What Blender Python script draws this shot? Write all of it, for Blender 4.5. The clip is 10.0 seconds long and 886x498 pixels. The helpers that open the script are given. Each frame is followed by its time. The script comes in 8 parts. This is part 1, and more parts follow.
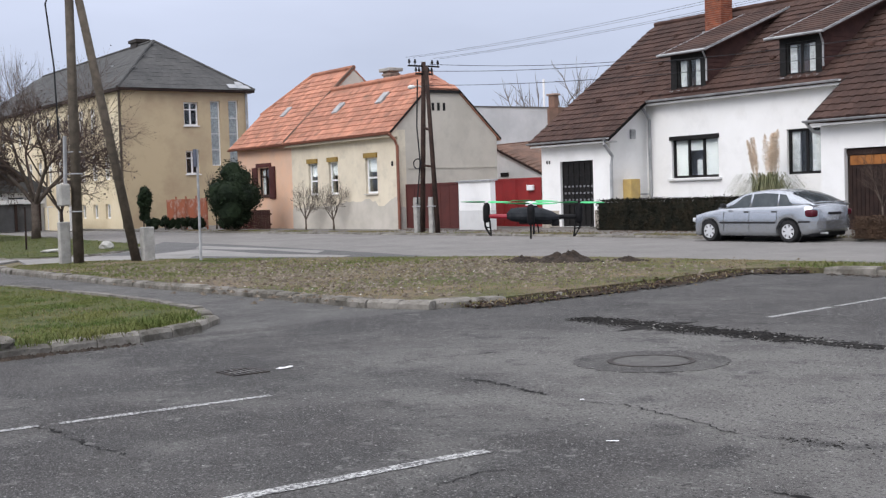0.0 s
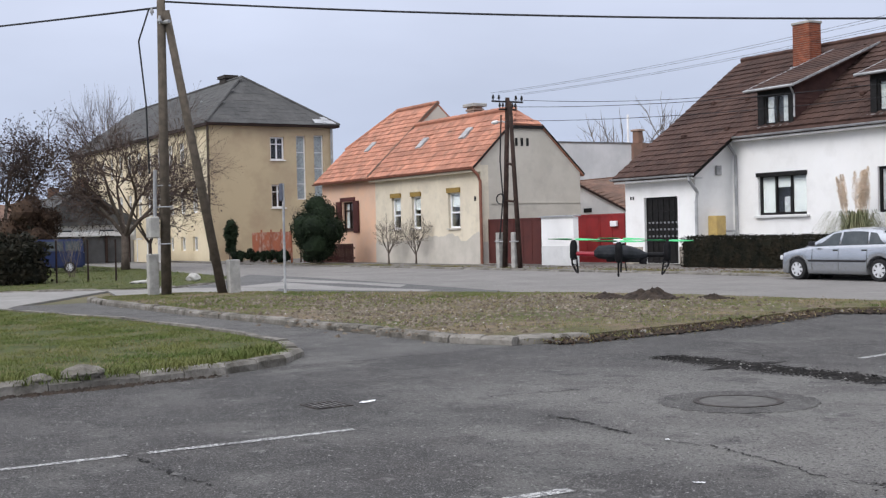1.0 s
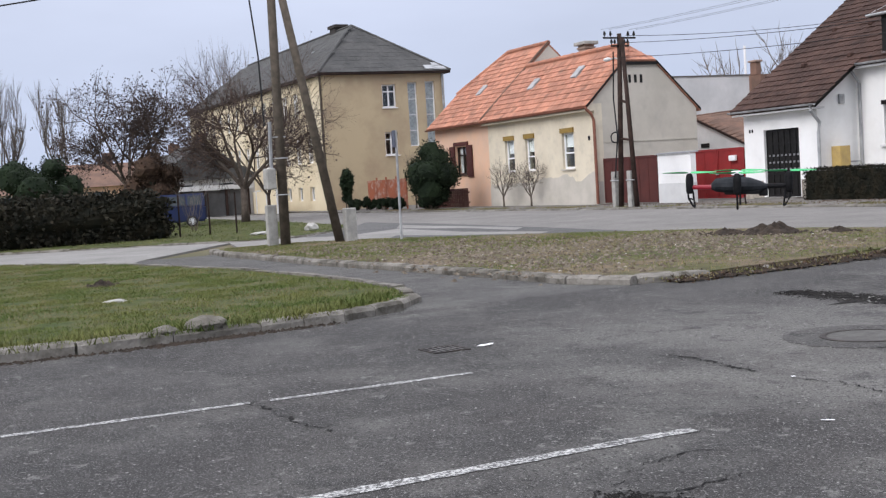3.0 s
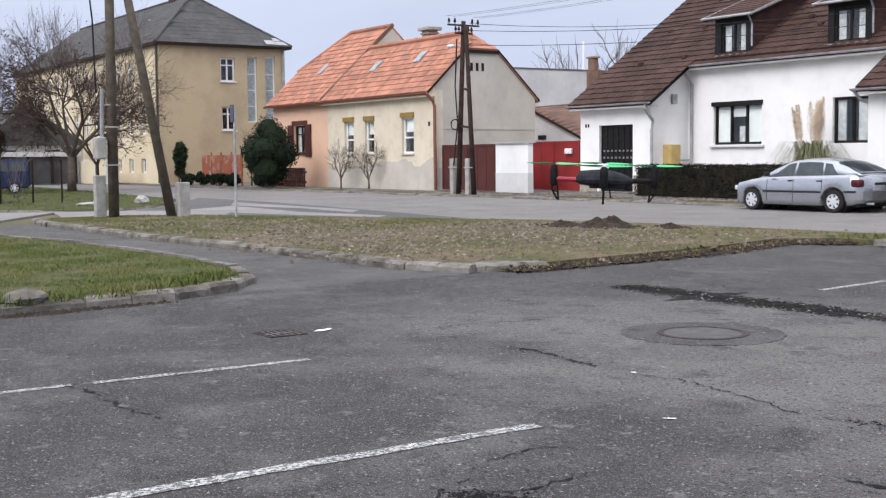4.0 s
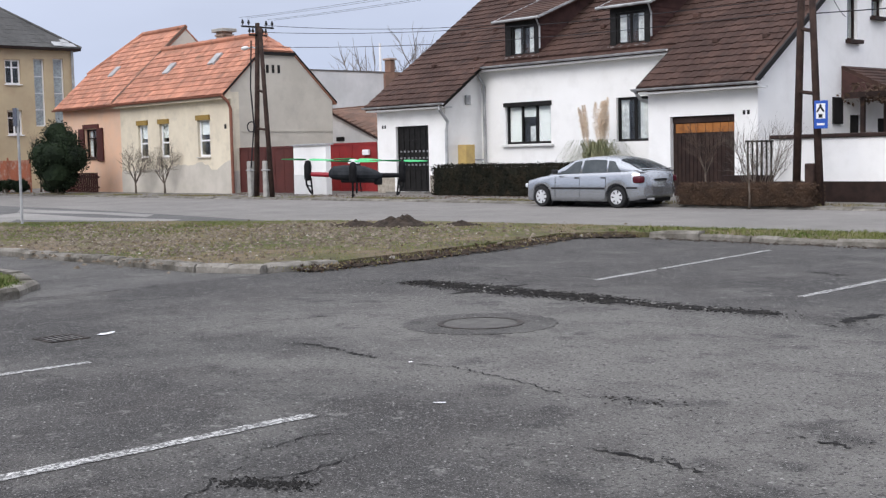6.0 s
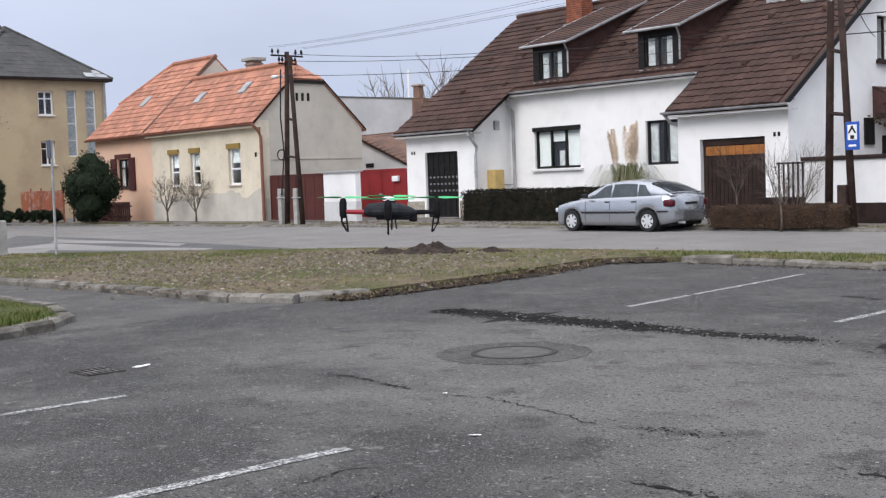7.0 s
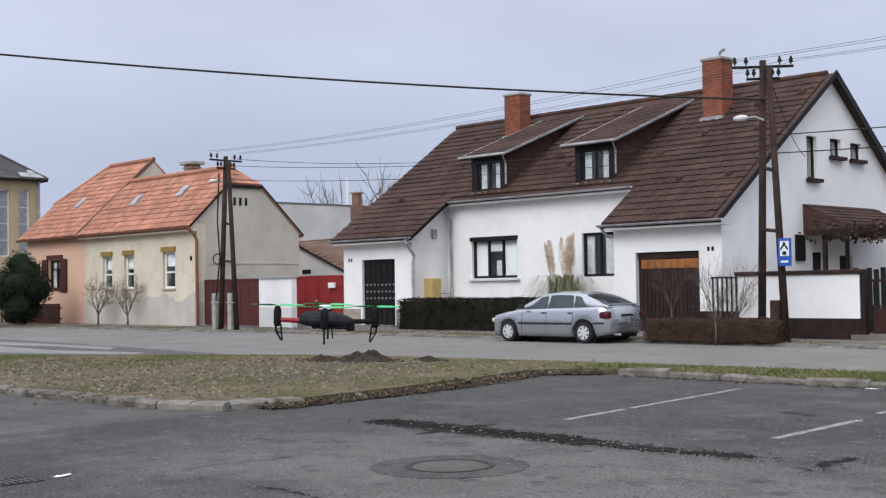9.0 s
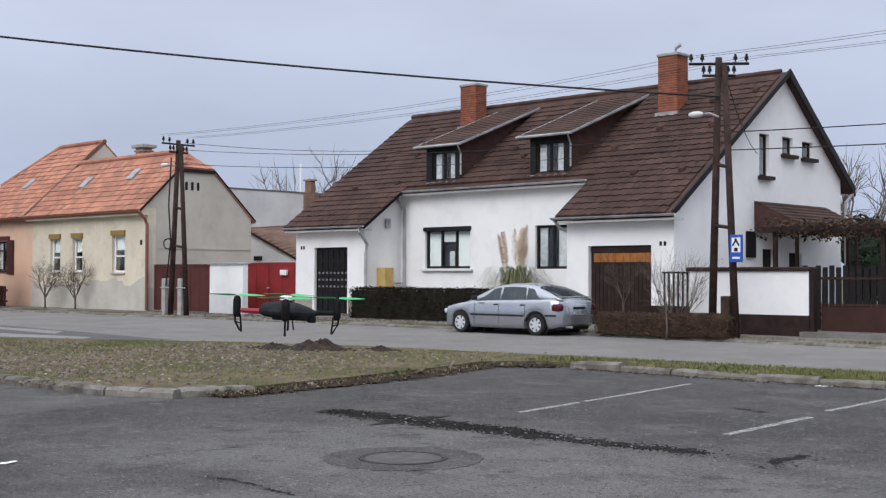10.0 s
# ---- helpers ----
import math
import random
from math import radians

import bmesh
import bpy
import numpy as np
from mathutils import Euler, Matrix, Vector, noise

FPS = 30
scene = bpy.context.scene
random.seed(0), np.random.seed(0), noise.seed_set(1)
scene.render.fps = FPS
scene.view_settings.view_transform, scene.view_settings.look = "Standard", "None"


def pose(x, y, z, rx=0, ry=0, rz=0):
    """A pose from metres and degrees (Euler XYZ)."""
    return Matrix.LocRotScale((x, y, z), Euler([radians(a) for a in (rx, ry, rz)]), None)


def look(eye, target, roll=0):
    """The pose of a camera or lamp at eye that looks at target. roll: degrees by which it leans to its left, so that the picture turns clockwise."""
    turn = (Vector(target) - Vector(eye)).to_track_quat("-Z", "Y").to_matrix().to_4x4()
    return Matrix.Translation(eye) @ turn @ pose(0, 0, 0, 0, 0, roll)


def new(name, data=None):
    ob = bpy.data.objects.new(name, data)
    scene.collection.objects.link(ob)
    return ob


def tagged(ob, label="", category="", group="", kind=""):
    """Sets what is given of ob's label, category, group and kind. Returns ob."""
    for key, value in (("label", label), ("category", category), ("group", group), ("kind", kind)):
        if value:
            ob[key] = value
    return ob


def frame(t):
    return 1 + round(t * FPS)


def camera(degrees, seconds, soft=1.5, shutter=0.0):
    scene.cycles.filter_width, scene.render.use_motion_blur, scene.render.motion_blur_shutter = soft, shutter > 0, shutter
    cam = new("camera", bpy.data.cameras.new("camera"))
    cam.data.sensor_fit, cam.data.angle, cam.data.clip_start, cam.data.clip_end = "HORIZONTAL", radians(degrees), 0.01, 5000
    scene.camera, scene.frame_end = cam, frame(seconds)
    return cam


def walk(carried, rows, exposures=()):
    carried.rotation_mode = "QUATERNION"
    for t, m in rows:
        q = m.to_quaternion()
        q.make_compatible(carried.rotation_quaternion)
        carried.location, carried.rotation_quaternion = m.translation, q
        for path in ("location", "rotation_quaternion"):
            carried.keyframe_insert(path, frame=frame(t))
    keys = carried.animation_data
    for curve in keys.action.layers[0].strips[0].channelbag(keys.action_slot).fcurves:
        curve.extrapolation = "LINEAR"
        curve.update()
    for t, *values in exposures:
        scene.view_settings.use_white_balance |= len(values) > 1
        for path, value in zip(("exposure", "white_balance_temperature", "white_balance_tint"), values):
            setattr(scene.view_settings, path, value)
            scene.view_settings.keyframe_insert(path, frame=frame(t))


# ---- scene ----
# Plan numbers are in plan units; K turns them into metres. x runs along the street, y across it away from the camera.
K = 0.9
cam = camera(40.1, 10.0, soft=1.3)
PATH = [
    (0.0, 0.138, -0.100, 1.532, 55.20, -2.57, -1.86),
    (0.5, 0.118, -0.075, 1.550, 56.36, -0.95, -2.03),
    (1.0, 0.131, -0.119, 1.540, 59.01, -0.82, -1.41),
    (1.5, 0.109, -0.057, 1.551, 61.76, -1.10, -1.58),
    (2.0, 0.047, -0.033, 1.561, 64.31, -1.37, -3.45),
    (2.2, 0.069, -0.034, 1.542, 65.15, -1.76, -3.89),
    (3.3, 0.042, -0.058, 1.525, 63.13, -4.62, -2.78),
    (3.5, -0.074, -0.030, 1.529, 60.25, -4.67, -2.22),
    (4.0, -0.226, 0.011, 1.525, 56.76, -4.35, -0.61),
    (4.5, -0.238, 0.034, 1.537, 56.23, -4.19, -0.37),
    (5.0, -0.154, 0.079, 1.502, 50.53, -3.83, -0.51),
    (5.5, 0.110, -0.020, 1.511, 47.98, -4.37, -0.86),
    (5.7, 0.105, 0.001, 1.498, 47.89, -4.47, -1.03),
    (6.8, 0.085, 0.015, 1.533, 46.67, -4.08, -1.99),
    (7.0, 0.086, -0.010, 1.549, 48.93, -3.23, -2.03),
    (7.5, 0.010, 0.003, 1.562, 51.46, -0.49, -2.03),
    (8.0, -0.031, 0.061, 1.576, 50.39, 0.46, -1.68),
    (8.5, -0.052, 0.080, 1.565, 47.77, 1.47, -1.05),
    (9.0, -0.037, 0.084, 1.554, 45.79, 1.79, -0.92),
    (9.5, -0.071, 0.084, 1.543, 44.01, 1.73, -0.53),
    (10.0, -0.133, 0.108, 1.568, 43.52, 1.28, 0.18),
]
walk(cam, [(t, pose(K * x, K * y, K * z, 90 + p, 0, w) @ pose(0, 0, 0, 0, 0, r)) for t, x, y, z, w, p, r in PATH],
     exposures=[(0.0, 0.27, 6500, 13), (2.0, 0.20, 6450, 12), (3.5, 0.38, 6500, 14), (4.5, 0.42, 6500, 14), (5.5, 0.34, 6500, 13), (7.5, 0.26, 6500, 13), (9.0, 0.08, 6420, 12), (10.0, 0.04, 6380, 12)])

# ---- light: an overcast sky, brighter towards the zenith, and a wide soft sun ----
world = bpy.data.worlds.new("overcast_sky")
scene.world = world
world.use_nodes = True
wn, wl = world.node_tree.nodes, world.node_tree.links
wn.clear()
sky = wn.new("ShaderNodeTexSky")
sky.sky_type, sky.sun_disc = "NISHITA", False
sky.sun_elevation, sky.sun_rotation = radians(48), radians(205)
sky_gain = wn.new("ShaderNodeVectorMath")
sky_gain.operation = "SCALE"
sky_gain.inputs["Scale"].default_value = 0.05
wl.new(sky.outputs[0], sky_gain.inputs[0])
coord = wn.new("ShaderNodeTexCoord")
split = wn.new("ShaderNodeSeparateXYZ")
wl.new(coord.outputs["Generated"], split.inputs[0])
grade = wn.new("ShaderNodeValToRGB")
grade.color_ramp.elements[0].position, grade.color_ramp.elements[0].color = 0.0, (0.46, 0.54, 0.71, 1)
grade.color_ramp.elements[1].position, grade.color_ramp.elements[1].color = 1.0, (1.80, 1.86, 1.98, 1)
mid = grade.color_ramp.elements.new(0.28)
mid.color = (0.68, 0.735, 0.87, 1)
wl.new(split.outputs["Z"], grade.inputs[0])
stretch = wn.new("ShaderNodeMapping")
stretch.inputs["Scale"].default_value = (1, 1, 3.2)
wl.new(coord.outputs["Generated"], stretch.inputs[0])
clouds = wn.new("ShaderNodeTexNoise")
clouds.inputs["Scale"].default_value, clouds.inputs["Detail"].default_value = 2.2, 5
wl.new(stretch.outputs[0], clouds.inputs[0])
cloud_tone = wn.new("ShaderNodeMapRange")
cloud_tone.inputs["From Min"].default_value, cloud_tone.inputs["From Max"].default_value = 0.3, 0.7
cloud_tone.inputs["To Min"].default_value, cloud_tone.inputs["To Max"].default_value = 0.88, 1.10
wl.new(clouds.outputs["Fac"], cloud_tone.inputs["Value"])
cloudy = wn.new("ShaderNodeVectorMath")
cloudy.operation = "SCALE"
wl.new(grade.outputs[0], cloudy.inputs[0])
wl.new(cloud_tone.outputs[0], cloudy.inputs["Scale"])
veil = wn.new("ShaderNodeMix")
veil.data_type = "RGBA"
veil.inputs["Factor"].default_value = 0.88
wl.new(sky_gain.outputs[0], veil.inputs["A"])
wl.new(cloudy.outputs[0], veil.inputs["B"])
back = wn.new("ShaderNodeBackground")
wl.new(veil.outputs["Result"], back.inputs[0])
wl.new(back.outputs[0], wn.new("ShaderNodeOutputWorld").inputs[0])

sun = new("sun", bpy.data.lights.new("sun", "SUN"))
sun.data.energy, sun.data.angle, sun.data.color = 1.5, radians(35), (1.0, 0.985, 0.96)
sun.matrix_world = look((-12, -25, 32), (-24, 20, 0))


# ---- materials ----
def material(name, base, second=None, scale=1.0, rough=0.8, metal=0.0, bump=0.0, bump_scale=60.0, third=None, third_scale=8.0, amount=0.5,
             spread=0.0, low=0.4, high=0.6, ior=1.45, third_low=0.5, third_high=0.72):
    """A surface with a coarse and a fine variation of its colour, fine relief, and a tone of its own per piece (spread)."""
    m = bpy.data.materials.new(name)
    m.use_nodes = True
    nodes, links = m.node_tree.nodes, m.node_tree.links
    bsdf = nodes["Principled BSDF"]
    bsdf.inputs["Roughness"].default_value, bsdf.inputs["Metallic"].default_value, bsdf.inputs["IOR"].default_value = rough, metal, ior
    bsdf.inputs["Specular IOR Level"].default_value = 0.25 if rough > 0.5 else 0.5
    place = nodes.new("ShaderNodeNewGeometry").outputs["Position"]
    colour = nodes.new("ShaderNodeRGB")
    colour.outputs[0].default_value = (*base, 1)
    out = colour.outputs[0]
    for other, size, lo, hi, weight in ((second, scale, low, high, 1.0), (third, third_scale, third_low, third_high, amount)):
        if other is None:
            continue
        tex = nodes.new("ShaderNodeTexNoise")
        tex.inputs["Scale"].default_value, tex.inputs["Detail"].default_value, tex.inputs["Roughness"].default_value = size, 8, 0.62
        links.new(place, tex.inputs["Vector"])
        ramp = nodes.new("ShaderNodeMapRange")
        ramp.inputs["From Min"].default_value, ramp.inputs["From Max"].default_value, ramp.inputs["To Max"].default_value = lo, hi, weight
        links.new(tex.outputs["Fac"], ramp.inputs["Value"])
        mix = nodes.new("ShaderNodeMix")
        mix.data_type = "RGBA"
        links.new(ramp.outputs[0], mix.inputs["Factor"])
        links.new(out, mix.inputs["A"])
        mix.inputs["B"].default_value = (*other, 1)
        out = mix.outputs["Result"]
    if spread:
        own = nodes.new("ShaderNodeObjectInfo").outputs["Random"]
        island = nodes.new("ShaderNodeNewGeometry").outputs["Random Per Island"]
        add = nodes.new("ShaderNodeMath")
        add.operation = "ADD"
        links.new(own, add.inputs[0]), links.new(island, add.inputs[1])
        tone = nodes.new("ShaderNodeMapRange")
        tone.inputs["From Max"].default_value = 2.0
        tone.inputs["To Min"].default_value, tone.inputs["To Max"].default_value = 1 - spread, 1 + spread
        links.new(add.outputs[0], tone.inputs["Value"])
        gain = nodes.new("ShaderNodeVectorMath")
        gain.operation = "SCALE"
        links.new(out, gain.inputs[0]), links.new(tone.outputs[0], gain.inputs["Scale"])
        out = gain.outputs[0]
    links.new(out, bsdf.inputs["Base Color"])
    if bump:
        tex = nodes.new("ShaderNodeTexNoise")
        tex.inputs["Scale"].default_value, tex.inputs["Detail"].default_value = bump_scale, 6
        links.new(place, tex.inputs["Vector"])
        relief = nodes.new("ShaderNodeBump")
        relief.inputs["Strength"].default_value, relief.inputs["Distance"].default_value = bump, 0.02
        links.new(tex.outputs["Fac"], relief.inputs["Height"])
        links.new(relief.outputs[0], bsdf.inputs["Normal"])
    return m


def asphalt(name, dark, light, dust, speck=0.35, worn=None):
    """Worn asphalt: broad stains, pale dust, and light and dark chippings. worn: the tone of the driven strip across the lot, and its weight."""
    m = material(name, dark, light, 0.55, 0.92, bump=0.8, bump_scale=55, third=dust, third_scale=1.7, amount=0.55, low=0.35, high=0.65)
    nodes, links = m.node_tree.nodes, m.node_tree.links
    bsdf = nodes["Principled BSDF"]
    bsdf.inputs["Specular IOR Level"].default_value = 0.3
    out = bsdf.inputs["Base Color"].links[0].from_socket
    place = nodes.new("ShaderNodeNewGeometry").outputs["Position"]

    def blend(factor, tone):
        mix = nodes.new("ShaderNodeMix")
        mix.data_type = "RGBA"
        links.new(factor, mix.inputs["Factor"]), links.new(out, mix.inputs["A"])
        mix.inputs["B"].default_value = (*tone, 1)
        return mix.outputs["Result"]

    def ramped(value, lo, hi, top):
        ramp = nodes.new("ShaderNodeMapRange")
        ramp.interpolation_type = "SMOOTHSTEP"
        ramp.inputs["From Min"].default_value, ramp.inputs["From Max"].default_value, ramp.inputs["To Max"].default_value = lo, hi, top
        links.new(value, ramp.inputs["Value"])
        return ramp.outputs[0]

    def times(p, q):
        node = nodes.new("ShaderNodeMath")
        node.operation = "MULTIPLY"
        links.new(p, node.inputs[0]), links.new(q, node.inputs[1])
        return node.outputs[0]
    if worn:
        wobble = nodes.new("ShaderNodeTexNoise")
        wobble.inputs["Scale"].default_value, wobble.inputs["Detail"].default_value = 0.7, 6
        links.new(place, wobble.inputs["Vector"])
        shift = nodes.new("ShaderNodeVectorMath")
        shift.operation = "MULTIPLY_ADD"
        shift.inputs[1].default_value = (3.4, 3.4, 0)
        links.new(wobble.outputs["Color"], shift.inputs[0]), links.new(place, shift.inputs[2])
        axes = nodes.new("ShaderNodeSeparateXYZ")
        links.new(shift.outputs[0], axes.inputs[0])
        strip = times(times(ramped(axes.outputs["Y"], 5.4, 6.9, 1.0), ramped(axes.outputs["Y"], 11.2, 9.4, 1.0)), ramped(axes.outputs["X"], -9.0, -5.4, worn[1]))
        out = blend(strip, worn[0])
    layers = (
        (0.45, 0.46, 0.62, 0.9, (0.043, 0.042, 0.041)), (1.1, 0.50, 0.75, 1.0, (0.135, 0.131, 0.122)), (3.2, 0.54, 0.72, 1.0, (0.034, 0.033, 0.033)), (8.0, 0.62, 0.72, 0.9, (0.19, 0.186, 0.176)),
        (1.9, 0.50, 0.62, 0.35, (0.034, 0.029, 0.0285)), (24.0, 0.58, 0.70, 1.1, (0.022, 0.0215, 0.021)), (60.0, 0.54, 0.66, 1.0, (0.017, 0.0165, 0.016)), (46.0, 0.61, 0.70, 0.95, (0.18, 0.176, 0.168)), (105.0, 0.60, 0.68, 1.1, (0.25, 0.246, 0.236)), (30.0, 0.68, 0.72, 1.2, (0.30, 0.295, 0.28)))
    for size, lo, hi, weight, tone in layers:
        tex = nodes.new("ShaderNodeTexNoise")
        tex.inputs["Scale"].default_value, tex.inputs["Detail"].default_value = size, 5 if size < 10 else 2
        offset = nodes.new("ShaderNodeVectorMath")
        offset.inputs[1].default_value = (size, 3.1, 7.7)
        links.new(place, offset.inputs[0]), links.new(offset.outputs[0], tex.inputs["Vector"])
        out = blend(ramped(tex.outputs["Fac"], lo, hi, min(1.0, speck * weight)), tone)
    links.new(out, bsdf.inputs["Base Color"])
    return m


def glass(name):
    m = bpy.data.materials.new(name)
    m.use_nodes = True
    b = m.node_tree.nodes["Principled BSDF"]
    b.inputs["Base Color"].default_value, b.inputs["Roughness"].default_value = (0.85, 0.9, 0.9, 1), 0.02
    b.inputs["Transmission Weight"].default_value, b.inputs["IOR"].default_value = 1.0, 1.45
    return m


LOT = asphalt("lot_asphalt", (0.049, 0.0465, 0.045), (0.074, 0.0708, 0.068), (0.105, 0.101, 0.093), 0.72, ((0.178, 0.172, 0.160), 0.66))
LANE = asphalt("lane_asphalt", (0.080, 0.077, 0.074), (0.112, 0.108, 0.103), (0.155, 0.150, 0.139), 0.5)
ROAD = asphalt("road_asphalt", (0.180, 0.171, 0.161), (0.222, 0.211, 0.198), (0.258, 0.245, 0.228), 0.10)
PALE_ROAD = asphalt("pale_road", (0.225, 0.218, 0.205), (0.285, 0.275, 0.26), (0.31, 0.30, 0.28), 0.10)
PAVING = material("pavement_concrete", (0.20, 0.19, 0.175), (0.14, 0.13, 0.115), 1.2, 0.9, bump=0.4, third=(0.10, 0.09, 0.07), third_scale=3)
PAINT = material("road_paint", (0.56, 0.56, 0.545), (0.34, 0.34, 0.33), 6, 0.8, bump=0.3, third=(0.085, 0.084, 0.083), third_scale=52, amount=0.95, low=0.40, high=0.70, third_low=0.43, third_high=0.54)
KERB = material("kerb_concrete", (0.235, 0.22, 0.195), (0.125, 0.115, 0.098), 2.4, 0.95, bump=1.0, bump_scale=26, third=(0.070, 0.064, 0.050), third_scale=5, amount=0.85, spread=0.25, third_low=0.5, third_high=0.68)
TURF = material("turf", (0.050, 0.068, 0.018), (0.094, 0.090, 0.036), 1.6, 0.95, bump=1.0, bump_scale=30, third=(0.022, 0.030, 0.010), third_scale=4, amount=1.0)
BARE = material("bare_verge", (0.160, 0.122, 0.082), (0.074, 0.082, 0.028), 0.55, 0.95, bump=1.0, bump_scale=26, third=(0.050, 0.040, 0.030), third_scale=5, amount=1.0)
GROUND = material("far_ground", (0.10, 0.095, 0.05), (0.14, 0.12, 0.075), 0.2, 0.95, bump=0.5)
SOIL = material("dark_soil", (0.028, 0.022, 0.018), (0.055, 0.042, 0.032), 6, 0.95, bump=1.0, bump_scale=22)
RUBBLE = material("broken_asphalt", (0.006, 0.0055, 0.0052), (0.020, 0.018, 0.016), 8, 0.95, bump=1.0, bump_scale=45, spread=0.4)
# crack filling, also the painted shade below the drain bars
TAR_PIT_SHADE = material("crack_tar_pit_shade", (0.007, 0.0068, 0.0065), (0.018, 0.017, 0.016), 9, 0.95)
BLADE = material("grass_blade", (0.070, 0.108, 0.022), (0.135, 0.145, 0.042), 0.9, 0.75, third=(0.20, 0.17, 0.08), third_scale=2.2, amount=0.55, spread=0.35)
STRAW = material("dry_grass_blade", (0.23, 0.175, 0.10), (0.13, 0.135, 0.045), 0.8, 0.8, third=(0.16, 0.13, 0.08), third_scale=4, spread=0.35)
WHITE = material("white_render", (0.90, 0.895, 0.88), (0.86, 0.855, 0.835), 0.5, 0.9, bump=0.25, bump_scale=45, third=(0.62, 0.61, 0.585), third_scale=0.9, amount=0.35)
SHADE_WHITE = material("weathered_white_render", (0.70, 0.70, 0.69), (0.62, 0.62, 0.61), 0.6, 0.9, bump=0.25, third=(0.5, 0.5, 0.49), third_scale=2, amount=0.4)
CREAM = material("cream_render", (0.70, 0.63, 0.495), (0.63, 0.56, 0.44), 0.7, 0.9, bump=0.3, third=(0.46, 0.42, 0.34), third_scale=2.2, amount=0.5)
PLINTH = material("grey_plinth_render", (0.55, 0.51, 0.45), (0.46, 0.43, 0.375), 1.1, 0.95, bump=0.4, third=(0.50, 0.47, 0.40), third_scale=2, amount=0.6)
GABLE_GREY = material("grey_gable_render", (0.56, 0.52, 0.45), (0.49, 0.455, 0.39), 0.6, 0.95, bump=0.35, third=(0.38, 0.355, 0.31), third_scale=1.8, amount=0.4)
PEACH = material("peach_render", (0.74, 0.475, 0.325), (0.69, 0.47, 0.345), 0.8, 0.9, bump=0.3, third=(0.58, 0.40, 0.29), third_scale=2, amount=0.4)
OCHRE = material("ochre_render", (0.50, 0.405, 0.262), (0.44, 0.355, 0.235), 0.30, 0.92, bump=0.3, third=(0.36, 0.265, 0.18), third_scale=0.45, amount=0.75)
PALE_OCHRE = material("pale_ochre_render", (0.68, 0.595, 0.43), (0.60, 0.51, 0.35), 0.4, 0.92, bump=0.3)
STONE = material("plinth_stone", (0.40, 0.36, 0.30), (0.28, 0.25, 0.21), 7, 0.9, bump=0.8, bump_scale=18, spread=0.2)
BROWN_TILE = material("brown_roof_tile", (0.056, 0.033, 0.027), (0.086, 0.050, 0.040), 0.8, 0.9, bump=0.4, third=(0.034, 0.024, 0.021), third_scale=3, amount=0.7, spread=0.20)
ORANGE_TILE = material("orange_roof_tile", (0.47, 0.215, 0.14), (0.37, 0.17, 0.115), 0.9, 0.8, bump=0.4, third=(0.22, 0.125, 0.09), third_scale=2.2, amount=0.9, spread=0.42)
OLD_TILE = material("old_brown_tile", (0.19, 0.115, 0.085), (0.13, 0.085, 0.066), 1.2, 0.9, bump=0.4, spread=0.2)
SLATE = material("slate_roofing", (0.066, 0.066, 0.065), (0.092, 0.091, 0.088), 0.7, 0.85, bump=0.4, third=(0.048, 0.048, 0.048), third_scale=3, amount=0.7, spread=0.15)
BRICK = material("orange_brick", (0.33, 0.105, 0.055), (0.20, 0.068, 0.042), 4, 0.85, bump=0.4, spread=0.25)
MORTAR = material("mortar", (0.34, 0.25, 0.20), (0.28, 0.21, 0.17), 8, 0.95, bump=0.4)
METAL = material("galvanised_sheet", (0.44, 0.445, 0.45), (0.27, 0.275, 0.28), 2.5, 0.5, 0.2, bump=0.1)
DARK_METAL = material("dark_gutter_sheet", (0.016, 0.0145, 0.014), (0.011, 0.010, 0.0097), 3, 0.6, 0.1)
COPPER_BROWN = material("brown_painted_sheet", (0.24, 0.10, 0.065), (0.19, 0.085, 0.06), 3, 0.6)
BLACK_PAINT = material("black_paint", (0.009, 0.0085, 0.0085), (0.016, 0.015, 0.0145), 6, 0.55, bump=0.1)
DARK_WOOD = material("dark_stained_wood", (0.021, 0.0125, 0.0105), (0.035, 0.020, 0.016), 4, 0.65, bump=0.3, spread=0.2)
SHINGLE = material("dark_red_shingle", (0.062, 0.032, 0.029), (0.085, 0.043, 0.037), 3, 0.75, bump=0.4, spread=0.25)
ORANGE_WOOD = material("orange_varnished_wood", (0.40, 0.16, 0.045), (0.31, 0.12, 0.035), 5, 0.55, bump=0.2, spread=0.2)
RED_GATE = material("red_gate_paint", (0.27, 0.028, 0.028), (0.22, 0.026, 0.026), 1.4, 0.55, bump=0.1, third=(0.17, 0.03, 0.03), third_scale=5, amount=0.4)
BROWN_GATE = material("brown_gate_paint", (0.095, 0.030, 0.026), (0.075, 0.026, 0.023), 1.4, 0.65, bump=0.1)
PVC = material("white_pvc", (0.80, 0.80, 0.80), None, rough=0.4)
BLIND = material("white_blind", (0.78, 0.78, 0.77), (0.72, 0.72, 0.71), 3, 0.7)
CURTAIN = material("net_curtain", (0.62, 0.62, 0.62), (0.42, 0.42, 0.43), 7, 0.9)
DIM_PANE = material("dull_grey_pane", (0.26, 0.26, 0.27), (0.14, 0.14, 0.15), 9, 0.3)
# dark colour that stands in for the shade of unlit interiors
ROOM_SHADE = material("room_shade_backing", (0.10, 0.10, 0.10), (0.07, 0.07, 0.07), 1, 0.95)
YELLOW_BOX = material("yellow_cabinet_paint", (0.52, 0.37, 0.13), (0.44, 0.31, 0.12), 4, 0.5)
OLD_WOOD = material("weathered_pole_wood", (0.115, 0.096, 0.075), (0.075, 0.063, 0.05), 5, 0.9, bump=0.6, bump_scale=30)
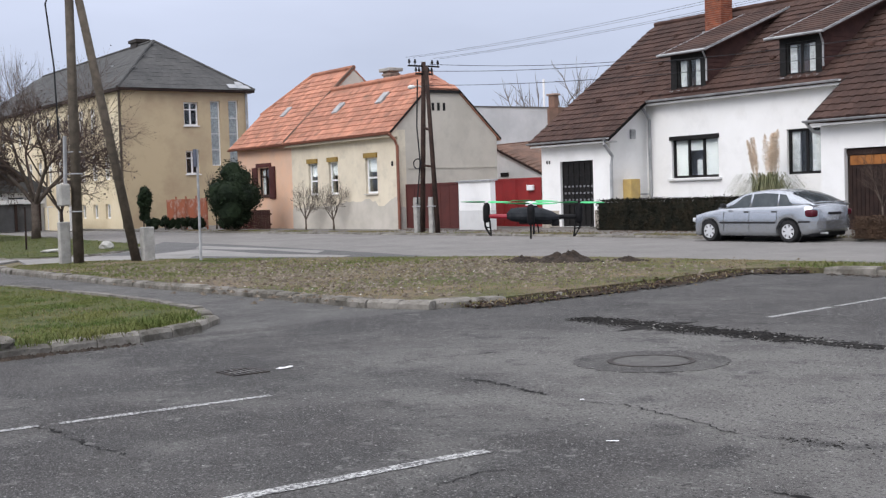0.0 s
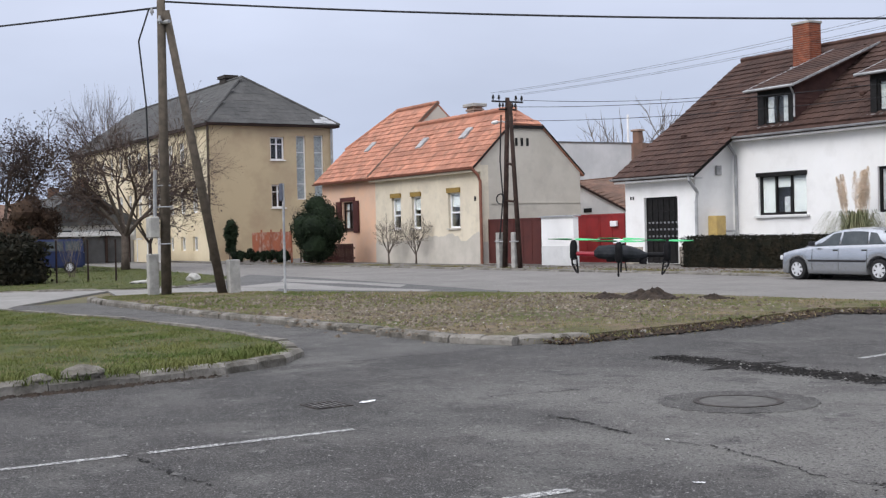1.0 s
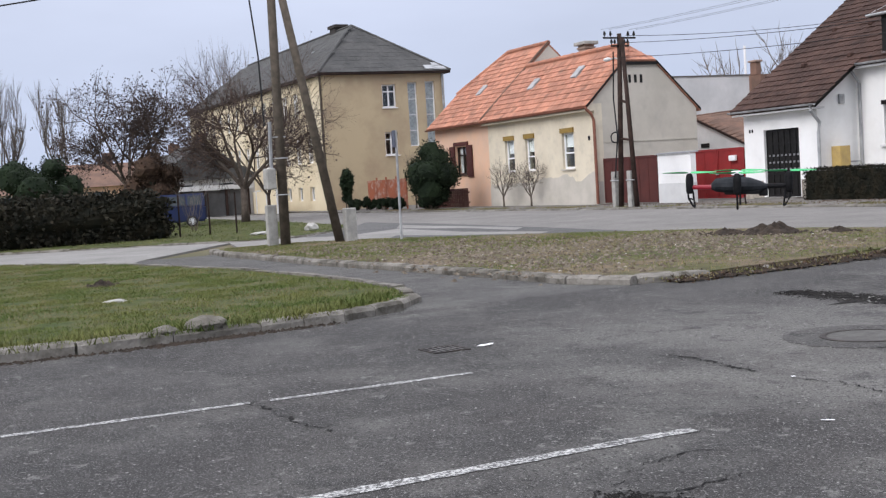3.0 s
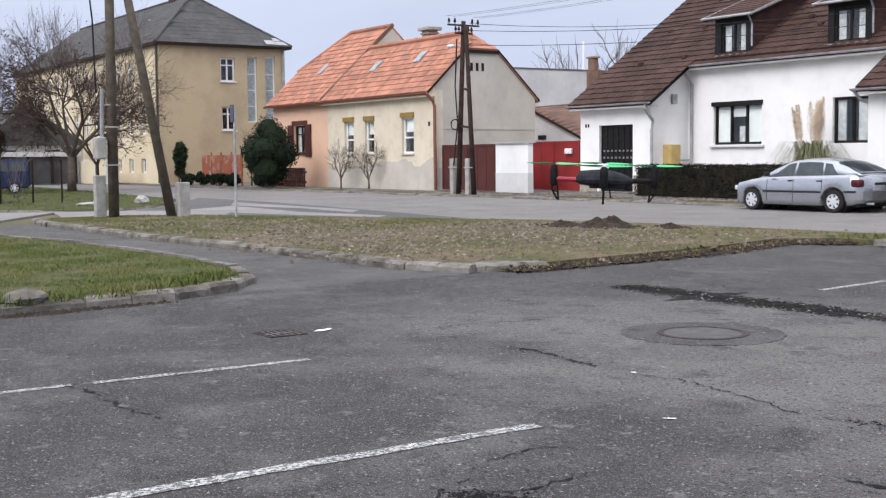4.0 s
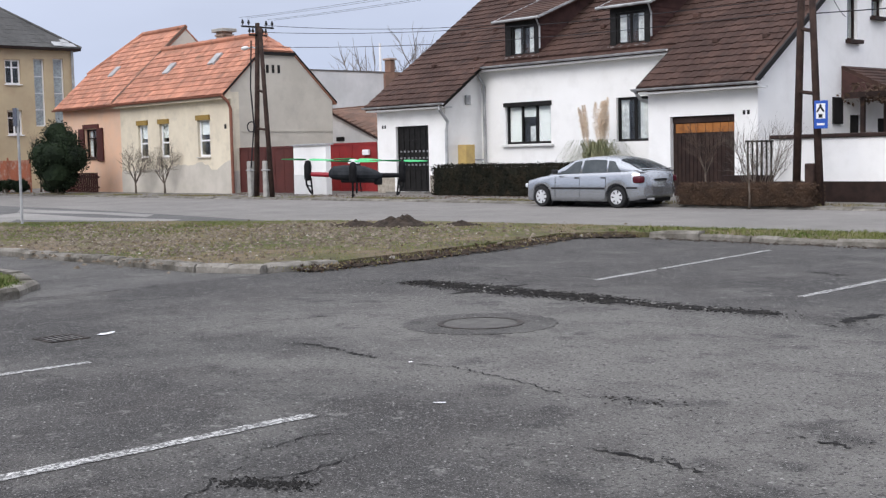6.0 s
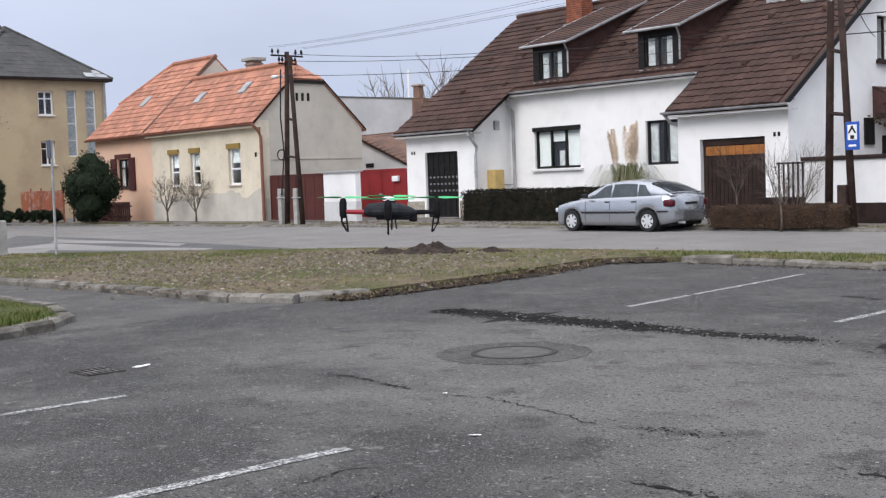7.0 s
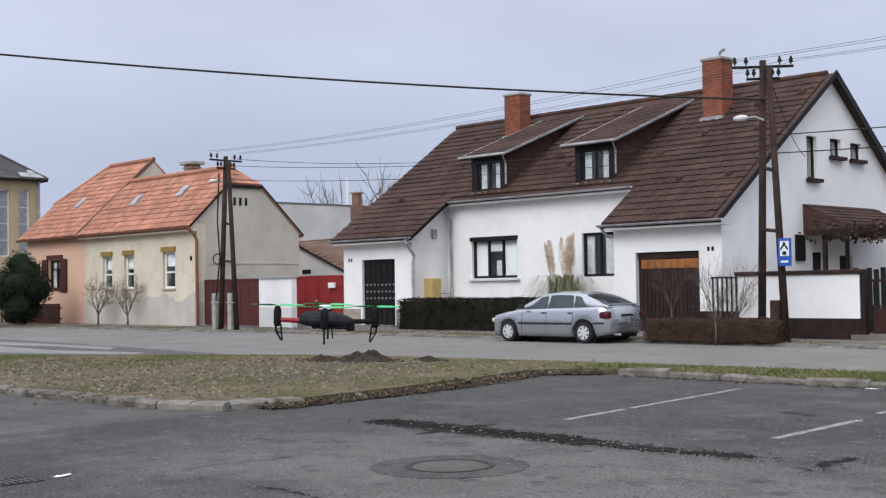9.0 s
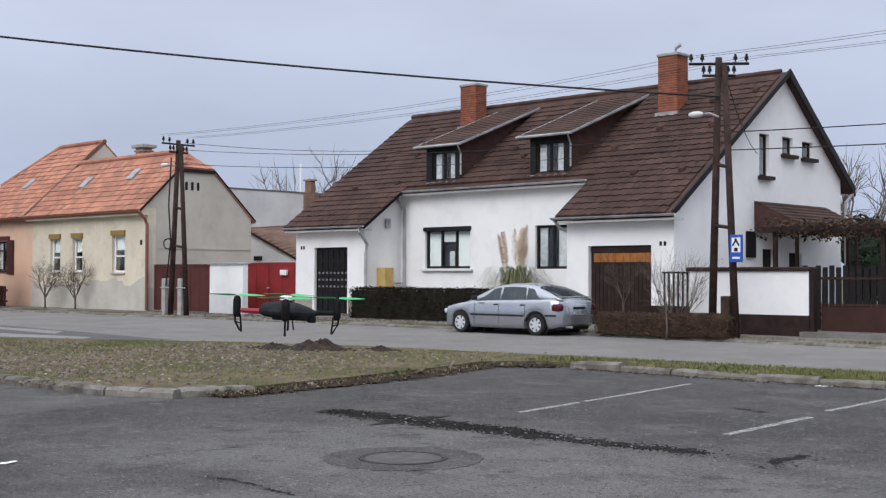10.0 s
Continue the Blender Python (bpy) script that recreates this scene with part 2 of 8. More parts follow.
TARRED_WOOD = material("tarred_pole_wood", (0.030, 0.019, 0.016), (0.055, 0.034, 0.027), 4, 0.85, bump=0.5, bump_scale=30)
CONCRETE = material("pole_concrete", (0.40, 0.39, 0.36), (0.30, 0.295, 0.275), 4, 0.92, bump=0.5, third=(0.2, 0.2, 0.18), third_scale=6, amount=0.5)
CABLE = material("black_cable", (0.02, 0.02, 0.022), None, rough=0.6)
IRON = material("cast_iron", (0.040, 0.036, 0.034), (0.065, 0.055, 0.048), 12, 0.7, 0.3, bump=0.5)
BARK = material("grey_bark", (0.085, 0.068, 0.055), (0.13, 0.105, 0.085), 6, 0.92, bump=0.7, bump_scale=24)
TWIG = material("brown_twig", (0.058, 0.042, 0.034), (0.095, 0.068, 0.054), 2, 0.9, spread=0.3)
POPLAR_TWIG = material("pale_twig", (0.165, 0.138, 0.118), (0.115, 0.098, 0.082), 1, 0.9, spread=0.25)
SEED = material("dry_seed_clusters", (0.060, 0.048, 0.050), (0.092, 0.072, 0.068), 3, 0.9, spread=0.35)
EVERGREEN = material("evergreen_leaf", (0.007, 0.014, 0.006), (0.014, 0.025, 0.010), 2, 0.85, spread=0.45)
BOXHEDGE = material("hedge_leaf", (0.011, 0.012, 0.008), (0.022, 0.020, 0.012), 2, 0.9, third=(0.042, 0.030, 0.018), third_scale=4, spread=0.45)
DRY_LEAF = material("dry_hedge_leaf", (0.085, 0.052, 0.034), (0.055, 0.036, 0.025), 3, 0.85, spread=0.45)
PLUME = material("pampas_plume", (0.76, 0.64, 0.51), (0.64, 0.51, 0.38), 5, 0.9, spread=0.25)
REED = material("pampas_leaf", (0.17, 0.19, 0.10), (0.27, 0.26, 0.15), 3, 0.8, spread=0.35)
OCHRE_PAINT = material("ochre_paint", (0.30, 0.20, 0.055), (0.24, 0.16, 0.05), 5, 0.7)
FIELD_STONE = material("pale_field_stone", (0.46, 0.45, 0.42), (0.33, 0.32, 0.29), 5, 0.9, bump=0.8, bump_scale=20)
HALL = material("pale_grey_render", (0.44, 0.45, 0.46), (0.37, 0.38, 0.39), 0.6, 0.92, bump=0.3)
GLASS = glass("window_glass")
SIGN_BLUE = material("sign_blue", (0.02, 0.085, 0.40), None, rough=0.4)
SIGN_WHITE = material("sign_white", (0.8, 0.8, 0.8), None, rough=0.4)


# ---- building helpers ----
from mathutils.geometry import tessellate_polygon


def thing(name, base, label, category, group="", kind=""):
    """An Empty at a thing's base, given in plan units; its parts hang under it."""
    ob = new(name)
    ob.empty_display_size = 0.2
    ob.location = Vector(base) * K
    return tagged(ob, label, category, group, kind)


def mesh_of(name, bm, mat, smooth=False):
    me = bpy.data.meshes.new(name)
    bmesh.ops.recalc_face_normals(bm, faces=bm.faces)
    bm.to_mesh(me)
    bm.free()
    me.materials.append(mat)
    if smooth:
        for p in me.polygons:
            p.use_smooth = True
    return me


def part(name, bm, mat, parent, label="", plan=True, smooth=False):
    """One mesh under a thing or a part. plan: the numbers are plan units in the street's axes; else metres in the thing's own axes."""
    if plan:
        top = parent if parent.parent is None else parent.parent
        top = top if top.parent is None else top.parent
        for v in bm.verts:
            v.co = v.co * K - top.location
    ob = new(name, mesh_of(name, bm, mat, smooth))
    ob.parent = parent
    return tagged(ob, label)


def solid(name, bm, mat, label="", category="", kind="", group="", smooth=False):
    """One mesh of the setting, or a thing of one mesh, given in plan units."""
    for v in bm.verts:
        v.co = v.co * K
    return tagged(new(name, mesh_of(name, bm, mat, smooth)), label, category, group, kind)


def box(bm, x0, x1, y0, y1, z0, z1):
    v = [bm.verts.new(p) for p in ((x0, y0, z0), (x1, y0, z0), (x1, y1, z0), (x0, y1, z0), (x0, y0, z1), (x1, y0, z1), (x1, y1, z1), (x0, y1, z1))]
    for f in ((0, 3, 2, 1), (4, 5, 6, 7), (0, 1, 5, 4), (1, 2, 6, 5), (2, 3, 7, 6), (3, 0, 4, 7)):
        bm.faces.new([v[i] for i in f])
    return bm


def boxed(*a):
    return box(bmesh.new(), *a)


def soft_box(bm, x0, x1, y0, y1, z0, z1, r=0.02, seg=2):
    b = boxed(x0, x1, y0, y1, z0, z1)
    bmesh.ops.bevel(b, geom=b.edges[:], offset=r, segments=seg, affect="EDGES", profile=0.6)
    join(bm, b)
    return bm


def join(bm, other):
    seen = {v: bm.verts.new(v.co) for v in other.verts}
    for f in other.faces:
        bm.faces.new([seen[v] for v in f.verts])
    other.free()
    return bm


def hull(bm, low, high):
    """A prism between two rings of the same number of points."""
    a, b = [bm.verts.new(p) for p in low], [bm.verts.new(p) for p in high]
    n = len(a)
    bm.faces.new(a[::-1]), bm.faces.new(b)
    for i in range(n):
        bm.faces.new((a[i], a[(i + 1) % n], b[(i + 1) % n], b[i]))
    return bm


def tube(bm, pts, radii, seg=8, cap=True):
    """A round rod along points."""
    pts = [Vector(p) for p in pts]
    radii = radii if isinstance(radii, (list, tuple)) else [radii] * len(pts)
    rings = []
    for i, p in enumerate(pts):
        d = (pts[min(i + 1, len(pts) - 1)] - pts[max(i - 1, 0)]).normalized()
        u = d.cross(Vector((0, 0, 1)) if abs(d.z) < 0.9 else Vector((1, 0, 0))).normalized()
        w = d.cross(u)
        rings.append([bm.verts.new(p + (u * math.cos(2 * math.pi * k / seg) + w * math.sin(2 * math.pi * k / seg)) * radii[i]) for k in range(seg)])
    for a, b in zip(rings, rings[1:]):
        for k in range(seg):
            bm.faces.new((a[k], a[(k + 1) % seg], b[(k + 1) % seg], b[k]))
    if cap and seg > 2:
        bm.faces.new(rings[0][::-1]), bm.faces.new(rings[-1])
    return bm


def rod(*a, **k):
    return tube(bmesh.new(), *a, **k)


def wall(bm, axis, c0, c1, a0, a1, z0, top, openings=(), kinks=()):
    """A wall along x or y between a0 and a1, c0 to c1 thick, up to top (a height, or a function of the place), with openings (a, a, z, z) through it."""
    height = top if callable(top) else (lambda a: top)
    cuts = sorted({a0, a1, *kinks, *(v for o in openings for v in o[:2])})
    for p, q in zip(cuts, cuts[1:]):
        spans, z = [], z0
        for o in sorted((o for o in openings if o[0] <= p + 1e-6 and q <= o[1] + 1e-6), key=lambda o: o[2]):
            if o[2] > z + 1e-6:
                spans.append((z, z, o[2], o[2]))
            z = o[3]
        spans.append((z, z, height(p), height(q)))
        for zp, zq, tp, tq in spans:
            if axis == "x":
                hull(bm, ((p, c0, zp), (q, c0, zq), (q, c1, zq), (p, c1, zp)), ((p, c0, tp), (q, c0, tq), (q, c1, tq), (p, c1, tp)))
            else:
                hull(bm, ((c0, p, zp), (c1, p, zp), (c1, q, zq), (c0, q, zq)), ((c0, p, tp), (c1, p, tp), (c1, q, tq), (c0, q, tq)))
    bmesh.ops.remove_doubles(bm, verts=bm.verts, dist=0.0005)
    return bm


def sheet(name, pts, z0, z1, mat, label, category, kind="structure"):
    """A flat slab with an outline of plan points."""
    bm = bmesh.new()
    low, high = [bm.verts.new((x, y, z0)) for x, y in pts], [bm.verts.new((x, y, z1)) for x, y in pts]
    n = len(pts)
    for i in range(n):
        bm.faces.new((low[i], low[(i + 1) % n], high[(i + 1) % n], high[i]))
    for tri in tessellate_polygon([[Vector((x, y, 0)) for x, y in pts]]):
        bm.faces.new([high[i] for i in tri])
    ob = solid(name, bm, mat, label, category, kind)
    for f in ob.data.polygons:
        if abs(f.normal.z) > 0.5 and f.normal.z < 0:
            f.flip()
    return ob


def inside(x, y, pts):
    hit = False
    for (xa, ya), (xb, yb) in zip(pts, pts[1:] + pts[:1]):
        if (ya > y) != (yb > y) and x < (xb - xa) * (y - ya) / (yb - ya) + xa:
            hit = not hit
    return hit


def along(pts, step):
    """Places and directions at even steps along a line."""
    out, carry = [], 0.0
    for (xa, ya), (xb, yb) in zip(pts, pts[1:]):
        length = math.hypot(xb - xa, yb - ya)
        d = carry
        while d < length:
            out.append((xa + (xb - xa) * d / length, ya + (yb - ya) * d / length, math.atan2(yb - ya, xb - xa)))
            d += step
        carry = d - length
    return out


# ---- ground, roads and kerbs ----
bm = bmesh.new()
bmesh.ops.create_grid(bm, x_segments=40, y_segments=40, size=900)
for v in bm.verts:
    v.co.z = -0.05
solid("ground", bm, GROUND, "dry winter grass and earth reaching the horizon", "ground", "structure")
LEFT_ISLAND = [(-12.55, -14), (-12.5, 0), (-12.5, 2), (-12.7, 3.4), (-12.8, 4.6), (-13.2, 5.5), (-13.95, 6.1), (-15, 6.45), (-17.5, 6.55), (-22.4, 6.15), (-27.3, 5.0), (-31.5, 3.0), (-36, -2), (-40, -14)]
MID_ISLAND = [(-31.2, 8.6), (-30.4, 7.95), (-28.9, 7.8), (-22.6, 8.0), (-19.4, 8.3), (-16.5, 8.5), (-14.2, 8.6), (-13.45, 8.95), (-13.1, 9.9), (-13.4, 12), (-13.75, 14.1), (-14.2, 15.9), (-13.6, 16.7),
              (-12.6, 16.75), (-7.5, 16.8), (12, 16.9), (40, 17), (40, 19.4), (-2, 18.9), (-8.4, 18.6), (-14, 18.15), (-19, 17.6), (-22, 16.6), (-24.3, 15.4), (-27.5, 13.4), (-30, 11.9), (-31.4, 10.4)]
FAR_VERGE = [(-41.5, 3.6), (-36.3, 10.6), (-36.4, 12.2), (-39.2, 14.8), (-42.4, 16.4), (-62, 18.2), (-110, 20.5), (-160, 22), (-160, -30), (-70, -40), (-50, -16)]
sheet("road", [(-200, 21), (-62, 17), (-30, 11), (-20, 15.5), (40, 16.9), (90, 18), (90, 25.6), (20, 25.8), (-30, 26.2), (-62, 24.6), (-200, 29)], -0.04, 0.0, ROAD, "worn grey asphalt street along the houses", "road")
sheet("side_road", [(-36.3, 10), (-30, 6), (-27, 4.8), (-33, -2), (-42, -20), (-60, -40), (-75, -40), (-41, 3), (-36, 12), (-33.5, 14.5), (-29.5, 12.2), (-31.5, 9)], -0.045, 0.006, PALE_ROAD, "pale concrete side road", "road")
sheet("parking_lot", [(-12.4, -60), (70, -60), (70, 16.9), (-14.2, 16.9), (-13.2, 9.2), (-13.1, 8.6), (-12.95, 5.4), (-12.6, 4.0), (-12.4, 2.0)], -0.045, 0.004, LOT, "old cracked dark asphalt parking lot", "parking lot")
sheet("lane", [(-12.9, 4.2), (-12.95, 5.4), (-13.1, 8.6), (-13.3, 9.2), (-22, 8.3), (-30, 8.3), (-30, 4), (-16, 5.5), (-14, 4)], -0.045, 0.002, LANE, "greyer asphalt lane between grass islands", "road")
sheet("left_lawn", LEFT_ISLAND, -0.04, 0.10, TURF, "mown winter lawn with dry patches", "lawn")
sheet("mid_verge", MID_ISLAND, -0.04, 0.09, BARE, "bare trampled grass verge with dug soil", "verge")
sheet("far_lawn", FAR_VERGE, -0.04, 0.06, TURF, "thin winter lawn beside the side road", "lawn")
sheet("pavement", [(-200, 29), (-62, 24.75), (-30, 26.35), (20, 25.95), (90, 25.75), (90, 60), (-200, 60)], -0.04, 0.07, PAVING, "worn concrete pavement and earth before the houses", "pavement")
JUNCTION = asphalt("junction_asphalt", (0.100, 0.099, 0.099), (0.128, 0.126, 0.124), (0.155, 0.151, 0.144), 0.2)
sheet("road_patch", [(-42.3, 16.5), (-39.1, 15.0), (-36.2, 12.4), (-33.5, 12.4), (-31.3, 12.2), (-29.5, 12.4), (-27.4, 13.6), (-24.3, 15.6), (-22.5, 16.6), (-25.5, 17.0), (-29.5, 17.4), (-34, 17.9), (-40, 18.3), (-46, 18.4)], -0.03, 0.0035, JUNCTION, "darker asphalt at the mouth of the side road", "road")
sheet("road_patch", [(-36.9, 15.9), (-34.9, 13.4), (-31, 14.2), (-27.0, 15.6), (-27.6, 16.2), (-31.2, 15.5)], -0.02, 0.009, PALE_ROAD, "pale worn strip in the asphalt", "road")
sheet("road_patch", [(-40, 17.3), (-37.5, 16.1), (-33, 16.7), (-29.8, 16.4), (-31, 17.3)], -0.02, 0.009, PALE_ROAD, "pale worn strip in the asphalt", "road")



def kerb_mesh(length, seed):
    """A kerb stone with a chamfered front edge, worn uneven along its length."""
    rnd = random.Random(seed)
    profile = [(-0.085, -0.05), (-0.085, 0.068), (-0.052, 0.104), (0.085, 0.108), (0.085, -0.05)]
    bm = bmesh.new()
    rings = []
    for i in range(5):
        x = (i / 4 - 0.5) * length * K
        worn = (0.008 if i in (0, 4) else 0.003) * rnd.uniform(0.3, 1.3)
        rings.append([bm.verts.new((x, y + (rnd.uniform(-0.007, 0.007) if z > 0 else 0), z - (worn + rnd.uniform(0, 0.008) if z > 0 else 0))) for y, z in profile])
    for a, b in zip(rings, rings[1:]):
        for k in range(5):
            bm.faces.new((a[k], a[(k + 1) % 5], b[(k + 1) % 5], b[k]))
    bm.faces.new(rings[0][::-1]), bm.faces.new(rings[-1])
    return mesh_of("kerb_stone", bm, KERB)


LONG_KERBS, SHORT_KERBS = [kerb_mesh(0.99, k) for k in range(5)], [kerb_mesh(0.493, 20 + k) for k in range(5)]


def kerb_line(name, pts, label, skip=lambda x, y: False, sink=0.0, short=lambda x, y: False, uneven=1.0):
    root = thing(name, (*pts[0], 0), label, "kerb", kind="structure")
    rnd = random.Random(len(pts) + 3)
    half = along(pts, 0.5)
    i = 0
    while i < len(half):
        x, y, a = half[i]
        small = short(x, y) or i + 1 >= len(half)
        if not small:
            x, y, a = (x + half[i + 1][0]) / 2, (y + half[i + 1][1]) / 2, math.atan2(half[i + 1][1] - y, half[i + 1][0] - x)
        i += 1 if small else 2
        if skip(x, y):
            continue
        ob = new("kerb_stone", rnd.choice(SHORT_KERBS if small else LONG_KERBS))
        ob.parent = root
        ob.location = Vector((x * K, y * K, rnd.uniform(-0.018, 0.014) * uneven - sink)) - root.location
        ob.rotation_euler = (rnd.uniform(-0.06, 0.06) * uneven, rnd.uniform(-0.02, 0.02) * uneven, a + rnd.uniform(-0.035, 0.035) * uneven)
    return root


kerb_line("lawn_kerb", LEFT_ISLAND[:12], "old broken concrete kerb round the lawn", sink=-0.015, short=lambda x, y: y > 3.5 and x > -15)
kerb_line("verge_kerb", MID_ISLAND[1:9], "low concrete kerb along the verge", sink=-0.006, uneven=0.4, short=lambda x, y: True)
kerb_line("lot_kerb", MID_ISLAND[13:17], "uneven light concrete kerb behind the parking bays", lambda x, y: int(x * 0.9 + 40) in (36, 33), -0.002, lambda x, y: int(x * 2) % 7 == 0, 1.6)
kerb_line("street_kerb", [(-62, 24.7), (-30, 26.3), (20, 25.9), (40, 25.9)], "worn street kerb with grass in the joints", lambda x, y: -23.5 < x < -19.5, 0.045)
kerb_line("far_lawn_kerb", FAR_VERGE[:6], "low kerb of the far lawn", sink=0.05)


def stripe(x0, y0, x1, y1, w=0.098):
    bm = bmesh.new()
    n = max(2, int(math.hypot(x1 - x0, y1 - y0) / 0.12))
    d = Vector((x1 - x0, y1 - y0)).normalized()
    rnd = random.Random(int(100 * (x0 + y0)))
    left, right = [], []
    for i in range(n + 1):
        p = Vector((x0, y0)).lerp(Vector((x1, y1)), i / n)
        a, b = w / 2 + rnd.uniform(-0.012, 0.008), w / 2 + rnd.uniform(-0.012, 0.008)
        left.append(bm.verts.new((p.x - d.y * a, p.y + d.x * a, 0.0085)))
        right.append(bm.verts.new((p.x + d.y * b, p.y - d.x * b, 0.0085)))
    for i in range(n):
        bm.faces.new((right[i], right[i + 1], left[i + 1], left[i]))
    solid("bay_marking", bm, PAINT, "worn white painted parking bay line", "road marking", "structure", "parking bay lines")


for s in ((-5.5, -1.5, -5.6, 4.15, 0.115), (-8.5, -2.5, -8.42, 2.36, 0.09), (-8.41, 2.5, -8.4, 4.15, 0.09), (-9.12, 10.86, -9.3, 12.2, 0.1), (-9.32, 12.35, -9.74, 15.5, 0.09), (-6.4, 10.8, -6.52, 12.8, 0.11), (-6.66, 13.5, -6.75, 15.4, 0.09),
          (-3.7, 10.8, -3.8, 15.2, 0.11), (-2.7, -1.5, -2.75, 4.1, 0.13)):
    stripe(*s)

# ---- the white double house ----
EAVE_Y, EAVE_Z, RIDGE_Y, RIDGE_Z = 30.5, 3.45, 37.7, 8.5
PITCH = (RIDGE_Z - EAVE_Z) / (RIDGE_Y - EAVE_Y)
REAR_Y, REAR_Z = 42.6, 4.75
MAIN_EAVE = 32.45


def roof_z(y):
    return EAVE_Z + PITCH * (y - EAVE_Y) if y < RIDGE_Y else RIDGE_Z - (RIDGE_Z - REAR_Z) * (y - RIDGE_Y) / (REAR_Y - RIDGE_Y)


def tiles(parent, mat, name, plane, u0, u1, v0, v1, wide, deep, keep, lift=0.02, thick=0.035, stagger=False, limit=300):
    """Courses of roof tiles on a plane: plane(u, v) gives a point, u along the eave, v up the slope. The tiles nearest the eave are parts, the rest one mesh."""
    o, pu, pv = Vector(plane(u0, v0)), Vector(plane(u0 + 1, v0)), Vector(plane(u0, v0 + 1))
    du, dv = (pu - o).normalized(), (pv - o).normalized()
    up = du.cross(dv)
    up = up if up.z > 0 else -up
    # profile of one tile: a shallow S across, thicker at its lower edge
    across = [(-0.5, 0.0), (-0.3, 0.45), (-0.05, 0.5), (0.18, 0.05), (0.5, 0.0)]
    bm = bmesh.new()
    rows = []
    for k, (vv, h) in enumerate(((-0.06, 1.0), (1.0, 0.15))):
        rows.append([bm.verts.new((du * (a * wide * 0.97) + dv * (vv * deep) + up * (lift + thick * (h + b))) * K) for a, b in across])
    low = [bm.verts.new((du * (a * wide * 0.97) + dv * (-0.06 * deep)) * K) for a, b in across]
    for i in range(len(across) - 1):
        bm.faces.new((rows[0][i], rows[0][i + 1], rows[1][i + 1], rows[1][i]))
        bm.faces.new((low[i], low[i + 1], rows[0][i + 1], rows[0][i]))
    bmesh.ops.recalc_face_normals(bm, faces=bm.faces)
    shape = [tuple(v.co) for v in bm.verts], [tuple(v.index for v in f.verts) for f in (bm.verts.index_update(), bm.faces)[1]]
    me = mesh_of(name, bm, mat)
    top = parent if parent.parent is None else parent.parent
    verts, faces, made = [], [], 0
    rnd = random.Random(11)
    nv, nu = int((v1 - v0) / deep), int((u1 - u0) / wide)
    for j in range(nv):
        for i in range(nu):
            u, v = u0 + (i + 0.5) * wide + (wide / 2 if stagger and j % 2 else 0), v0 + j * deep
            p = Vector(plane(u, v))
            if not keep(u, v, p):
                continue
            jig = up * rnd.uniform(-0.006, 0.008) + dv * rnd.uniform(-0.012, 0.012)
            at = (p + jig) * K - top.location
            if made < limit:
                ob = new(name, me)
                ob.parent, ob.location = parent, at
                made += 1
            else:
                n0 = len(verts)
                verts += [(a + at.x, b + at.y, c + at.z) for a, b, c in shape[0]]
                faces += [tuple(n0 + q for q in f) for f in shape[1]]
    if verts:
        rest = bpy.data.meshes.new(name + "_rest")
        rest.from_pydata(verts, [], faces)
        rest.materials.append(mat)
        ob = new(name + "_rest", rest)
        ob.parent = parent
        tagged(ob, kind="stuff")


def gutter(parent, x0, x1, y, z, mat, r=0.075):
    bm = bmesh.new()
    seg = 7
    ring = [(math.cos(math.pi + math.pi * k / seg) * r, math.sin(math.pi + math.pi * k / seg) * r) for k in range(seg + 1)]
    ring += [(a * 0.86, b * 0.86) for a, b in ring[::-1]]
    hull(bm, [(x0, y + a, z + b) for a, b in ring], [(x1, y + a, z + b) for a, b in ring])
    return part("gutter", bm, mat, parent)


def window(parent, axis, a0, a1, z0, z1, c, depth, frame_mat, bars=(), rails=(), sill=None, lining=None, w=0.07, out=-1, inner=None, sill_mat=None):
    """A framed window in an opening at c; out: the side of c that is outdoors. bars and rails: places of the mullions and transoms."""
    def bx(bm, a, b, za, zb, d0, d1):
        lo, hi = sorted((c - out * d0, c - out * d1))
        return box(bm, a, b, lo, hi, za, zb) if axis == "x" else box(bm, lo, hi, a, b, za, zb)
    root_bm = bmesh.new()
    d0, d1 = depth, depth + 0.07
    for q in ((a0, a0 + w, z0, z1), (a1 - w, a1, z0, z1), (a0 + w, a1 - w, z0, z0 + w), (a0 + w, a1 - w, z1 - w, z1)):
        bx(root_bm, *q, d0, d1)
    win = part("window", root_bm, frame_mat, parent)
    cols = [a0 + w, *bars, a1 - w]
    for m in bars:
        part("mullion", bx(bmesh.new(), m - w / 2, m + w / 2, z0 + w, z1 - w, d0 + 0.004, d1), frame_mat, win)
    for r in rails:
        part("transom", bx(bmesh.new(), a0 + w, a1 - w, r - w / 2.5, r + w / 2.5, d0 + 0.008, d1), frame_mat, win)
    for p, q in zip(cols, cols[1:]):
        pane = part("pane", bx(bmesh.new(), p, q, z0 + w, z1 - w, d0 + 0.035, d0 + 0.045), GLASS, win)
        pane.visible_shadow = False
    for p, q, za, zb, mat, label in (lining or ()):
        part("blind" if mat is BLIND else "curtain", bx(bmesh.new(), p, q, za, zb, d1 + 0.03, d1 + 0.045), mat, win, label)
    # a dark sheet added behind the glass gives the room its shade
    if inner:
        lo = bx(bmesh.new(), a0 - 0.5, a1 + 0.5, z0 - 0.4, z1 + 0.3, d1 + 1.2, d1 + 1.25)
        part("room_wall", lo, ROOM_SHADE, win)
    if sill:
        part("window_sill", bx(bmesh.new(), a0 - sill, a1 + sill, z0 - 0.06, z0 - 0.003, -0.09, depth), sill_mat or frame_mat, win)
    return win


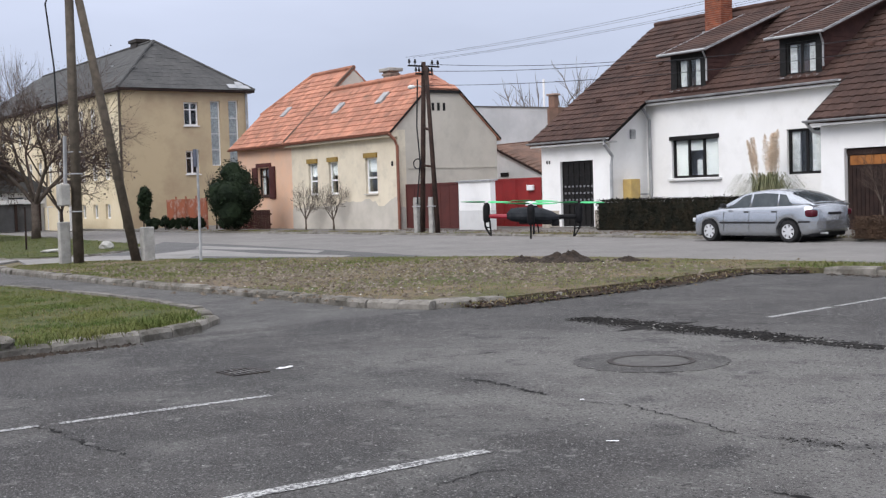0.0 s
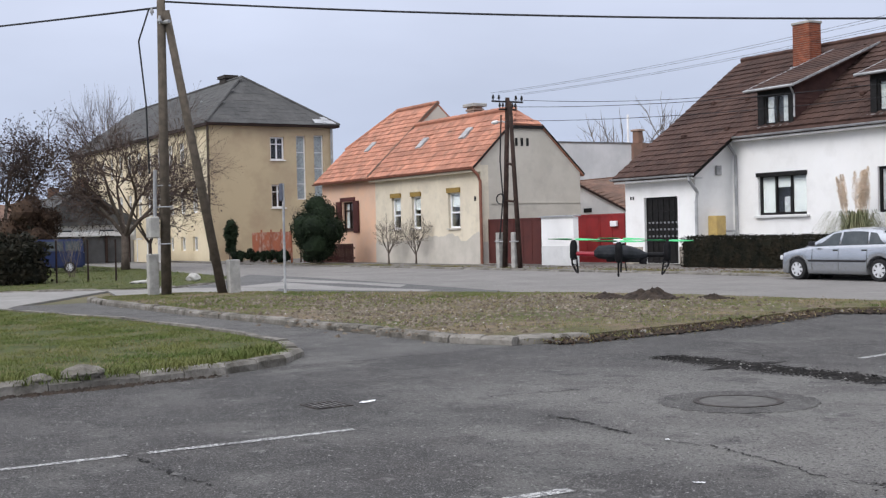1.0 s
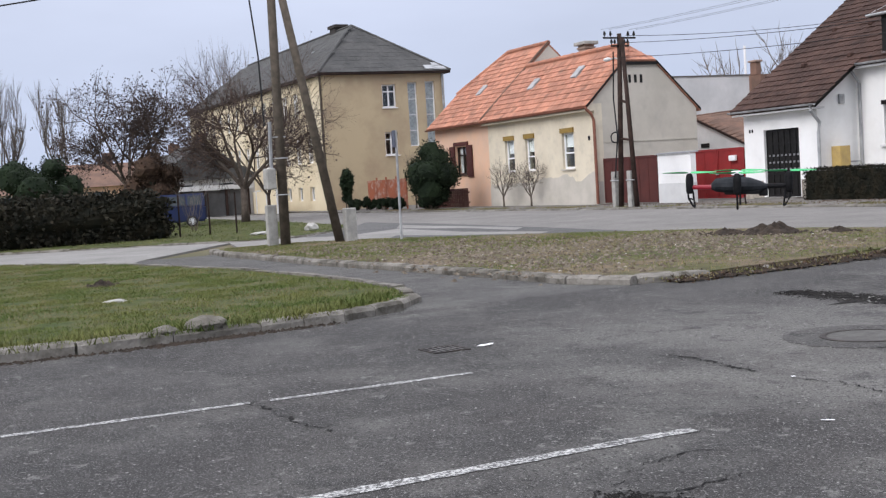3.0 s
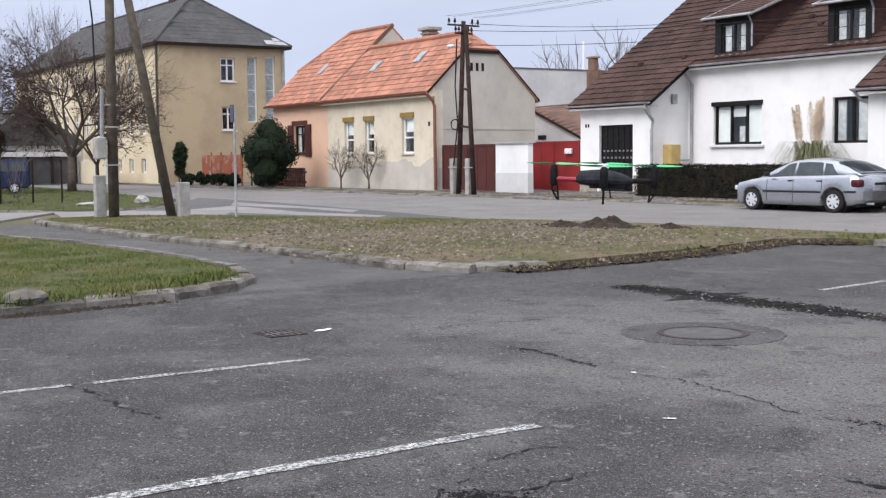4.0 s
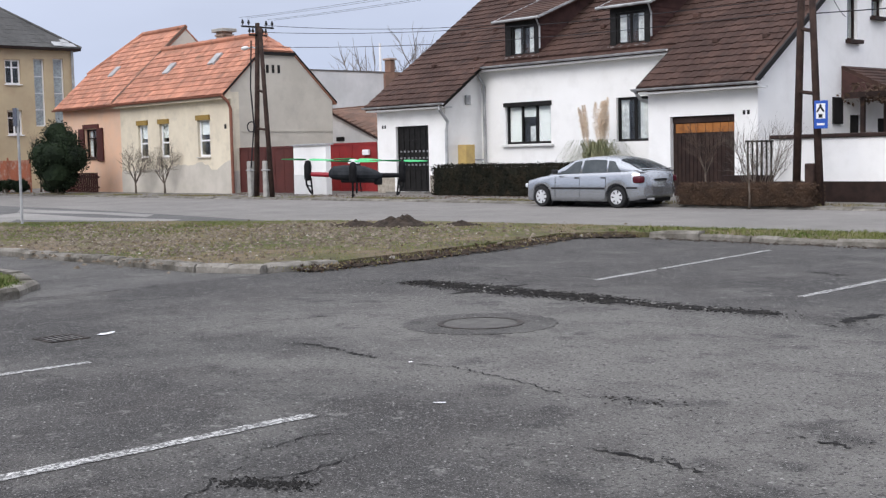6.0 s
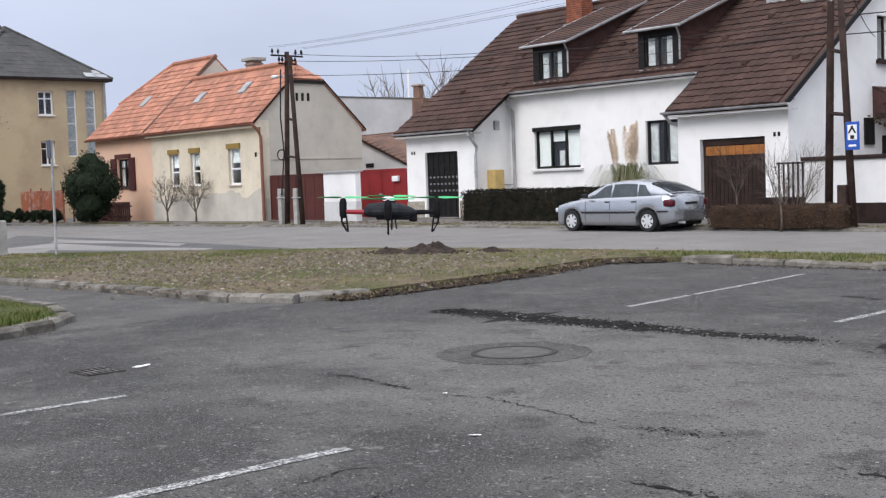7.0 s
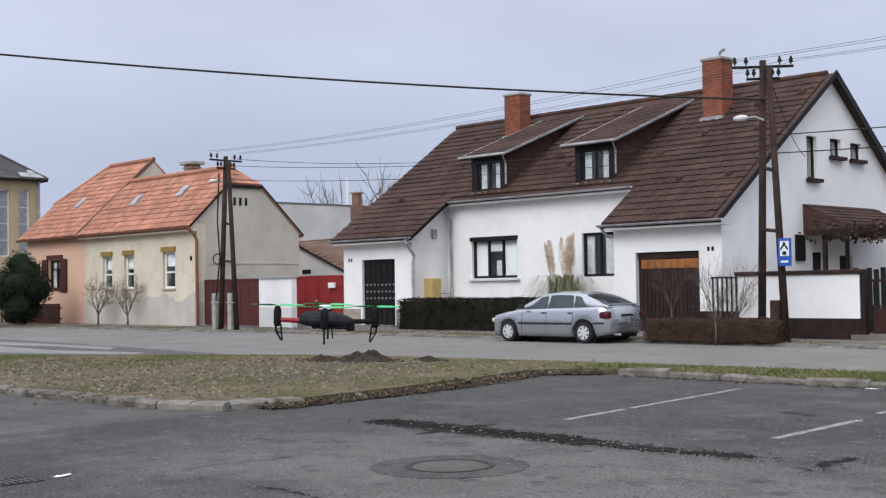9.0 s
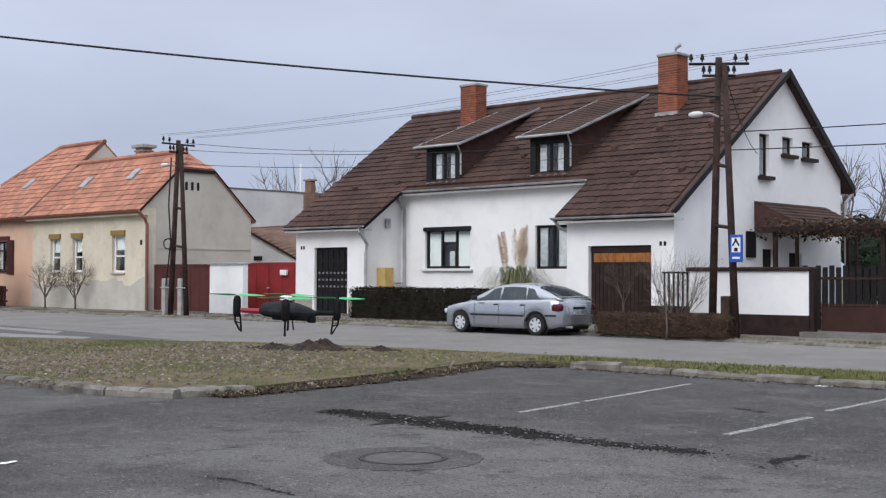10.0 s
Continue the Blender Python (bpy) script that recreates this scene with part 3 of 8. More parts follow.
def white_house():
    h = thing("house", (-28.8, 36.5, 0.07), "white rendered double house with brown tiled roof and two dormers", "house")
    t = 0.35
    # front walls
    wl_ = part("wall", wall(bmesh.new(), "x", 31.0, 31.0 + t, -37.5, -33.5, 0.0, 3.55, [(-36.38, -34.47, 0.12, 2.66)]), WHITE, h, "white rendered entrance wing wall")
    part("wall", wall(bmesh.new(), "y", -33.5 - t, -33.5, 31.0 + t, 33.25, 0.0, lambda y: roof_z(y) - 0.1), WHITE, h)
    part("wall", wall(bmesh.new(), "y", -37.5, -37.5 + t, 31.0 + t, 42.0, 0.0, lambda y: roof_z(y) - 0.1, kinks=(RIDGE_Y,)), WHITE, h)
    W1, W2 = (-32.2, -29.9, 1.85, 3.32), (-26.85, -25.45, 1.83, 3.34)
    part("wall", wall(bmesh.new(), "x", 32.9, 32.9 + t, -33.5, -24.0, 0.0, 4.9, [W1, W2]), WHITE, h)
    part("wall", wall(bmesh.new(), "x", 31.0, 31.0 + t, -24.0, -20.0, 0.0, 3.55, [(-23.15, -20.8, 0.05, 2.53)]), WHITE, h, "white rendered garage wall")
    part("wall", wall(bmesh.new(), "y", -24.0, -24.0 + t, 31.0 + t, 33.25, 0.0, lambda y: roof_z(y) - 0.1), WHITE, h)
    gable_open = [(36.1, 36.75, 4.9, 6.3), (37.65, 38.4, 5.72, 6.32), (39.05, 39.85, 5.7, 6.27), (36.3, 37.2, 0.1, 2.5), (38.1, 39.0, 0.1, 2.4)]
    part("wall", wall(bmesh.new(), "y", -20.0 - t, -20.0, 31.0 + t, 42.0, 0.0, lambda y: roof_z(y) - 0.1, gable_open, (RIDGE_Y,)), WHITE, h, "white rendered gable wall")
    part("wall", wall(bmesh.new(), "x", 42.0 - t, 42.0, -37.5 + t, -20.0 - t, 0.0, 4.9), WHITE, h)
    for a, b in ((-37.53, -36.5), (-34.4, -33.47)):
        part("plinth", boxed(a, b, 30.97, 31.0, 0.0, 0.75), STONE, h, "rough stone plinth")
    part("plinth", boxed(-24.0, -23.3, 30.98, 31.0, 0, 0.7), DARK_WOOD, h), part("plinth", boxed(-20.7, -20.0, 30.98, 31.0, 0, 0.7), DARK_WOOD, h)
    # roof: a slab under courses of tiles
    roof_bm = bmesh.new()
    for x0, x1, ya in ((-37.65, -33.05, EAVE_Y), (-33.05, -24.05, MAIN_EAVE), (-24.05, -19.74, EAVE_Y)):
        hull(roof_bm, ((x0, ya, roof_z(ya) - 0.13), (x1, ya, roof_z(ya) - 0.13), (x1, RIDGE_Y, RIDGE_Z - 0.13), (x0, RIDGE_Y, RIDGE_Z - 0.13)),
             ((x0, ya, roof_z(ya)), (x1, ya, roof_z(ya)), (x1, RIDGE_Y, RIDGE_Z), (x0, RIDGE_Y, RIDGE_Z)))
    hull(roof_bm, ((-37.65, RIDGE_Y, RIDGE_Z - 0.13), (-19.74, RIDGE_Y, RIDGE_Z - 0.13), (-19.74, REAR_Y, REAR_Z - 0.13), (-37.65, REAR_Y, REAR_Z - 0.13)),
         ((-37.65, RIDGE_Y, RIDGE_Z), (-19.74, RIDGE_Y, RIDGE_Z), (-19.74, REAR_Y, REAR_Z), (-37.65, REAR_Y, REAR_Z)))
    roof = part("roof", roof_bm, BROWN_TILE, h, "brown concrete tile roof")
    slope = math.hypot(1, PITCH)

    def keep(u, v, p):
        if -33.0 < u < -24.1 and p.y < MAIN_EAVE:
            return False
        for x0, x1 in ((-32.05, -30.35), (-27.0, -25.3)):
            if x0 < u < x1 and 32.7 < p.y < 36.9:
                return False
        return u < -19.88
    tiles(roof, BROWN_TILE, "roof_tile", lambda u, v: (u, EAVE_Y + v / slope, EAVE_Z + v * PITCH / slope), -37.65, -19.6, 0.0, (RIDGE_Y - EAVE_Y) * slope - 0.05, 0.34, 0.37, keep, 0.02, 0.042)
    part("ridge_cap", tube(bmesh.new(), [(-37.7 + 0.36 * i, RIDGE_Y, RIDGE_Z + 0.02 + 0.012 * (i % 2)) for i in range(50)], 0.10, 8), BROWN_TILE, roof)
    # dark verge boards
    verge = bmesh.new()
    hull(verge, ((-19.77, EAVE_Y, EAVE_Z - 0.13), (-19.70, EAVE_Y, EAVE_Z - 0.13), (-19.70, RIDGE_Y, RIDGE_Z - 0.13), (-19.77, RIDGE_Y, RIDGE_Z - 0.13)),
         ((-19.77, EAVE_Y, EAVE_Z + 0.07), (-19.70, EAVE_Y, EAVE_Z + 0.07), (-19.70, RIDGE_Y, RIDGE_Z + 0.07), (-19.77, RIDGE_Y, RIDGE_Z + 0.07)))
    part("verge_board", verge, DARK_METAL, roof)
    verge = bmesh.new()
    hull(verge, ((-19.77, RIDGE_Y, RIDGE_Z - 0.22), (-19.69, RIDGE_Y, RIDGE_Z - 0.22), (-19.69, REAR_Y, REAR_Z - 0.22), (-19.77, REAR_Y, REAR_Z - 0.22)),
         ((-19.77, RIDGE_Y, RIDGE_Z + 0.08), (-19.69, RIDGE_Y, RIDGE_Z + 0.08), (-19.69, REAR_Y, REAR_Z + 0.08), (-19.77, REAR_Y, REAR_Z + 0.08)))
    part("verge_board", verge, BLACK_PAINT, roof)
    for xv in (-33.04, -24.06):
        v = bmesh.new()
        hull(v, ((xv - 0.03, EAVE_Y, EAVE_Z - 0.16), (xv + 0.03, EAVE_Y, EAVE_Z - 0.16), (xv + 0.03, MAIN_EAVE, roof_z(MAIN_EAVE) - 0.16), (xv - 0.03, MAIN_EAVE, roof_z(MAIN_EAVE) - 0.16)),
             ((xv - 0.03, EAVE_Y, EAVE_Z + 0.05), (xv + 0.03, EAVE_Y, EAVE_Z + 0.05), (xv + 0.03, MAIN_EAVE, roof_z(MAIN_EAVE) + 0.05), (xv - 0.03, MAIN_EAVE, roof_z(MAIN_EAVE) + 0.05)))
        part("verge_board", v, DARK_METAL, roof)
    # eaves boards, gutters and downpipes
    for a, b in ((-37.6, -33.1), (-24.0, -19.65)):
        part("eaves_board", boxed(a, b, EAVE_Y + 0.02, 31.0, EAVE_Z - 0.2, EAVE_Z - 0.14), SHADE_WHITE, roof)
    part("eaves_board", boxed(-33.4, -24.1, MAIN_EAVE + 0.02, 32.9, 4.62, 4.68), SHADE_WHITE, roof)
    gutter(h, -37.7, -33.0, EAVE_Y - 0.07, EAVE_Z - 0.02, METAL)
    gutter(h, -33.5, -24.3, MAIN_EAVE - 0.07, roof_z(MAIN_EAVE) - 0.03, METAL)
    gutter(h, -24.2, -19.6, EAVE_Y - 0.07, EAVE_Z - 0.02, METAL)
    part("downpipe", rod([(-33.2, EAVE_Y - 0.07, 3.36), (-33.2, EAVE_Y - 0.07, 3.2), (-33.3, 30.93, 2.75), (-33.38, 30.93, 2.4), (-33.38, 30.93, 0.2)], 0.06), METAL, h)
    part("downpipe", rod([(-33.35, MAIN_EAVE - 0.05, 4.72), (-33.3, 32.6, 4.45), (-33.25, 32.82, 4.1), (-33.25, 32.82, 0.2)], 0.06), METAL, h)
    part("downpipe", rod([(-24.1, EAVE_Y - 0.07, 3.38), (-24.12, 30.8, 3.1), (-24.12, 32.5, 2.75)], 0.05), METAL, h)
    part("downpipe", rod([(-19.7, REAR_Y + 0.05, 4.75), (-19.85, 42.1, 4.3), (-19.85, 42.1, 0.2)], 0.06), METAL, h)
    # windows
    window(h, "x", *W1, 32.9, 0.1, BLACK_PAINT, (-31.42, -30.68), (), None, [(-32.13, -31.44, 1.9, 3.25, BLIND, "closed white roller blind"), (-31.4, -30.7, 2.85, 3.25, BLIND, ""), (-30.66, -29.98, 1.9, 3.25, BLIND, "closed white roller blind"), (-31.1, -30.85, 1.95, 2.5, CURTAIN, "patterned net curtain")], 0.09, inner=True)
    part("window_sill", boxed(-32.3, -29.75, 32.75, 32.93, 1.76, 1.83), SHADE_WHITE, h)
    part("shutter_box", boxed(-32.25, -29.85, 32.83, 32.9, 3.25, 3.4), BLACK_PAINT, h)
    window(h, "x", *W2, 32.9, 0.1, BLACK_PAINT, (-26.1,), (), None, [(-26.78, -26.45, 1.9, 3.3, CURTAIN, ""), (-25.95, -25.6, 1.9, 3.3, CURTAIN, "")], 0.09, inner=True)
    for y0, y1, z0, z1 in gable_open[:3]:
        window(h, "y", y0, y1, z0, z1, -20.0, 0.12, DARK_WOOD, (), (), None, None, 0.07, out=1, inner=True)
        part("window_sill", boxed(-20.0, -19.82, y0 - 0.1, y1 + 0.1, z0 - 0.12, z0 - 0.004), DARK_WOOD, h)
    # entrance door: dark with rows of small square lights
    door = part("door", boxed(-36.38, -34.47, 31.14, 31.2, 0.12, 2.66), BLACK_PAINT, h, "black metal double door with small square lights")
    for z in (0.14, 0.95, 2.1, 2.58):
        part("door_rail", boxed(-36.36, -34.49, 31.105, 31.138, z, z + 0.07), BLACK_PAINT, door)
    for i in range(7):
        x = -36.38 + 1.91 * i / 6
        part("door_stile", boxed(x - 0.025, x + 0.025, 31.11, 31.137, 0.14, 2.64), BLACK_PAINT, door)
    for i in range(8):
        for z in (1.12, 1.38, 1.64):
            x = -36.2 + 1.55 * i / 7
            part("door_light", boxed(x - 0.05, x + 0.05, 31.095, 31.108, z, z + 0.075), DIM_PANE, door)
    part("doorstep", boxed(-36.6, -34.3, 30.6, 31.0, 0.0, 0.12), PAVING, h)
    # garage door with orange boards above
    g = part("garage_door", boxed(-23.15, -20.8, 31.16, 31.22, 0.05, 2.53), DARK_WOOD, h, "dark brown wooden garage door")
    for i in range(16):
        x = -23.1 + 2.25 * i / 15.3
        part("board", boxed(x, x + 0.13, 31.13, 31.158, 0.08, 1.95), DARK_WOOD, g)
    for i in range(8):
        x = -23.02 + 2.1 * i / 7.6
        part("board", boxed(x, x + 0.26, 31.12, 31.158, 2.02, 2.3), ORANGE_WOOD, g, "orange varnished board")
    part("door_rail", boxed(-23.13, -20.82, 31.1, 31.158, 2.33, 2.5), DARK_WOOD, g)
    # dormers
    for x0, x1, wx0, wx1 in ((-32.05, -30.35, -31.75, -30.55), (-27.0, -25.3, -26.75, -25.5)):
        y0, z0, z1, s2 = 32.8, 4.95, 6.42, 0.385
        ye = (z1 - s2 * y0 - EAVE_Z + PITCH * EAVE_Y) / (PITCH - s2)
        d = part("dormer", wall(bmesh.new(), "x", y0, y0 + 0.12, x0, x1, z0, z1, [(wx0, wx1, 5.12, 6.2)]), BLACK_PAINT, h, "dark dormer with shingled cheeks")
        cheek = bmesh.new()
        for xc in (x0, x1 - 0.1):
            hull(cheek, ((xc, y0 + 0.12, roof_z(y0) - 0.1), (xc + 0.1, y0 + 0.12, roof_z(y0) - 0.1), (xc + 0.1, ye, roof_z(ye) - 0.1), (xc, ye, roof_z(ye) - 0.1)),
                 ((xc, y0 + 0.12, z1 + 0.03), (xc + 0.1, y0 + 0.12, z1 + 0.03), (xc + 0.1, ye, roof_z(ye) - 0.02), (xc, ye, roof_z(ye) - 0.02)))
        part("cheek", cheek, SHINGLE, d, "dark red shingled cheek")
        top = bmesh.new()
        yf = y0 - 0.3
        hull(top, ((x0 - 0.3, yf, z1 - 0.1), (x1 + 0.3, yf, z1 - 0.1), (x1 + 0.3, ye + 0.3, roof_z(ye) + 0.08), (x0 - 0.3, ye + 0.3, roof_z(ye) + 0.08)),
             ((x0 - 0.3, yf, z1), (x1 + 0.3, yf, z1), (x1 + 0.3, ye + 0.3, roof_z(ye) + 0.19), (x0 - 0.3, ye + 0.3, roof_z(ye) + 0.19)))
        droof = part("dormer_roof", top, BROWN_TILE, d)
        rise = (roof_z(ye) + 0.19 - z1) / (ye + 0.3 - yf)
        for j in range(int((ye + 0.2 - yf) / 0.3)):
            ya = yf + 0.02 + 0.3 * j
            za = z1 + rise * (ya - yf)
            part("tile_course", hull(bmesh.new(), ((x0 - 0.26, ya, za), (x1 + 0.26, ya, za), (x1 + 0.26, ya + 0.31, za + 0.31 * rise), (x0 - 0.26, ya + 0.31, za + 0.31 * rise)),
                                     ((x0 - 0.26, ya, za + 0.035), (x1 + 0.26, ya, za + 0.035), (x1 + 0.26, ya + 0.31, za + 0.31 * rise + 0.006), (x0 - 0.26, ya + 0.31, za + 0.31 * rise + 0.006))), BROWN_TILE, droof)
        for side in (x0 - 0.32, x1 + 0.28):
            b = bmesh.new()
            hull(b, ((side, yf, z1 - 0.055), (side + 0.04, yf, z1 - 0.055), (side + 0.04, ye + 0.25, roof_z(ye) + 0.13), (side, ye + 0.25, roof_z(ye) + 0.13)),
                 ((side, yf, z1 + 0.025), (side + 0.04, yf, z1 + 0.025), (side + 0.04, ye + 0.25, roof_z(ye) + 0.21), (side, ye + 0.25, roof_z(ye) + 0.21)))
            part("verge_flashing", b, METAL, d)
        gb = rod([(x0 - 0.35, yf - 0.05, z1 - 0.03), (x1 + 0.35, yf - 0.05, z1 - 0.03)], 0.048)
        part("gutter", gb, METAL, d)
        part("downpipe", rod([(x1 + 0.2, yf - 0.03, z1 - 0.08), (x1 + 0.1, y0 - 0.05, z1 - 0.35), (x1 + 0.1, y0 - 0.05, 5.3)], 0.035, 6), METAL, d)
        xm = (wx0 + wx1) / 2
        window(d, "x", wx0, wx1, 5.12, 6.2, y0, 0.05, BLACK_PAINT, (xm,), (), None, None, 0.075)
        for a, b in ((wx0 + 0.06, wx0 + 0.34), (wx1 - 0.4, wx1 - 0.06)):
            part("curtain", boxed(a, b, y0 + 0.18, y0 + 0.19, 5.15, 6.15), CURTAIN, d)
        # added dark sheet: room shade behind the dormer window
        part("room_wall", boxed(x0 + 0.11, x1 - 0.11, y0 + 0.8, y0 + 0.85, 5.0, 6.4), ROOM_SHADE, d)
        part("flashing", boxed(x0 - 0.06, x1 + 0.06, y0 - 0.1, y0 - 0.003, 4.99, 5.07), METAL, d)
        for j in range(9):
            zc = roof_z(y0) + 0.12 + 0.16 * j
            yc = min(ye, EAVE_Y + (zc - EAVE_Z) / PITCH)
            if zc < z1 - 0.05:
                part("shingle_course", boxed(x1, x1 + 0.018, y0 + 0.02, yc, zc, zc + 0.13), SHINGLE, d)
    # roof vents
    vent_bm = bmesh.new()
    soft_box(vent_bm, -0.09, 0.09, -0.08, 0.10, 0, 0.13, 0.02, 1)
    vent_me = mesh_of("roof_vent", vent_bm, BROWN_TILE)
    for x, y in ((-35.8, 32.6), (-33.6, 32.8), (-36.2, 34.6), (-34.3, 34.6), (-29.0, 34.4), (-28.2, 33.9), (-28.6, 35.6), (-24.2, 33.9), (-22.4, 32.4), (-20.6, 32.4), (-23.0, 34.8), (-21.0, 34.8), (-21.8, 36.2), (-20.4, 36.6), (-35.2, 36.4)):
        ob = new("roof_vent", vent_me)
        ob.parent, ob.location = roof, Vector((x, y, roof_z(y) + 0.03)) * K - h.location
    # ridge ornaments and chimneys of brick
    for x0, x1, y0, y1, z1 in ((-33.55, -32.7, 36.3, 36.95, 9.25), (-23.7, -22.92, 35.75, 36.45, 9.2)):
        c = part("chimney", boxed(x0 + 0.012, x1 - 0.012, y0 + 0.012, y1 - 0.012, roof_z(y0) - 0.2, z1), MORTAR, h, "orange brick chimney")
        n = 0
        z = roof_z(y0) - 0.02
        row = 0
        while z < z1 - 0.03:
            for axis, a0, a1 in (("x", x0, x1), ("y", y0, y1)):
                count = 4 if axis == "x" else 3
                w = (a1 - a0) / count
                shift = w / 2 if row % 2 else 0
                for i in range(count + (1 if shift else 0)):
                    p, q = max(a0, a0 + i * w - shift), min(a1, a0 + (i + 1) * w - shift)
                    if q - p < 0.05:
                        continue
                    if axis == "x":
                        part("brick", boxed(p + 0.006, q - 0.006, y0, y0 + 0.04, z, z + 0.068), BRICK, c)
                    elif z > roof_z(p):
                        part("brick", boxed(x1 - 0.04, x1, p + 0.006, q - 0.006, z, z + 0.068), BRICK, c)
            z += 0.085
            row += 1
        part("chimney_cap", soft_box(bmesh.new(), x0 - 0.04, x1 + 0.04, y0 - 0.04, y1 + 0.04, z1, z1 + 0.1, 0.015, 1), CONCRETE, c)
        part("flashing", boxed(x0 - 0.06, x1 + 0.06, y0 - 0.1, y0 - 0.005, roof_z(y0) - 0.02, roof_z(y0) + 0.12), METAL, c)
    part("cowl", rod([(-23.2, 36.1, 9.35), (-23.2, 36.1, 9.5), (-23.0, 36.1, 9.6)], 0.06, 6), METAL, h)
    # porch at the gable
    porch = bmesh.new()
    hull(porch, ((-20.0, 35.75, 3.95), (-18.5, 35.75, 3.2), (-18.5, 40.6, 3.2), (-20.0, 40.6, 3.95)), ((-20.0, 35.75, 4.05), (-18.5, 35.75, 3.32), (-18.5, 40.6, 3.32), (-20.0, 40.6, 4.05)))
    pr = part("porch_roof", porch, BROWN_TILE, h, "brown tiled porch roof")
    for j in range(6):
        xa, xb = -19.98 + 0.25 * j, -19.74 + 0.25 * j
        za, zb = 4.055 - 0.4867 * (xa + 20.0), 4.055 - 0.4867 * (xb + 20.0)
        part("tile_course", hull(bmesh.new(), ((xa, 35.72, za - 0.01), (xb, 35.72, zb - 0.01), (xb, 40.62, zb - 0.01), (xa, 40.62, za - 0.01)), ((xa, 35.72, za + 0.005), (xb, 35.72, zb + 0.04), (xb, 40.62, zb + 0.04), (xa, 40.62, za + 0.005))), BROWN_TILE, pr)
    part("porch_cheek", hull(bmesh.new(), ((-20.0, 35.76, 3.0), (-18.6, 35.76, 3.0), (-18.6, 35.84, 3.0), (-20.0, 35.84, 3.0)), ((-20.0, 35.76, 3.94), (-18.6, 35.76, 3.25), (-18.6, 35.84, 3.25), (-20.0, 35.84, 3.94))), SHINGLE, pr)
    for y in (36.0, 40.3):
        part("porch_post", boxed(-18.7, -18.6, y, y + 0.1, 0.07, 3.2), DARK_WOOD, pr)
    for y0, y1, z0, z1 in gable_open[3:]:
        part("side_door", boxed(-20.25, -20.2, y0, y1, z0, z1), BLACK_PAINT, h)
    part("notice_board", boxed(-19.999, -19.93, 35.2, 35.75, 2.2, 3.05), DARK_METAL, h, "dark grey board on the gable wall")
    # house number plates as plain bars
    for x, z in ((-37.2, 2.6), (-37.05, 2.6), (-20.5, 2.5), (-20.35, 2.5)):
        part("number_bar", boxed(x, x + 0.08, 30.985, 30.998, z, z + 0.13), BLACK_PAINT, h)
    part("wall_lamp", soft_box(bmesh.new(), -33.49, -33.38, 32.0, 32.25, 3.4, 3.75, 0.02, 1), METAL, h)
    return h


white_house()


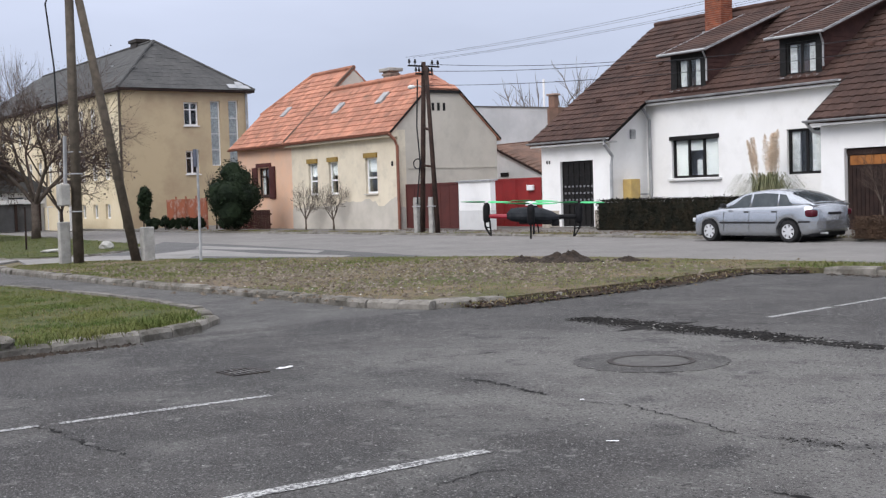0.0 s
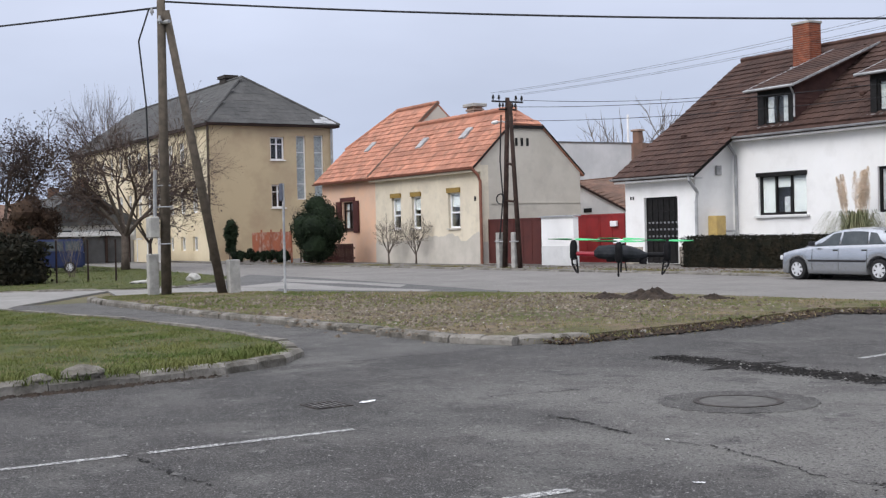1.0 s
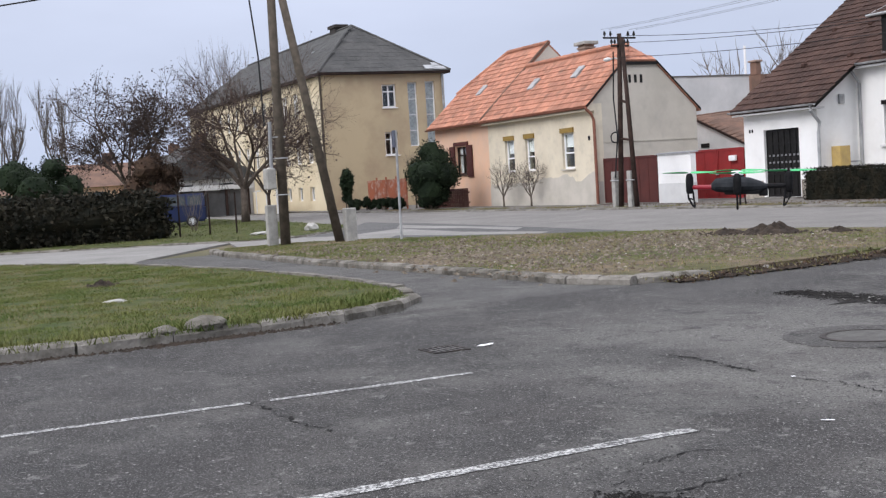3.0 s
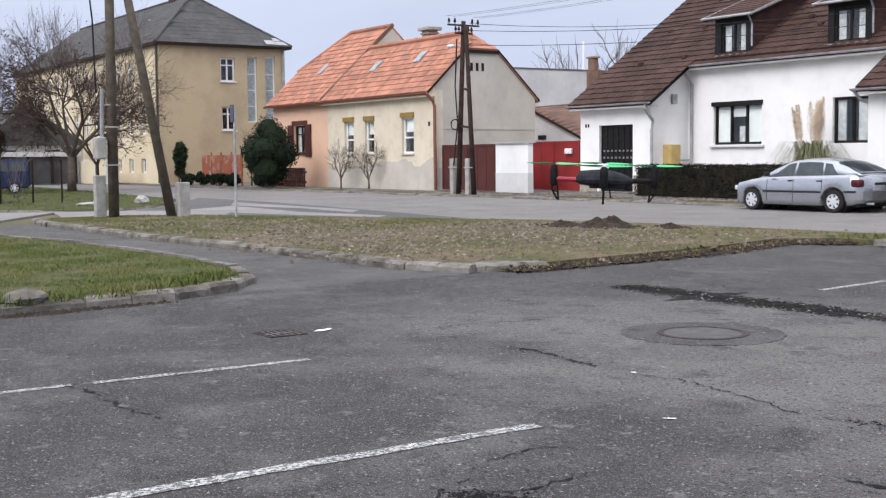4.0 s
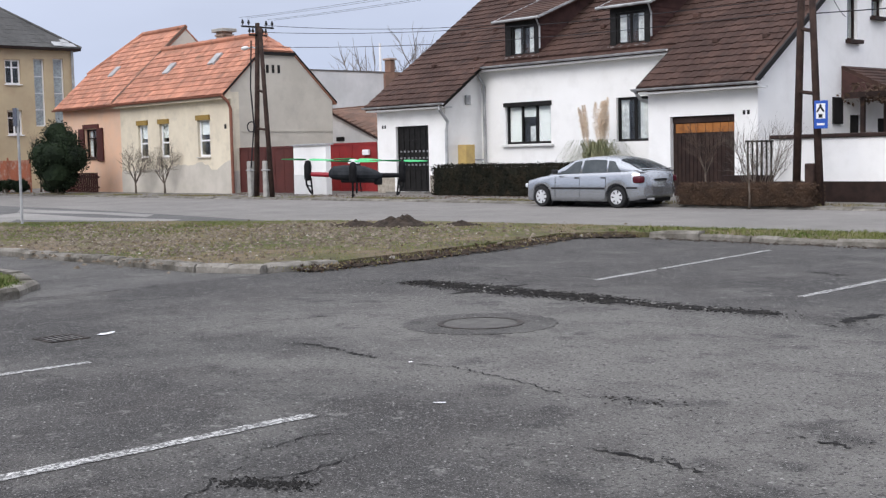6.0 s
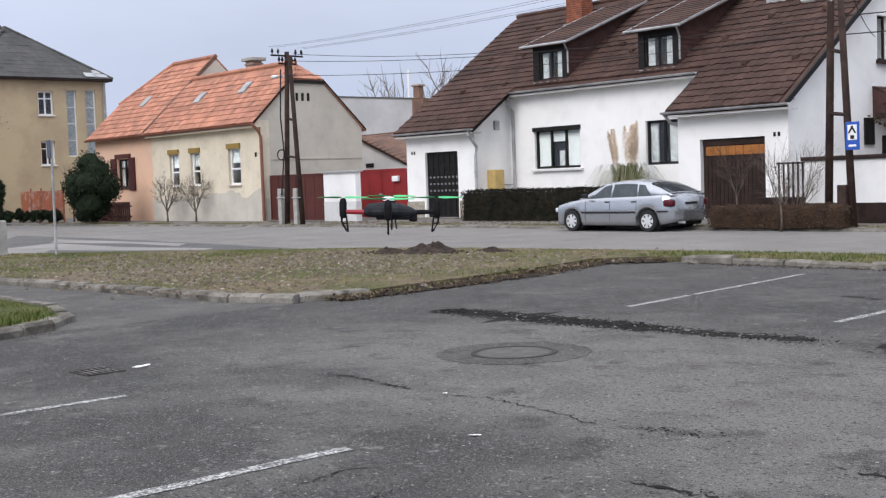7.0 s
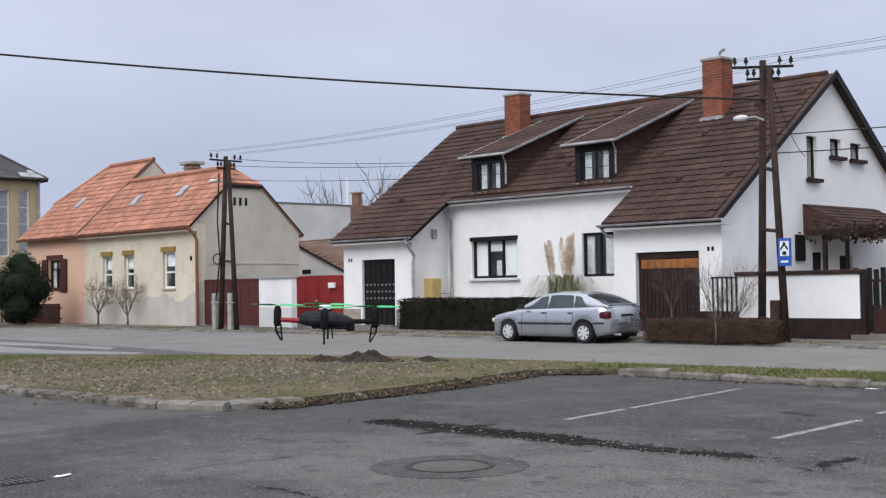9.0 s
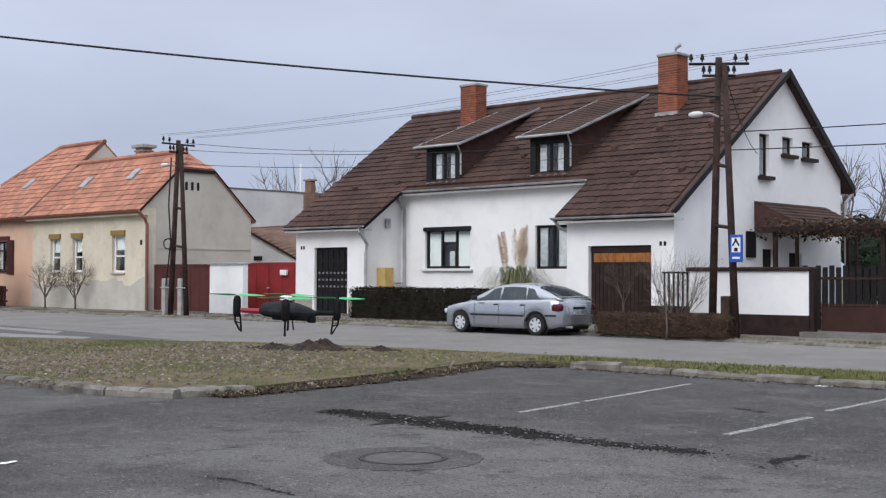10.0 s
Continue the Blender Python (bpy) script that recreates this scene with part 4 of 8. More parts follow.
# ---- the cream and peach houses under the orange roof ----
def old_house():
    h = thing("house", (-49.1, 31.2, 0.07), "cream rendered old house with an orange tiled half-hipped roof", "house")
    fy, ez, ry, rz = 28.1, 4.3, 30.95, 7.0
    s = (rz - ez) / (ry - fy)
    top = lambda y: ez + s * (y - fy) - 0.12 if y < ry else rz - s * (y - ry) - 0.12
    wins = [(-52.3, -51.4, 1.7, 3.25), (-50.3, -49.45, 1.7, 3.25), (-46.95, -45.95, 1.68, 3.3)]
    part("wall", wall(bmesh.new(), "x", 28.5, 28.9, -54.0, -44.2, 1.05, 4.4, wins), CREAM, h)
    part("plinth", boxed(-54.0, -44.18, 28.47, 28.9, 0.0, 1.05), PLINTH, h, "grey cement plinth with flaking edge")
    rnd = random.Random(5)
    x = -53.9
    ragged = bmesh.new()
    while x < -44.3:
        top = lambda a: 1.08 + (0.42 if a > -49.5 else 0.12) * max(0.05, 0.55 + 0.9 * noise.noise(Vector((a * 0.8, 3, 1))) + 0.35 * noise.noise(Vector((a * 3.5, 7, 1))))
        hull(ragged, ((x, 28.482, 1.05), (x + 0.1, 28.482, 1.05), (x + 0.1, 28.5, 1.05), (x, 28.5, 1.05)), ((x, 28.482, top(x)), (x + 0.1, 28.482, top(x + 0.1)), (x + 0.1, 28.5, top(x + 0.1)), (x, 28.5, top(x))))
        x += 0.1
    bmesh.ops.remove_doubles(ragged, verts=ragged.verts, dist=0.0005)
    part("cement_patch", ragged, PLINTH, h, "ragged grey cement repair")
    top = lambda y: ez + s * (y - fy) - 0.12 if y < ry else rz - s * (y - ry) - 0.12
    part("wall", wall(bmesh.new(), "y", -44.55, -44.2, 28.9, 33.9, 0.0, lambda y: min(top(y), 6.25), (), (30.1, ry, 31.8)), GABLE_GREY, h, "bare grey rendered gable wall")
    part("wall", wall(bmesh.new(), "y", -44.55, -44.2, 28.5, 28.9, 4.4, top), GABLE_GREY, h)
    part("eaves_return", hull(bmesh.new(), ((-44.3, 28.14, 4.12), (-44.2, 28.14, 4.12), (-44.2, 28.5, 4.12), (-44.3, 28.5, 4.12)), ((-44.3, 28.14, 4.22), (-44.2, 28.14, 4.22), (-44.2, 28.5, 4.54), (-44.3, 28.5, 4.54))), CREAM, h)
    part("wall", wall(bmesh.new(), "x", 33.55, 33.9, -54.0, -44.55, 0.0, 4.2), GABLE_GREY, h)
    part("string_course", boxed(-44.2, -44.17, 29.0, 33.85, 2.7, 2.76), GABLE_GREY, h)
    # vents are black plates on the wall, their inner shade painted
    for y in (30.35, 30.65, 30.95):
        part("vent_shade", boxed(-44.2, -44.185, y, y + 0.13, 5.25, 5.6), BLACK_PAINT, h)
    for a, b, z0, z1 in wins:
        window(h, "x", a, b, z0, z1, 28.5, 0.12, PVC, (), ((z0 + z1) / 2 - 0.1,), 0.05, [(a + 0.07, b - 0.07, z1 - 0.65, z1 - 0.05, BLIND, "half-lowered white blind")], 0.09, inner=True, sill_mat=PLINTH)
        part("shutter_box", boxed(a - 0.05, b + 0.05, 28.42, 28.5, z1 - 0.02, z1 + 0.2), OCHRE_PAINT, h, "ochre shutter box")
    roof_bm = bmesh.new()
    hull(roof_bm, ((-54.0, fy, ez - 0.1), (-44.13, fy, ez - 0.1), (-44.13, 30.1, 6.1), (-54.0, 30.1, 6.1)), ((-54.0, fy, ez), (-44.13, fy, ez), (-44.13, 30.1, 6.2), (-54.0, 30.1, 6.2)))
    hull(roof_bm, ((-54.0, 30.1, 6.1), (-44.13, 30.1, 6.1), (-45.0, ry, rz - 0.1), (-54.0, ry, rz - 0.1)), ((-54.0, 30.1, 6.2), (-44.13, 30.1, 6.2), (-45.0, ry, rz), (-54.0, ry, rz)))
    hull(roof_bm, ((-44.13, 30.1, 6.1), (-44.13, 31.8, 6.1), (-45.0, ry, rz - 0.1)), ((-44.13, 30.1, 6.2), (-44.13, 31.8, 6.2), (-45.0, ry, rz)))
    hull(roof_bm, ((-54.0, ry, rz - 0.1), (-45.0, ry, rz - 0.1), (-44.13, 31.8, 6.1), (-54.0, 31.8, 6.1)), ((-54.0, ry, rz), (-45.0, ry, rz), (-44.13, 31.8, 6.2), (-54.0, 31.8, 6.2)))
    hull(roof_bm, ((-54.0, 31.8, 6.1), (-44.13, 31.8, 6.1), (-44.13, 34.1, 3.92), (-54.0, 34.1, 3.92)), ((-54.0, 31.8, 6.2), (-44.13, 31.8, 6.2), (-44.13, 34.1, 4.02), (-54.0, 34.1, 4.02)))
    roof = part("roof", roof_bm, ORANGE_TILE, h, "weathered orange clay tile roof")
    k = math.hypot(1, s)
    skylights = ((-51.2, 29.7), (-47.5, 29.9))
    keep = lambda u, v, p: (u < -44.17 - max(0, (p.y - 30.1)) * 1.05) and not any(abs(u - a) < 0.3 and abs(p.y - b) < 0.28 for a, b in skylights)
    tiles(roof, ORANGE_TILE, "roof_tile", lambda u, v: (u, fy + v / k, ez + v * s / k), -54.0, -44.13, 0.0, (ry - fy) * k - 0.05, 0.34, 0.36, keep)
    hs = (rz - 6.2) / 1.0
    kk = math.hypot(1, hs)
    tiles(roof, ORANGE_TILE, "hip_tile", lambda u, v: (-44.13 - v / kk, 30.1 + u, 6.2 + v * hs / kk), 0.0, 1.7, 0.0, 1.2, 0.33, 0.34, lambda u, v, p: 30.1 - (p.x + 44.0) * 0.95 < p.y < 31.8 + (p.x + 44.0) * 0.95)
    part("ridge_cap", rod([(-54.0 + 0.34 * i, ry, rz + 0.03 + 0.02 * (i % 2)) for i in range(27)], 0.12, 8), ORANGE_TILE, roof)
    part("ridge_cap", rod([(-45.0, ry, rz + 0.02), (-44.13, 30.1, 6.24)], 0.1, 8), ORANGE_TILE, roof)
    for z0, y0, z1, y1 in ((ez, fy, 6.2, 30.1), (6.2, 31.8, 4.02, 34.1)):
        v = bmesh.new()
        hull(v, ((-44.17, y0, z0 - 0.055), (-44.10, y0, z0 - 0.055), (-44.10, y1, z1 - 0.055), (-44.17, y1, z1 - 0.055)), ((-44.17, y0, z0 + 0.03), (-44.10, y0, z0 + 0.03), (-44.10, y1, z1 + 0.03), (-44.17, y1, z1 + 0.03)))
        part("verge_board", v, DARK_METAL, roof)
    part("eaves_board", boxed(-44.16, -44.10, 30.05, 31.85, 6.02, 6.16), DARK_METAL, roof)
    for a, b in skylights:
        z = ez + s * (b - fy)
        sk = bmesh.new()
        hull(sk, ((a - 0.24, b - 0.26, z - 0.26 * s), (a + 0.24, b - 0.26, z - 0.26 * s), (a + 0.24, b + 0.26, z + 0.26 * s), (a - 0.24, b + 0.26, z + 0.26 * s)),
             ((a - 0.24, b - 0.31, z + 0.1 - 0.26 * s), (a + 0.24, b - 0.31, z + 0.1 - 0.26 * s), (a + 0.24, b + 0.2, z + 0.1 + 0.26 * s), (a - 0.24, b + 0.2, z + 0.1 + 0.26 * s)))
        part("skylight", sk, METAL, roof, "small metal skylight")
    ch = part("chimney", boxed(-49.6, -49.0, 31.3, 31.8, 6.4, 7.5), MORTAR, h, "squat grey rendered chimney")
    part("chimney_cap", soft_box(bmesh.new(), -49.78, -48.82, 31.15, 31.95, 7.5, 7.66, 0.02, 1), CONCRETE, ch)
    part("chimney_collar", boxed(-49.66, -48.94, 31.25, 31.85, 7.32, 7.4), MORTAR, ch)
    gutter(h, -54.0, -44.13, fy - 0.06, ez - 0.03, COPPER_BROWN, 0.08)
    part("eaves_board", boxed(-54.0, -44.17, fy + 0.03, 28.5, ez - 0.2, ez - 0.12), CREAM, roof)
    part("downpipe", rod([(-44.15, fy - 0.05, 4.2), (-44.1, 28.3, 3.95), (-44.12, 28.42, 3.7), (-44.12, 28.42, 0.1)], 0.07), COPPER_BROWN, h)
    part("number_bar", boxed(-44.75, -44.6, 28.485, 28.498, 2.85, 3.05), BLACK_PAINT, h)

    p = thing("house", (-57.2, 31.2, 0.07), "peach rendered house with brown shutters and an orange tiled roof", "house")
    ry, rz = 32.3, 8.2
    s = (rz - ez) / (ry - fy)
    win = (-57.75, -56.4, 1.75, 3.2)
    part("wall", wall(bmesh.new(), "x", 28.5, 28.9, -60.2, -54.0, 0.0, 4.4, [win]), PEACH, p)
    gt = lambda y: min(ez + s * (y - fy), rz - s * (y - ry)) - 0.12
    part("wall", wall(bmesh.new(), "y", -54.3, -54.005, 28.9, 36.4, 0.0, gt, (), (ry,)), GABLE_GREY, p, "grey upper gable wall")
    part("wall", wall(bmesh.new(), "y", -60.2, -59.9, 28.9, 36.4, 0.0, lambda y: min(gt(y), 6.1), (), (30.1, ry, 34.5)), PEACH, p)
    part("wall", wall(bmesh.new(), "x", 36.1, 36.4, -59.9, -54.3, 0.0, 4.3), PEACH, p)
    roof_bm = bmesh.new()
    xb, yb, yb2 = -60.4, 30.1, 34.5
    zb = ez + s * (yb - fy)
    hull(roof_bm, ((xb, fy, ez - 0.1), (-54.0, fy, ez - 0.1), (-54.0, yb, zb - 0.1), (xb, yb, zb - 0.1)), ((xb, fy, ez), (-54.0, fy, ez), (-54.0, yb, zb), (xb, yb, zb)))
    hull(roof_bm, ((xb, yb, zb - 0.1), (-54.0, yb, zb - 0.1), (-54.0, ry, rz - 0.1), (-58.3, ry, rz - 0.1)), ((xb, yb, zb), (-54.0, yb, zb), (-54.0, ry, rz), (-58.3, ry, rz)))
    hull(roof_bm, ((xb, yb, zb - 0.1), (xb, yb2, zb - 0.1), (-58.3, ry, rz - 0.1)), ((xb, yb, zb), (xb, yb2, zb), (-58.3, ry, rz)))
    hull(roof_bm, ((xb, yb2, zb - 0.1), (-54.0, yb2, zb - 0.1), (-54.0, ry, rz - 0.1), (-58.3, ry, rz - 0.1)), ((xb, yb2, zb), (-54.0, yb2, zb), (-54.0, ry, rz), (-58.3, ry, rz)))
    hull(roof_bm, ((xb, yb2, zb - 0.1), (-54.0, yb2, zb - 0.1), (-54.0, 36.6, ez - 0.1), (xb, 36.6, ez - 0.1)), ((xb, yb2, zb), (-54.0, yb2, zb), (-54.0, 36.6, ez), (xb, 36.6, ez)))
    roof = part("roof", roof_bm, ORANGE_TILE, p, "orange clay tile roof")
    k = math.hypot(1, s)
    keep = lambda u, v, q: u > -60.4 + max(0, q.y - yb) * 0.95 and not (abs(u + 57.2) < 0.3 and abs(q.y - 30.0) < 0.28)
    tiles(roof, ORANGE_TILE, "roof_tile", lambda u, v: (u, fy + v / k, ez + v * s / k), -60.4, -54.1, 0.0, (ry - fy) * k - 0.05, 0.34, 0.36, keep)
    part("ridge_cap", rod([(-58.3, ry, rz + 0.03), (-54.0, ry, rz + 0.03)], 0.12, 8), ORANGE_TILE, roof)
    part("ridge_cap", rod([(-58.3, ry, rz + 0.03), (xb, yb, zb + 0.03)], 0.11, 8), ORANGE_TILE, roof)
    v = bmesh.new()
    hull(v, ((-54.06, fy, ez - 0.02), (-53.96, fy, ez - 0.02), (-53.96, ry, rz - 0.02), (-54.06, ry, rz - 0.02)), ((-54.06, fy, ez + 0.16), (-53.96, fy, ez + 0.13), (-53.96, ry, rz + 0.13), (-54.06, ry, rz + 0.13)))
    part("verge_mortar", v, OLD_TILE, roof)
    a, b = -57.2, 30.0
    z = ez + s * (b - fy)
    part("skylight", hull(bmesh.new(), ((a - 0.24, b - 0.26, z - 0.26 * s), (a + 0.24, b - 0.26, z - 0.26 * s), (a + 0.24, b + 0.26, z + 0.26 * s), (a - 0.24, b + 0.26, z + 0.26 * s)),
                          ((a - 0.24, b - 0.31, z + 0.1 - 0.26 * s), (a + 0.24, b - 0.31, z + 0.1 - 0.26 * s), (a + 0.24, b + 0.2, z + 0.1 + 0.26 * s), (a - 0.24, b + 0.2, z + 0.1 + 0.26 * s))), METAL, roof)
    gutter(p, -60.4, -54.0, fy - 0.06, ez - 0.03, COPPER_BROWN, 0.08)
    window(p, "x", *win, 28.5, 0.1, DARK_WOOD, (-57.08,), (2.75,), 0.05, [(-57.6, -57.2, 1.85, 3.1, CURTAIN, "")], 0.08, inner=True)
    for x0 in (-58.4, -56.4):
        sh = part("shutter", boxed(x0, x0 + 0.62, 28.42, 28.47, 1.6, 3.25), BROWN_GATE, p, "brown louvred shutter")
        for i in range(14):
            part("slat", boxed(x0 + 0.05, x0 + 0.57, 28.4, 28.419, 1.68 + 0.11 * i, 1.74 + 0.11 * i), BROWN_GATE, sh)
    part("lintel", boxed(-57.9, -56.25, 28.42, 28.5, 3.25, 3.45), BROWN_GATE, p)
    return h


old_house()


# ---- gates and walls between the houses ----
def gate(name, x0, x1, y, z1, mat, label, leaves, ribs):
    g = thing(name, ((x0 + x1) / 2, y, 0.07), label, "gate")
    w = (x1 - x0) / leaves
    for i in range(leaves):
        a, b = x0 + i * w + 0.015, x0 + (i + 1) * w - 0.015
        lf = part("gate_leaf", boxed(a, b, y, y + 0.03, 0.12, z1), mat, g)
        for q in ((a, b, 0.12, 0.2), (a, b, z1 - 0.07, z1 + 0.02), (a, a + 0.06, 0.2, z1 - 0.07), (b - 0.06, b, 0.2, z1 - 0.07)):
            part("gate_rail", boxed(q[0], q[1], y - 0.025, y - 0.001, q[2], q[3]), mat, lf)
        for r in range(1, ribs):
            x = a + (b - a) * r / ribs
            part("rib", boxed(x - 0.012, x + 0.012, y - 0.015, y - 0.001, 0.2, z1 - 0.07), mat, lf)
    return g


gate("driveway_gate", -44.12, -40.2, 28.8, 2.0, BROWN_GATE, "brown painted sheet metal driveway gate", 2, 3)
red = gate("yard_gate", -40.85, -37.55, 31.0, 2.08, RED_GATE, "dark red sheet metal double gate with a letter box", 2, 2)
part("letter_box", soft_box(bmesh.new(), -38.35, -37.95, 30.85, 30.97, 1.58, 1.8, 0.02, 1), PVC, red, "white letter box")
part("gate_handle", boxed(-39.28, -39.12, 30.93, 30.97, 1.05, 1.1), METAL, red)
w_ = thing("garden_wall", (-39.1, 28.9, 0.07), "white rendered garden wall with grey cement base", "wall")
part("wall", boxed(-40.2, -38.05, 28.8, 29.05, 0.85, 2.0), WHITE, w_)
part("plinth", boxed(-40.2, -38.05, 28.79, 29.06, 0.05, 0.85), SHADE_WHITE, w_)
part("wall_cap", hull(bmesh.new(), ((-40.25, 28.72, 2.0), (-38.0, 28.72, 2.0), (-38.0, 29.15, 2.02), (-40.25, 29.15, 2.02)), ((-40.25, 28.72, 2.06), (-38.0, 28.72, 2.06), (-38.0, 29.15, 2.08), (-40.25, 29.15, 2.08))), METAL, w_)

# ---- sheds and the grey hall behind ----
sh_ = thing("shed", (-45.0, 37, 0.07), "white rendered shed with an old brown tile roof", "shed")
part("wall", hull(bmesh.new(), ((-47.75, 36.5, 0), (-43.2, 36.5, 0), (-43.2, 39, 0), (-47.75, 39, 0)), ((-47.75, 36.5, 3.78), (-43.2, 36.5, 2.07), (-43.2, 39, 2.07), (-47.75, 39, 3.78))), SHADE_WHITE, sh_)
shed_roof = part("roof", hull(bmesh.new(), ((-47.85, 36.35, 3.80), (-42.9, 36.35, 1.94), (-42.9, 39.6, 2.75), (-47.85, 39.6, 4.05)), ((-47.85, 36.35, 3.88), (-42.9, 36.35, 2.02), (-42.9, 39.6, 2.83), (-47.85, 39.6, 4.13))), OLD_TILE, sh_)
for i in range(14):
    x = -47.75 + 0.35 * i
    part("tile_course", rod([(x, 36.33, 3.90 - 0.376 * (x + 47.85)), (x, 39.6, 4.15 - 0.263 * (x + 47.85))], 0.035, 5), OLD_TILE, shed_roof)
part("verge_board", hull(bmesh.new(), ((-47.87, 36.31, 3.76), (-42.9, 36.31, 1.90), (-42.9, 36.345, 1.90), (-47.87, 36.345, 3.76)), ((-47.87, 36.31, 3.87), (-42.9, 36.31, 2.01), (-42.9, 36.345, 2.01), (-47.87, 36.345, 3.87))), DARK_WOOD, shed_roof)
part("window", boxed(-47.3, -46.7, 36.46, 36.5, 2.3, 2.5), DARK_METAL, sh_)
hl = thing("hall", (-56, 48, 0.07), "plain grey rendered hall behind the houses", "building")
part("wall", hull(bmesh.new(), ((-66, 45, 0), (-53.4, 45, 0), (-53.4, 45.4, 0), (-66, 45.4, 0)), ((-66, 45, 7.36), (-53.4, 45, 6.26), (-53.4, 45.4, 6.26), (-66, 45.4, 7.36))), HALL, hl)
part("wall", boxed(-66, -53.4, 55, 55.4, 0, 6.2), HALL, hl)
part("wall", boxed(-53.8, -53.4, 45.4, 55, 0, 6.2), HALL, hl), part("wall", boxed(-66, -65.6, 45.4, 55, 0, 6.2), HALL, hl)
part("roof", hull(bmesh.new(), ((-66.1, 44.93, 7.37), (-53.3, 44.93, 6.25), (-53.3, 55.5, 6.25), (-66.1, 55.5, 7.37)), ((-66.1, 44.93, 7.44), (-53.3, 44.93, 6.32), (-53.3, 55.5, 6.32), (-66.1, 55.5, 7.44))), SLATE, hl)
stack = part("chimney", boxed(-52.5, -51.55, 43.9, 44.5, 3.5, 6.15), OLD_TILE, hl, "old brown brick chimney stack")
part("chimney_head", soft_box(bmesh.new(), -52.45, -51.95, 43.95, 44.3, 6.15, 6.85, 0.03, 1), OLD_TILE, stack)
part("chimney_cap", soft_box(bmesh.new(), -52.53, -51.87, 43.88, 44.37, 6.85, 6.96, 0.02, 1), MORTAR, stack)
part("antenna_mast", rod([(-54.3, 45.2, 6.2), (-54.3, 45.2, 8.0)], 0.075, 6), PVC, hl)


# ---- the ochre school-like building ----
def ochre_building():
    h = thing("building", (-86, 30, 0.07), "tall ochre rendered building with a dark hipped slate roof", "building")
    x1, x0, y0, y1, z1 = -70.65, -104.0, 26.0, 34.3, 8.55
    side = [(29.95, 30.9, 6.3, 7.75), (29.97, 30.87, 3.3, 4.75), (31.72, 32.37, 3.8, 7.85), (32.95, 33.62, 3.8, 7.9)]
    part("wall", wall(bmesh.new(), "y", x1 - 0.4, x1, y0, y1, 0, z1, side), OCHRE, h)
    front = []
    x = -73.2
    while x > x0 + 2:
        front += [(x - 1.1, x, 6.1, 7.7), (x - 1.1, x, 3.1, 4.7), (x - 1.0, x - 0.1, 0.7, 1.6)]
        x -= 2.3
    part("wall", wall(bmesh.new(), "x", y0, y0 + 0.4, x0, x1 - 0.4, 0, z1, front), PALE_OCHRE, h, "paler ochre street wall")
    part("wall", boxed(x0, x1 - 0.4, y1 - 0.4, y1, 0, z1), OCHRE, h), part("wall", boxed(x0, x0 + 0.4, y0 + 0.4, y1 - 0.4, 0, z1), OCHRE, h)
    for a, b, z0, zt in side[:2]:
        window(h, "y", a, b, z0, zt, x1, 0.15, PVC, ((a + b) / 2,), (zt - 0.45,), 0.06, None, 0.09, out=1, inner=True)
    for a, b, z0, zt in side[2:]:
        window(h, "y", a, b, z0, zt, x1, 0.15, PVC, (), (z0 + 1.0, z0 + 2.0, z0 + 3.0), None, [(a + 0.05, b - 0.05, z0 + 0.05, zt - 0.05, CURTAIN, "grey glass bricks")], 0.07, out=1)
    for i, (a, b, z0, zt) in enumerate(front):
        window(h, "x", a, b, z0, zt, y0, 0.15, PVC, ((a + b) / 2,), (zt - 0.45,) if z0 > 2 else (), None, None, 0.1)
    # one upright dark sheet added behind the street windows as interior shade
    part("window_backing", boxed(x0 + 0.5, x1 - 0.5, y0 + 2.2, y0 + 2.3, 0.1, 8.4), ROOM_SHADE, h)
    e, ry, rz, xa = 0.35, 30.15, 12.1, -75.6
    lo = ((x0 - e, y0 - e, z1), (x1 + e, y0 - e, z1), (x1 + e, y1 + e, z1), (x0 - e, y1 + e, z1))
    rb = bmesh.new()
    v = [rb.verts.new(p) for p in lo] + [rb.verts.new((x0 + 4.5, ry, rz)), rb.verts.new((xa, ry, rz))]
    for f in ((0, 1, 5, 4), (1, 2, 5), (2, 3, 4, 5), (3, 0, 4), (0, 3, 2, 1)):
        rb.faces.new([v[i] for i in f])
    roof = part("roof", rb, SLATE, h, "dark grey hipped slate roof with pale repairs")
    part("eaves_board", boxed(x0 - e, x1 + e, y0 - e, y1 + e, z1 - 0.16, z1 - 0.004), DARK_WOOD, roof)
    sl, hr = math.hypot(ry - y0 + e, rz - z1), (rz - z1)
    c, n = (ry - y0 + e) / sl, hr / sl
    tiles(roof, SLATE, "slate", lambda u, q: (u, y0 - e + q * c, z1 + q * n), x0, x1 + e, 0.0, sl - 0.2, 0.55, 0.5, lambda u, q, p: u < x1 + e - 0.32 - (p.y - y0 + e) * 1.1 and u > x0 + 3, 0.004, 0.009, True, 200)
    sl2 = math.hypot(xa - x1 - e, rz - z1)
    c2, n2 = (x1 + e - xa) / sl2, hr / sl2
    tiles(roof, SLATE, "slate", lambda u, q: (x1 + e - q * c2, u, z1 + q * n2), y0 - e, y1 + e, 0.0, sl2 - 0.2, 0.55, 0.5, lambda u, q, p: abs(u - ry) < 4.5 * (1 - q / sl2) - 0.32, 0.004, 0.009, True, 200)
    for ya in (y0 - e, y1 + e):
        part("hip_cap", rod([(x1 + e, ya, z1 + 0.02), (xa, ry, rz + 0.02)], 0.09, 6), SLATE, roof)
    part("ridge_cap", rod([(x0 + 4.5, ry, rz + 0.02), (xa, ry, rz + 0.02)], 0.09, 6), SLATE, roof)
